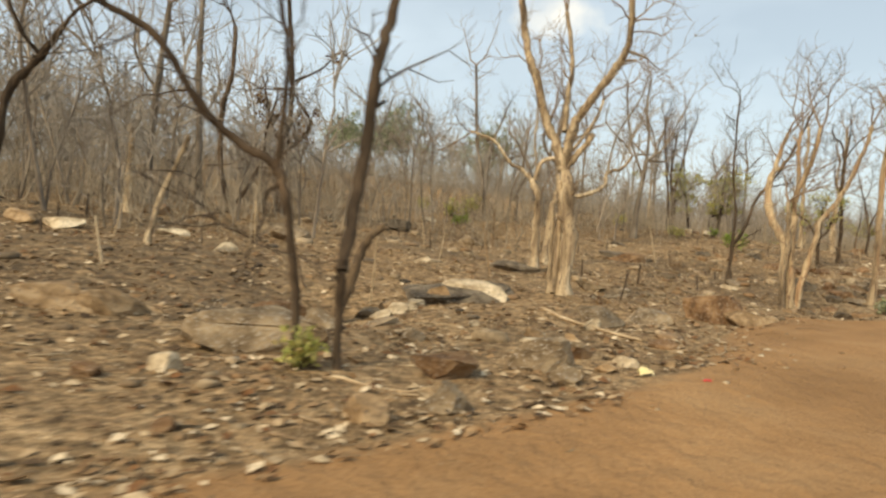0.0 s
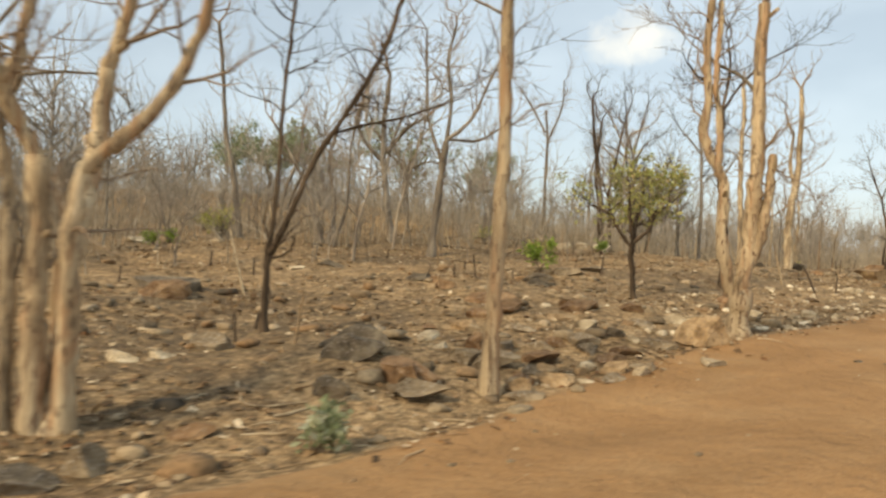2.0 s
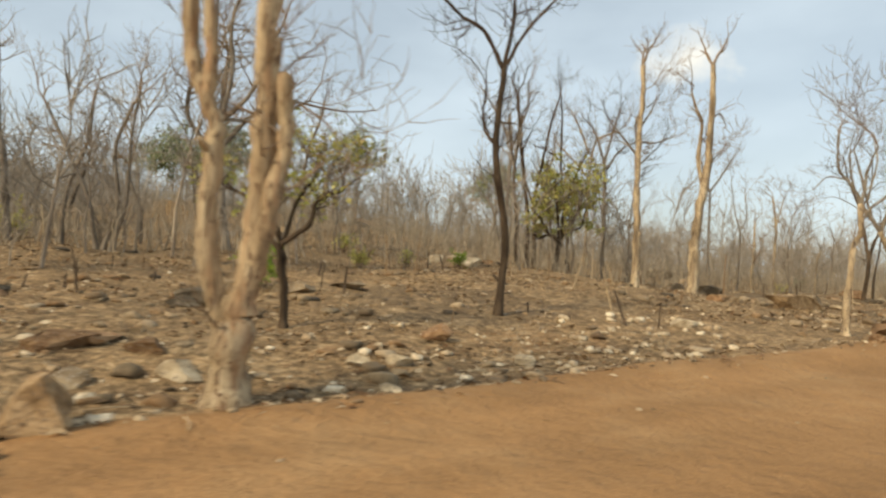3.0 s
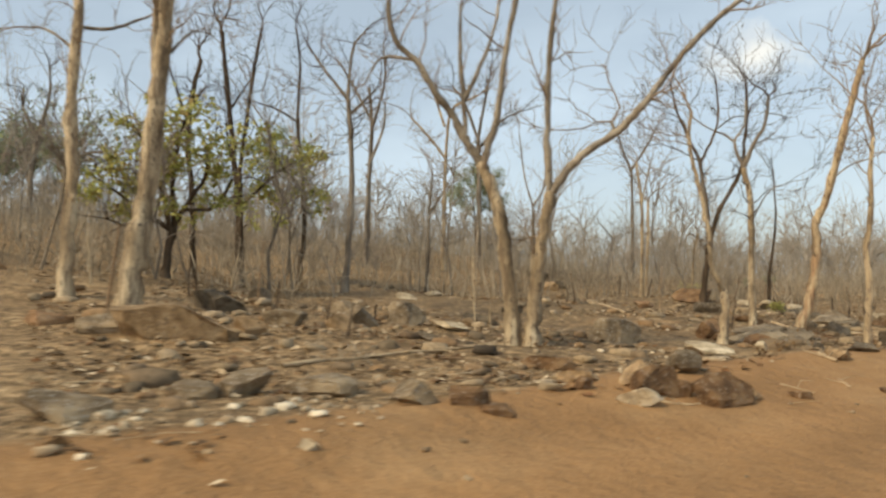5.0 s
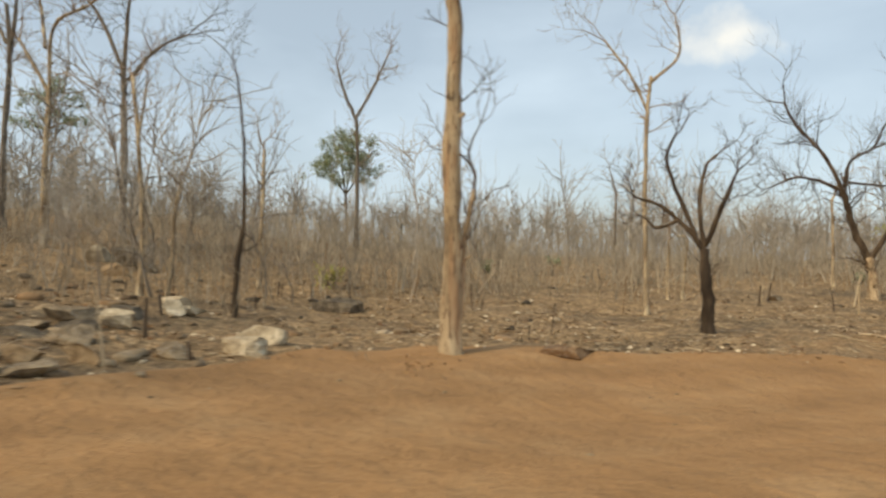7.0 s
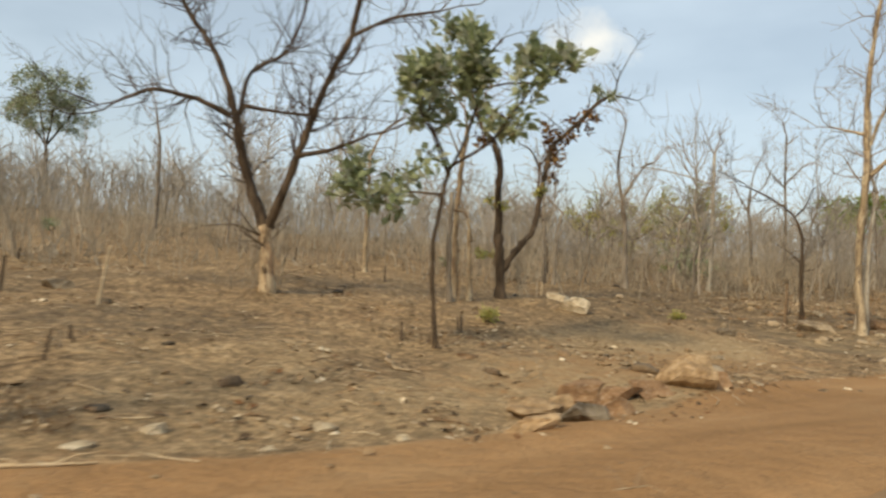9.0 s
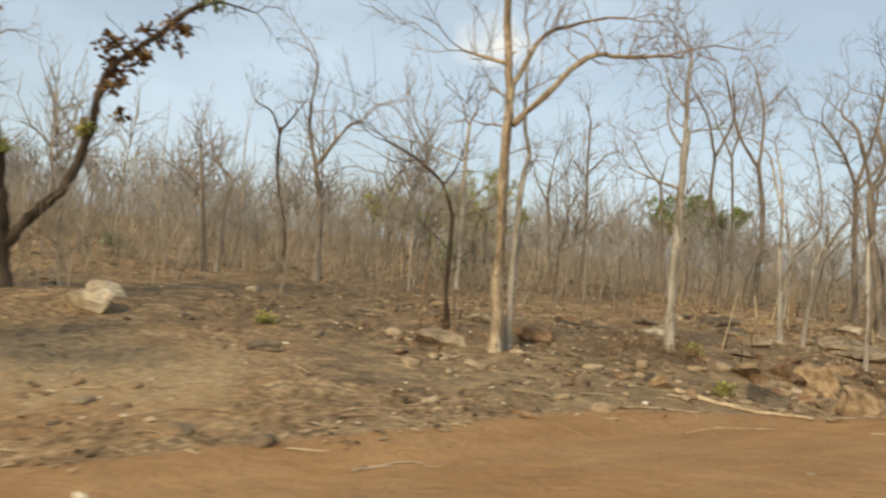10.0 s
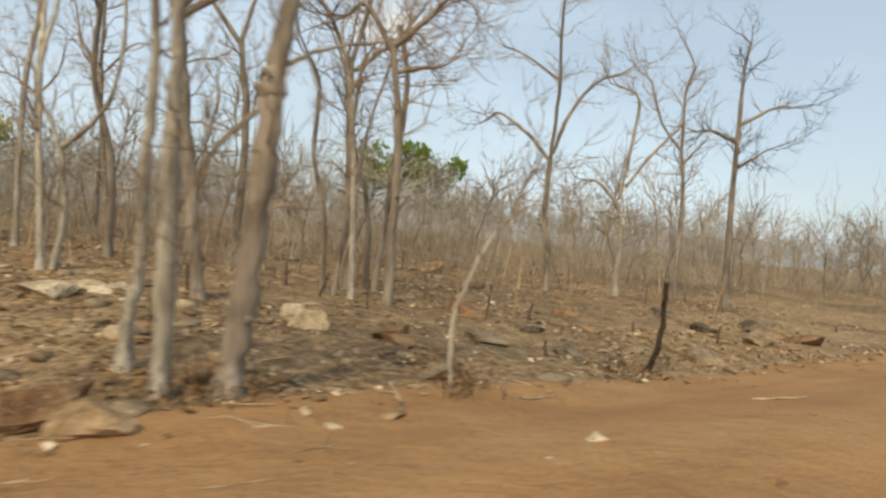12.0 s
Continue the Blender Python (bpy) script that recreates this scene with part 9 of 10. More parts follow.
rock(14.86, 24.38, 0.48, 0.36, 0.14, 24, "grey", 490, "flat grey rock slab lying on leaf litter")
rock(13.22, 24.35, 0.36, 0.27, 0.12, 33, "brown", 491, "flat dark brown rock slab lying on leaf litter")
rock(15.65, 25.63, 0.51, 0.38, 0.13, 17, "tan", 492, "flat tan rock slab lying on leaf litter")
rock(17.13, 25.70, 0.47, 0.35, 0.14, 9, "grey", 493, "flat grey rock slab lying on leaf litter")
rock(17.20, 26.98, 0.47, 0.36, 0.18, 8, "brown", 494, "angular dark brown rock half sunk in leaf litter")
rock(0.70, 12.33, 1.12, 0.78, 0.32, 18, "white", 540, "large flat whitish rock slab lying on leaf litter")
rock(0.03, 11.68, 0.48, 0.33, 0.32, 23, "tan", 541, "angular tan rock half sunk in leaf litter")
rock(1.31, 6.97, 0.22, 0.16, 0.24, 32, "brown", 542, "small angular dark brown rock half sunk in leaf litter")
rock(-1.13, 10.54, 0.41, 0.29, 0.14, 33, "grey", 543, "angular grey rock half sunk in leaf litter")
rock(-0.75, 10.76, 0.36, 0.25, 0.19, 30, "tan", 544, "angular tan rock half sunk in leaf litter")
rock(-0.81, 9.20, 0.67, 0.47, 0.16, 36, "grey", 545, "flat grey rock slab lying on leaf litter")
rock(-0.29, 8.25, 0.31, 0.22, 0.18, 38, "grey", 546, "angular grey rock half sunk in leaf litter")
rock(2.44, 9.82, 0.36, 0.25, 0.19, 11, "white", 547, "angular whitish rock half sunk in leaf litter")
rock(-0.37, 11.17, 0.37, 0.26, 0.15, 27, "white", 548, "angular whitish rock half sunk in leaf litter")
rock(2.74, 7.34, 0.17, 0.12, 0.08, 13, "tan", 549, "small angular tan rock half sunk in leaf litter")
rock(1.36, 7.35, 0.16, 0.11, 0.09, 29, "tan", 550, "small angular tan rock half sunk in leaf litter")
rock(18.61, 44.95, 1.13, 0.79, 0.41, 44, "white", 551, "large angular whitish rock half sunk in leaf litter")
rock(31.90, 39.57, 0.39, 0.27, 0.19, 6, "grey", 552, "angular grey rock half sunk in leaf litter")
rock(33.89, 40.02, 0.46, 0.32, 0.22, -6, "grey", 553, "angular grey rock half sunk in leaf litter")
rock(30.47, 42.60, 0.53, 0.37, 0.26, 11, "tan", 554, "angular tan rock half sunk in leaf litter")
rock(38.63, 47.50, 0.45, 0.32, 0.14, 35, "grey", 555, "flat grey rock slab lying on leaf litter")
rock(37.31, 47.84, 0.28, 0.20, 0.32, 42, "brown", 556, "small angular dark brown rock half sunk in leaf litter")
rock(105.68, 93.11, 0.61, 0.43, 0.26, -38, "black", 557, "angular charred black rock half sunk in leaf litter")
rock(108.29, 94.19, 0.77, 0.54, 0.29, -41, "black", 558, "angular charred black rock half sunk in leaf litter")
rock(102.41, 94.75, 0.70, 0.49, 0.27, -27, "brown", 559, "angular dark brown rock half sunk in leaf litter")
rock(101.48, 89.91, 0.53, 0.37, 0.18, -32, "grey", 560, "flat grey rock slab lying on leaf litter")
rock(107.46, 92.42, 0.60, 0.42, 0.23, -43, "brown", 561, "angular dark brown rock half sunk in leaf litter")
rock(98.69, 92.54, 0.91, 0.64, 0.32, -18, "brown", 562, "large angular dark brown rock half sunk in leaf litter")
rock(96.42, 89.28, 0.49, 0.35, 0.19, -12, "brown", 564, "angular dark brown rock half sunk in leaf litter")
rock(99.93, 91.36, 0.55, 0.38, 0.19, -24, "black", 565, "angular charred black rock half sunk in leaf litter")
rock(94.75, 89.26, 0.57, 0.40, 0.36, -4, "white", 566, "angular whitish rock half sunk in leaf litter")
rock(107.63, 91.64, 0.86, 0.61, 0.30, -45, "brown", 567, "large angular dark brown rock half sunk in leaf litter")
rock(106.58, 96.28, 0.72, 0.51, 0.24, -35, "black", 568, "flat charred black rock slab lying on leaf litter")

# ---- fallen branches ----
fallen_branch(0.017, ((-0.90, 5.66), (-0.42, 5.44), (-0.10, 5.34)), 0)
fallen_branch(0.028, ((1.88, 11.20), (2.49, 9.59), (2.90, 8.88)), 1)
fallen_branch(0.014, ((3.48, 7.98), (3.74, 8.12), (4.04, 8.79)), 2)
fallen_branch(0.016, ((2.84, 9.61), (3.43, 9.74), (3.96, 9.72)), 3)
fallen_branch(0.011, ((3.39, 7.48), (3.79, 7.83)), 4)
fallen_branch(0.014, ((3.04, 10.01), (3.51, 10.64), (4.05, 10.59)), 5)
fallen_branch(0.014, ((3.68, 10.49), (3.99, 10.80), (4.49, 10.82)), 6)
fallen_branch(0.010, ((4.72, 10.26), (4.98, 10.61)), 7)
fallen_branch(0.032, ((4.89, 19.22), (5.19, 21.15)), 8)
fallen_branch(0.009, ((4.11, 10.29), (4.36, 10.60)), 9)
fallen_branch(0.018, ((9.62, 16.77), (9.65, 17.75)), 10)
fallen_branch(0.017, ((7.89, 17.65), (8.34, 17.71)), 11)
fallen_branch(0.019, ((12.21, 19.44), (12.83, 20.19)), 12)
fallen_branch(0.019, ((11.35, 20.38), (11.80, 19.68), (12.44, 19.93)), 13)
fallen_branch(0.012, ((12.09, 18.89), (12.55, 19.09)), 14)
fallen_branch(0.025, ((31.88, 41.13), (33.61, 43.89)), 15)
fallen_branch(0.011, ((28.93, 35.49), (29.13, 35.58)), 16)
fallen_branch(0.011, ((28.86, 35.01), (29.15, 34.89)), 17)
fallen_branch(0.026, ((35.97, 42.27), (36.02, 42.80)), 18)
fallen_branch(0.011, ((36.01, 41.35), (36.28, 41.39), (36.49, 41.58)), 19)
fallen_branch(0.012, ((33.07, 43.08), (33.20, 43.34)), 20)
fallen_branch(0.020, ((33.29, 43.66), (33.83, 44.13)), 21)
fallen_branch(0.010, ((37.37, 42.14), (37.43, 42.19)), 22)
fallen_branch(0.011, ((38.40, 43.76), (38.39, 44.19)), 23)
fallen_branch(0.010, ((37.55, 43.34), (37.85, 43.08)), 24)
fallen_branch(0.026, ((38.64, 45.31), (38.57, 45.76), (38.69, 46.06)), 25)
fallen_branch(0.031, ((35.58, 51.73), (34.40, 55.04)), 26)
fallen_branch(0.016, ((42.68, 51.44), (42.91, 51.86)), 27)
fallen_branch(0.033, ((40.78, 54.92), (41.76, 54.28), (42.51, 53.38)), 28)
fallen_branch(0.033, ((39.48, 54.52), (41.14, 52.65), (42.10, 51.77)), 29)
fallen_branch(0.020, ((41.29, 53.35), (41.66, 53.54)), 30)
fallen_branch(0.019, ((43.34, 52.11), (43.97, 52.27)), 31)
fallen_branch(0.014, ((44.68, 51.76), (44.96, 52.19)), 32)
fallen_branch(0.021, ((42.98, 51.68), (43.12, 52.13)), 33)
fallen_branch(0.014, ((41.14, 50.80), (41.19, 51.43)), 34)
fallen_branch(0.010, ((42.89, 50.75), (43.14, 50.85)), 35)
fallen_branch(0.011, ((45.33, 51.64), (45.56, 51.68)), 36)
fallen_branch(0.011, ((45.24, 52.01), (45.49, 52.12)), 37)
fallen_branch(0.015, ((43.81, 53.85), (44.25, 54.12)), 38)
fallen_branch(0.017, ((59.03, 65.78), (59.93, 66.09)), 39)
fallen_branch(0.019, ((57.99, 66.03), (58.40, 66.10), (58.74, 66.27)), 40)
fallen_branch(0.025, ((55.92, 68.10), (56.85, 67.55), (57.26, 67.68)), 41)
fallen_branch(0.024, ((56.68, 67.69), (56.68, 68.12), (57.08, 67.66)), 42)
fallen_branch(0.020, ((55.15, 67.73), (55.77, 67.42), (56.15, 67.08)), 43)
fallen_branch(0.020, ((60.52, 66.82), (60.87, 67.02)), 44)
fallen_branch(0.020, ((62.09, 68.32), (62.77, 68.62)), 45)
fallen_branch(0.017, ((57.03, 66.57), (57.45, 66.52)), 46)
fallen_branch(0.012, ((56.95, 65.63), (57.32, 65.60)), 47)
fallen_branch(0.013, ((62.17, 69.85), (62.54, 70.07)), 48)
fallen_branch(0.033, ((64.41, 74.69), (64.75, 73.58), (65.13, 73.38)), 49)
fallen_branch(0.006, ((66.91, 67.65), (67.11, 67.73)), 50)
fallen_branch(0.017, ((74.32, 75.17), (74.87, 75.46), (75.04, 75.22)), 51)
fallen_branch(0.014, ((67.74, 73.88), (68.08, 74.06)), 52)
fallen_branch(0.017, ((70.83, 75.50), (71.34, 75.54)), 53)
fallen_branch(0.018, ((79.22, 79.33), (79.73, 79.18)), 54)
fallen_branch(0.038, ((79.56, 79.71), (79.84, 78.96), (80.13, 78.28), (80.48, 77.52)), 55)
fallen_branch(0.026, ((77.64, 78.09), (78.01, 78.22), (78.46, 78.31), (78.90, 78.17)), 56)
fallen_branch(0.015, ((78.90, 78.17), (79.28, 78.22), (79.63, 78.53)), 57)
fallen_branch(0.020, ((80.58, 77.48), (81.30, 77.84)), 58)
fallen_branch(0.016, ((81.51, 77.93), (81.75, 77.29)), 59)
fallen_branch(0.013, ((78.90, 77.26), (79.83, 77.22)), 60)
fallen_branch(0.013, ((80.64, 76.78), (81.06, 76.61)), 61)
fallen_branch(0.014, ((80.86, 76.46), (81.20, 76.29)), 62)
fallen_branch(0.011, ((81.82, 76.09), (82.25, 76.12)), 63)
fallen_branch(0.019, ((76.15, 80.57), (76.76, 80.29)), 64)
fallen_branch(0.029, ((75.75, 81.13), (76.23, 81.47)), 65)
fallen_branch(0.010, ((78.37, 76.95), (78.45, 77.10)), 66)
fallen_branch(0.010, ((77.56, 77.54), (77.73, 77.56)), 67)
fallen_branch(0.019, ((85.22, 80.69), (85.61, 81.12), (85.84, 80.96)), 68)
fallen_branch(0.010, ((86.75, 78.58), (87.00, 78.50)), 69)
fallen_branch(0.014, ((81.39, 80.60), (81.89, 80.48)), 70)
fallen_branch(0.016, ((89.05, 83.21), (89.48, 84.06), (89.62, 84.24)), 71)
fallen_branch(0.016, ((88.70, 83.33), (88.93, 83.23)), 72)
fallen_branch(0.024, ((91.28, 86.14), (91.86, 86.44)), 73)
fallen_branch(0.019, ((90.07, 82.94), (90.92, 83.00)), 74)
fallen_branch(0.012, ((88.54, 82.68), (88.90, 82.74)), 75)
fallen_branch(0.007, ((93.84, 81.84), (94.20, 81.91)), 76)
fallen_branch(0.018, ((97.01, 84.92), (97.64, 85.27)), 77)
fallen_branch(0.015, ((99.86, 84.55), (100.75, 84.60)), 78)
fallen_branch(0.025, ((95.57, 85.29), (95.42, 83.83)), 79)
fallen_branch(0.009, ((94.38, 82.63), (94.66, 82.78)), 80)
fallen_branch(0.007, ((92.65, 82.45), (92.79, 82.51)), 81)
fallen_branch(0.010, ((94.05, 83.39), (94.27, 83.44)), 82)
# ---- shrubs ----
shrub(1.66, 39.72, 1.93, 1.61, "yellow", 0)
shrub(1.41, 36.05, 0.69, 0.53, "shoot", 1)
shrub(0.72, 41.68, 2.77, 1.17, "yellow", 2)
shrub(0.95, 35.64, 0.91, 0.53, "shoot", 3)
shrub(15.41, 33.70, 0.76, 1.13, "shoot", 4)
shrub(15.31, 41.28, 1.14, 0.65, "yellow", 5)
shrub(18.47, 43.59, 0.69, 0.64, "shoot", 6)
shrub(-1.25, 5.84, 0.16, 0.33, "yellow", 7)
shrub(13.08, 18.53, 0.33, 0.47, "green", 8)
shrub(43.38, 84.16, 1.00, 0.77, "green", 9)
shrub(66.40, 79.03, 0.60, 0.36, "yellow", 10)
shrub(81.95, 83.77, 0.72, 0.24, "yellow", 11)
shrub(80.31, 79.58, 0.35, 0.24, "yellow", 12)
shrub(79.95, 111.39, 1.83, 0.66, "shoot", 13)
shrub(39.96, 56.40, 0.49, 0.32, "yellow", 14)
shrub(72.24, 83.17, 0.69, 0.27, "yellow", 15)
shrub(12.85, 46.55, 1.52, 0.92, "yellow", 16)
shrub(16.21, 44.73, 0.85, 0.60, "yellow", 17)
shrub(81.30, 105.95, 2.67, 1.49, "green", 18)
shrub(79.18, 106.35, 3.27, 2.67, "green", 19)
shrub(77.59, 97.80, 2.67, 2.08, "green", 20)
shrub(80.60, 109.64, 3.27, 1.49, "green", 21)
shrub(46.36, 92.50, 2.89, 0.79, "green", 22)
shrub(-1.23, 43.77, 1.86, 1.06, "yellow", 23)
shrub(38.91, 73.67, 1.19, 1.01, "yellow", 24)
shrub(64.77, 94.53, 1.19, 0.89, "green", 25)
shrub(58.68, 66.86, 0.38, 0.31, "dry", 26)
shrub(59.29, 66.89, 0.37, 0.27, "dry", 27)
shrub(59.97, 68.30, 0.44, 0.37, "dry", 28)
shrub(60.86, 69.16, 0.48, 0.34, "dry", 29)
shrub(59.21, 68.40, 0.33, 0.30, "dry", 30)
shrub(96.25, 85.07, 0.38, 0.28, "dry", 31)
shrub(100.02, 87.12, 0.45, 0.36, "dry", 32)
shrub(93.95, 84.89, 0.50, 0.46, "dry", 33)
shrub(90.71, 83.94, 0.31, 0.24, "dry", 34)
shrub(96.40, 86.33, 0.40, 0.50, "dry", 35)
shrub(60.81, 79.20, 0.85, 0.51, "dry", 36)
shrub(65.32, 75.69, 0.54, 0.43, "dry", 37)
shrub(34.29, 44.54, 0.46, 0.26, "dry", 38)
shrub(37.68, 45.38, 0.28, 0.23, "dry", 39)
shrub(46.97, 58.96, 0.63, 0.27, "dry", 40)
shrub(3.22, 12.45, 0.35, 0.21, "dry", 41)
shrub(58.25, 68.24, 0.47, 0.53, "dry", 100)
shrub(58.22, 67.79, 0.38, 0.43, "dry", 101)
shrub(59.12, 68.23, 0.40, 0.52, "dry", 102)
shrub(59.15, 66.92, 0.40, 0.38, "dry", 103)
shrub(59.61, 67.10, 0.29, 0.26, "dry", 104)
shrub(59.75, 68.78, 0.49, 0.47, "dry", 105)
shrub(60.07, 69.19, 0.44, 0.57, "dry", 106)
shrub(60.67, 69.06, 0.50, 0.48, "dry", 107)
shrub(61.04, 68.54, 0.41, 0.38, "dry", 108)
shrub(61.37, 69.52, 0.45, 0.42, "dry", 109)
shrub(61.79, 69.34, 0.37, 0.37, "dry", 110)
shrub(59.91, 66.99, 0.34, 0.25, "dry", 111)
shrub(58.44, 66.62, 0.33, 0.30, "dry", 112)
shrub(60.27, 67.13, 0.34, 0.25, "dry", 113)
shrub(57.81, 68.33, 0.48, 0.46, "dry", 114)
shrub(81.13, 83.13, 0.45, 0.43, "dry", 115)
shrub(81.50, 83.01, 0.39, 0.43, "dry", 116)
shrub(81.06, 82.27, 0.41, 0.39, "dry", 117)
shrub(85.45, 83.40, 0.67, 0.49, "dry", 118)
shrub(85.95, 83.36, 0.67, 0.50, "dry", 119)
shrub(86.63, 83.64, 0.70, 0.61, "dry", 120)
shrub(87.25, 83.56, 0.63, 0.52, "dry", 121)
shrub(87.90, 83.81, 0.57, 0.54, "dry", 122)
shrub(86.56, 84.56, 0.68, 0.57, "dry", 123)
shrub(87.28, 84.67, 0.61, 0.58, "dry", 124)
shrub(84.93, 82.35, 0.46, 0.36, "dry", 125)
shrub(85.53, 82.36, 0.53, 0.44, "dry", 126)
shrub(86.39, 81.90, 0.45, 0.29, "dry", 127)
shrub(90.80, 83.89, 0.52, 0.48, "dry", 128)
shrub(91.88, 84.03, 0.54, 0.50, "dry", 129)
shrub(93.57, 84.47, 0.58, 0.64, "dry", 130)
shrub(80.17, 83.19, 0.63, 0.70, "dry", 140)
shrub(80.52, 82.75, 0.52, 0.58, "dry", 141)
shrub(79.77, 82.91, 0.52, 0.48, "dry", 142)
shrub(80.89, 82.56, 0.52, 0.48, "dry", 143)
shrub(76.22, 82.99, 0.49, 0.55, "dry", 144)
shrub(75.80, 83.28, 0.50, 0.56, "dry", 145)
shrub(81.20, 82.12, 0.50, 0.46, "dry", 146)
shrub(79.20, 82.20, 0.40, 0.36, "dry", 147)
shrub(92.93, 84.79, 0.34, 0.32, "dry", 148)
shrub(93.20, 84.33, 0.32, 0.30, "dry", 149)
shrub(93.52, 84.01, 0.31, 0.24, "dry", 150)
shrub(93.84, 84.15, 0.32, 0.30, "dry", 151)
shrub(94.19, 84.66, 0.30, 0.28, "dry", 152)
shrub(96.14, 84.75, 0.33, 0.37, "dry", 153)
shrub(96.53, 85.13, 0.35, 0.39, "dry", 154)
shrub(100.05, 87.76, 0.43, 0.57, "dry", 155)
shrub(101.26, 88.58, 0.57, 0.53, "dry", 156)
shrub(96.45, 86.95, 0.43, 0.32, "dry", 157)
shrub(95.34, 85.96, 0.37, 0.28, "dry", 158)
shrub(9.22, 25.36, 0.64, 0.61, "dry", 159)
shrub(9.35, 24.63, 0.51, 0.47, "dry", 160)
shrub(38.14, 46.35, 0.23, 0.22, "dry", 161)
shrub(39.85, 51.74, 0.45, 0.42, "dry", 162)
shrub(39.02, 49.05, 0.34, 0.32, "dry", 163)
shrub(10.44, 18.93, 0.50, 0.25, "dry", 42)

# ---- ground cover: leaf litter, loose stones, twigs, stubs ----
def strewn(rng, count, s_a, s_b, n_a, n_b, bias=1.0, keep=None):
    out = []
    while len(out) < count:
        m = count
        s = rng.uniform(s_a, s_b, m)
        n = n_a + (n_b - n_a) * rng.random(m) ** bias
        ok = n > np.interp(s, BARE_S, BARE_N) + rng.normal(size=m) * 0.35 - 0.1
        if keep is not None:
            ok &= keep(s, n, rng)
        for a, b in zip(s[ok], n[ok]):
            out.append(on_road(a, b))
    xy = np.array(out[:count])
    return xy, ground_z(xy[:, 0], xy[:, 1])


def leaf_litter():
    rng = np.random.default_rng(5)

    def patchy(s, n, g):
        x = np.array([on_road(a, b) for a, b in zip(s, n)])
        return lattice(x[:, 0] / 1.3, x[:, 1] / 1.3, 41) + 0.6 * lattice(x[:, 0] / 4, x[:, 1] / 4, 42) > (0.62 + 0.25 * g.random(len(s))) * np.interp(s, (-14, 82, 90, 107, 113, 150), (1, 1, 1.22, 1.22, 1.0, 1))

    xy, z = strewn(rng, 88000, -14, 150, 3.2, 27, 1.35, patchy)
    m = len(xy)
    a, size = rng.uniform(0, 6.28, m), 0.018 + 0.065 * rng.random(m) ** 1.8
    d = np.stack([np.cos(a), np.sin(a), rng.normal(size=m) * 0.18], 1) * size[:, None]
    e = np.stack([-np.sin(a), np.cos(a), rng.normal(size=m) * 0.28], 1) * (size * rng.uniform(0.4, 0.75, m))[:, None]
    c = np.column_stack([xy, z + 0.012 + 0.02 * rng.random(m)])
    curl = np.zeros((m, 3))
    curl[:, 2] = size * rng.uniform(-0.05, 0.28, m)
    v = np.stack([c - d, c + e + curl, c + d, c - e + curl], 1).reshape(-1, 3)
    me = mesh_of("leaf_litter", v, np.arange(4 * m).reshape(m, 4))
    me.materials.append(LITTER)
    return tagged(new("leaf_litter", me), "scattered dry curled brown leaves on forest floor", "leaf litter", kind="stuff")


def pebble_kinds(rng, flat):
    kinds = []
    for _ in range(6):
        bm = bmesh.new()
        bmesh.ops.create_cube(bm, size=1.0)
        bmesh.ops.subdivide_edges(bm, edges=bm.edges[:], cuts=1, use_grid_fill=True)
        co = np.array([v.co[:] for v in bm.verts])
        co = co / np.linalg.norm(co, axis=1)[:, None] ** 0.7
        for _ in range(5):
            nrm = unit(rng.normal(size=3))
            co -= np.maximum(co @ nrm - rng.uniform(0.35, 0.5), 0)[:, None] * nrm
        co = co * (1.0, rng.uniform(0.6, 0.95), flat * rng.uniform(0.7, 1.2)) + rng.normal(size=co.shape) * 0.03
        sh = Shape()
        sh.add(co, [[v.index for v in f.verts] for f in bm.faces])
        bm.free()
        kinds.append(sh)
    return kinds


def loose(name, count, s_a, s_b, n_a, n_b, low, high, mat, label, seed, bias=1.2, flat=0.55, keep=None):
    rng = np.random.default_rng(seed)
    xy, z = strewn(rng, count, s_a, s_b, n_a, n_b, bias, keep)
    places = []
    for (x, y), g in zip(xy, z):
        size = low + (high - low) * rng.random() ** 2.4
        places.append((int(rng.integers(6)), x, y, g + 0.08 * size, rng.uniform(0, 6.28), size, size))
    return scatter(name, pebble_kinds(rng, flat), places, mat, label, "stones")


def rocky(s, n, g):
    x = np.array([on_road(a, b) for a, b in zip(s, n)])
    much = np.interp(s, (-14, 20, 40, 50, 72, 84, 106, 112, 126, 150), (0.75, 0.8, 0.55, 0.65, 0.9, 0.34, 0.34, 0.65, 0.7, 0.55))
    return lattice(x[:, 0] / 2.2, x[:, 1] / 2.2, 51) * 0.8 + 0.2 * g.random(len(s)) < much * 0.75


leaf_litter()
loose("loose_stones", 2900, -14, 150, 3.5, 24, 0.025, 0.13, STONES, "scattered loose grey and brown stones on soil", 61, keep=rocky)
loose("broken_rocks", 800, -12, 150, 5.0, 26, 0.12, 0.40, STONES, "scattered broken grey-brown rocks among leaves", 62, flat=0.36, keep=rocky)
loose("quartz_chips", 1900, -14, 150, 3.3, 30, 0.02, 0.11, QUARTZ, "scattered white quartz chips on forest floor", 63, bias=0.9)
loose("white_rubble", 210, 30, 43, 6.2, 10.0, 0.05, 0.2, QUARTZ, "heap of white rubble at the road edge", 64, bias=1.0)
loose("white_rubble", 110, 48, 52.5, 4.4, 5.8, 0.03, 0.13, QUARTZ, "scatter of white rubble at the road edge", 69, bias=1.0)
loose("bank_stones", 420, 14, 36, 5.2, 16, 0.08, 0.30, STONES, "jumble of broken stones along the low bank", 70, bias=1.1, flat=0.5)
loose("bank_stones", 420, 107, 128, 5.4, 17, 0.08, 0.32, STONES, "jumble of broken stones along the low bank", 71, bias=1.1, flat=0.5)
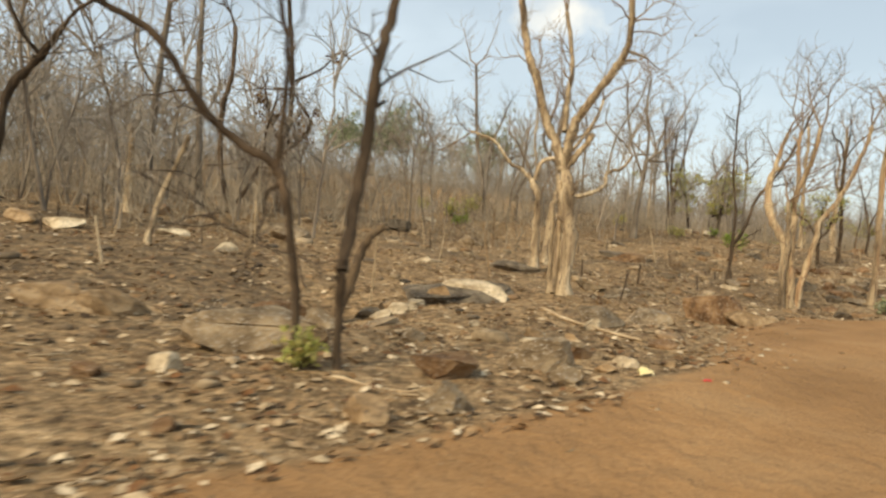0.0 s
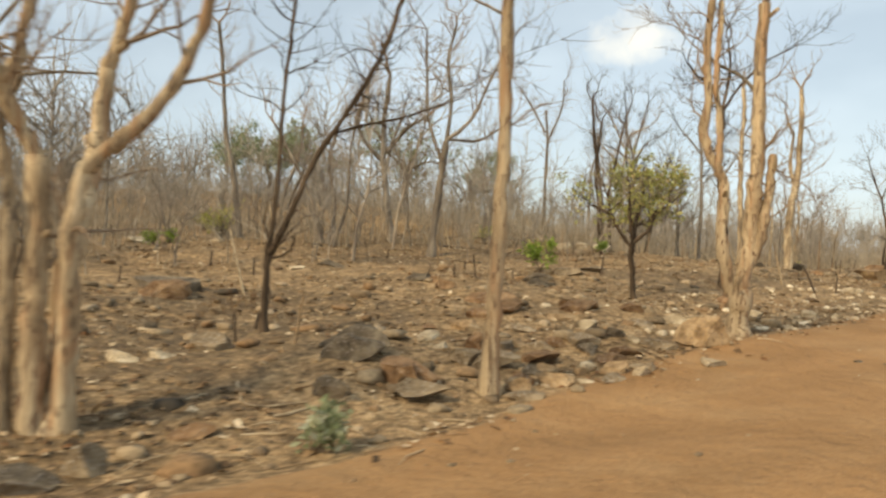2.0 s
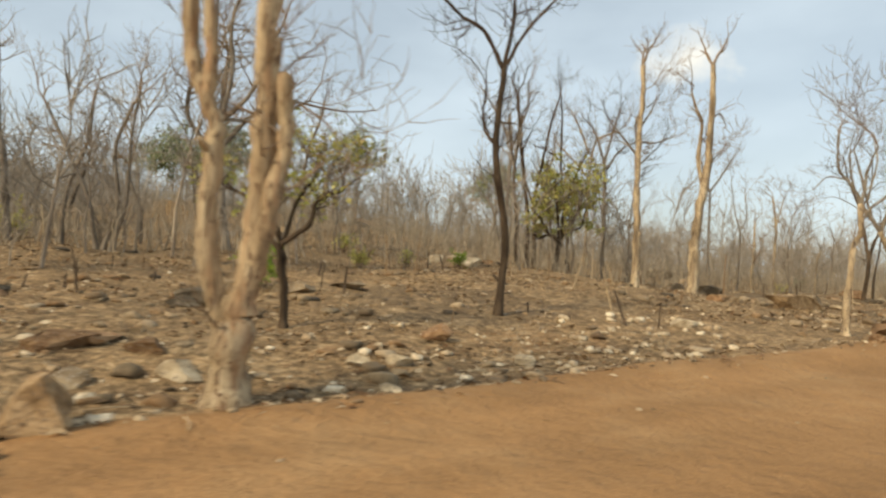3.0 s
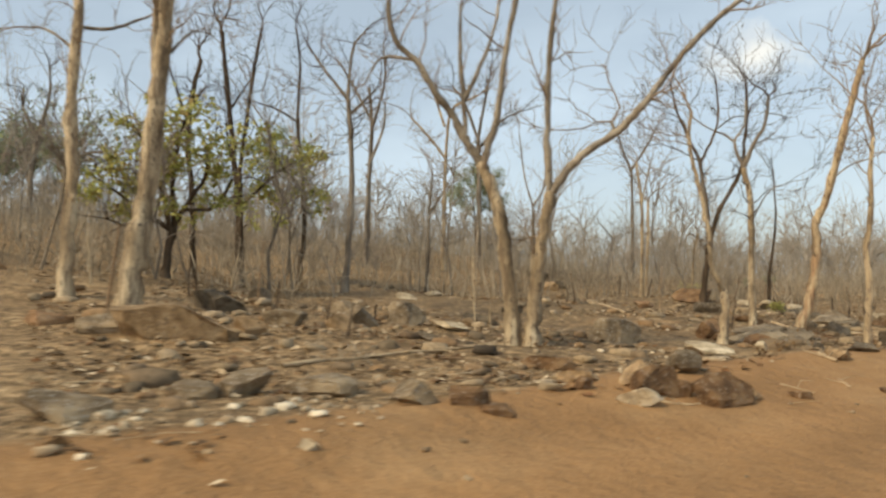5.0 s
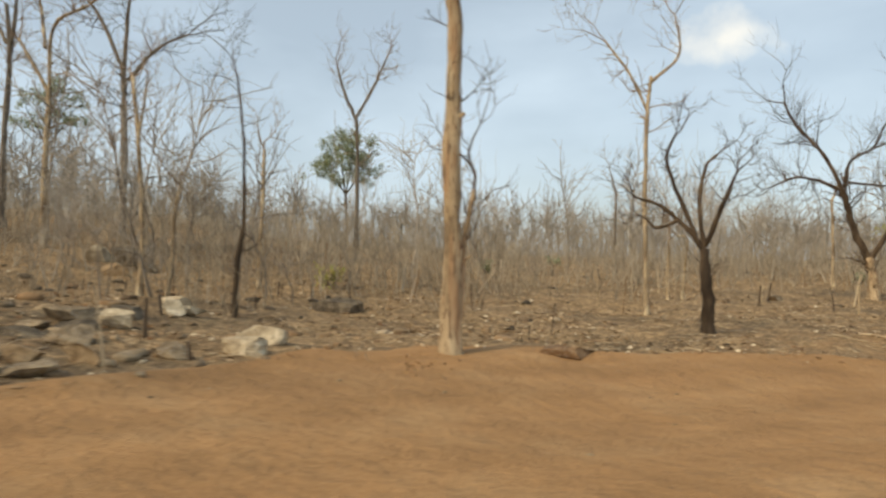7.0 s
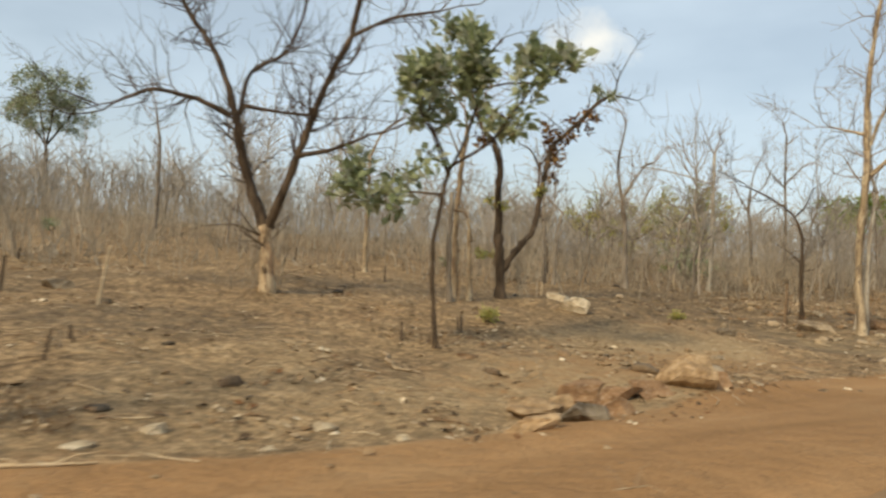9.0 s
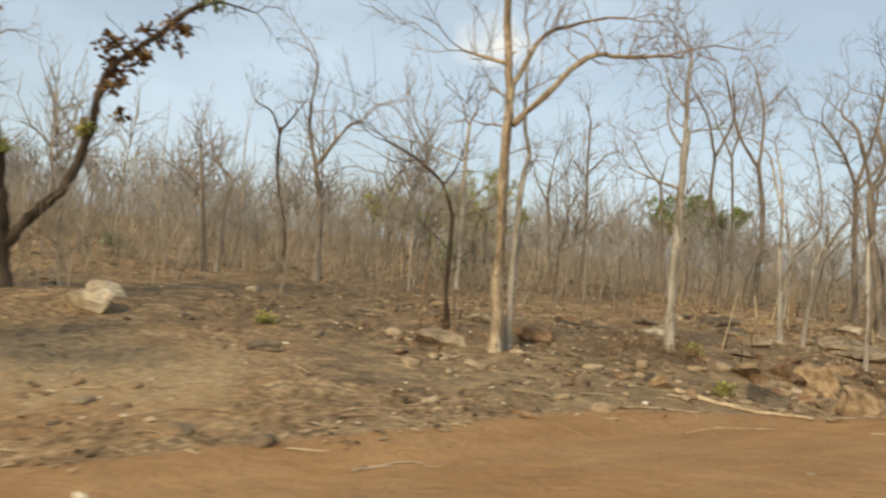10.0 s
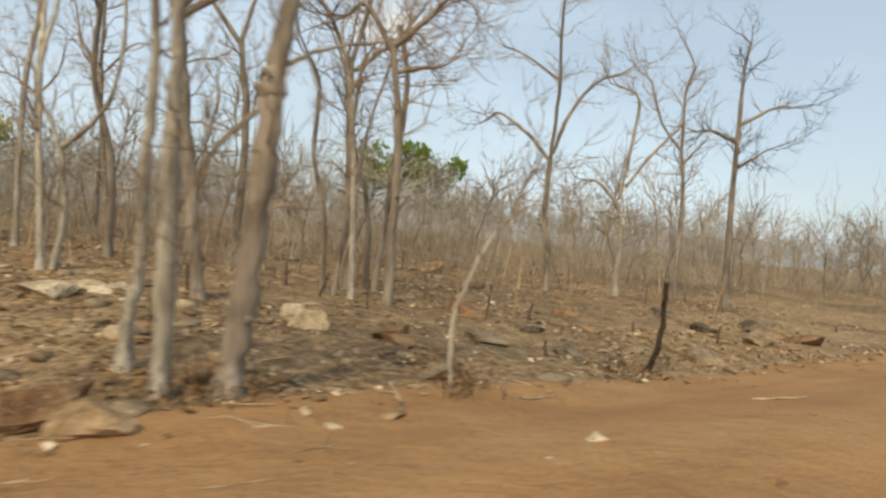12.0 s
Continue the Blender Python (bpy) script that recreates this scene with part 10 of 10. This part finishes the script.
loose("bank_stones", 380, 46, 72, 5.6, 15, 0.07, 0.28, STONES, "jumble of broken stones along the low bank", 73, bias=1.1, flat=0.5)
loose("dark_rocks", 420, -10, 140, 7, 30, 0.08, 0.36, DARK_STONES, "scattered charred and dark brown rocks among leaves", 72, bias=0.9, flat=0.4)
loose("road_gravel", 420, -5, 135, 2.6, 7, 0.012, 0.05, STONES, "small gravel on the dirt shoulder", 65, bias=1.0, keep=None)


def shoulder_grit():
    """Small stones on the bare dirt itself."""
    rng = np.random.default_rng(66)
    places = []
    for _ in range(620):
        s = rng.uniform(-5, 135)
        n = rng.uniform(2.7, max(3.0, np.interp(s, BARE_S, BARE_N)))
        x, y = on_road(s, n)
        size = 0.012 + 0.05 * rng.random() ** 3
        places.append((int(rng.integers(6)), x, y, gz(x, y) + 0.1 * size, rng.uniform(0, 6.28), size, size))
    return scatter("shoulder_grit", pebble_kinds(rng, 0.6), places, STONES, "grit and pebbles on the orange dirt", "stones")


shoulder_grit()


def ground_twigs():
    rng = np.random.default_rng(67)
    xy, z = strewn(rng, 3300, -12, 145, 3.8, 22, 1.3)
    sh = Shape()
    for (x, y), g in zip(xy, z):
        a, ln = rng.uniform(0, 6.28), rng.uniform(0.12, 0.7)
        w = np.array([math.cos(a), math.sin(a), 0])
        p = np.array([x, y, g + 0.012])
        k = np.array([-w[1], w[0], 0]) * rng.normal() * 0.1 * ln
        sh.tube([p, p + w * ln * 0.5 + k + (0, 0, 0.015), p + w * ln], np.array([1, 0.8, 0.4]) * rng.uniform(0.004, 0.011), 4)
    ob = sh.ob("ground_twigs", STICKS)
    return tagged(ob, "scattered bleached twigs on forest floor", "twigs", kind="stuff")


def stubs():
    """Short cut and charred saplings standing in the litter, and dry tufts."""
    rng = np.random.default_rng(68)
    for name, mat, count, tall, label in (("sapling_stubs", TWIG["dark"], 260, 0.75, "short charred sapling stubs standing in the litter"), ("pale_poles", STICKS, 170, 1.5, "thin pale cut poles standing among the trees")):
        xy, z = strewn(rng, count, -10, 150, 8, 34, 0.9)
        sh = Shape()
        for (x, y), g in zip(xy, z):
            h = tall * rng.uniform(0.3, 1.1)
            lean = rng.normal(size=2) * 0.12 * h
            p = np.array([x, y, g - 0.05])
            sh.tube([p, p + (lean[0] * 0.5, lean[1] * 0.5, h * 0.5), p + (lean[0], lean[1], h)], np.array([1.15, 0.95, 0.8]) * rng.uniform(0.012, 0.034), 6)
        tagged(sh.ob(name, mat), label, "stubs", kind="stuff")
    kinds = []
    for _ in range(5):
        sh = Shape()
        for _ in range(11):
            a = rng.uniform(0, 6.28)
            grow(sh, (rng.normal() * 0.12, rng.normal() * 0.12, -0.02), (0.5 * math.cos(a), 0.5 * math.sin(a), 1), rng.uniform(0.2, 0.5), 0.004, 0, rng, 3, bend=0.3)
        kinds.append(sh)
    xy, z = strewn(rng, 380, -10, 150, 6.5, 26, 1.0)
    places = [(int(rng.integers(5)), x, y, g, rng.uniform(0, 6.28), rng.uniform(0.6, 1.5), rng.uniform(0.5, 1.4)) for (x, y), g in zip(xy, z)]
    scatter("dry_tufts", kinds, places, SCRUB, "dry brown twiggy tufts on forest floor", "dry grass")


ground_twigs()
stubs()
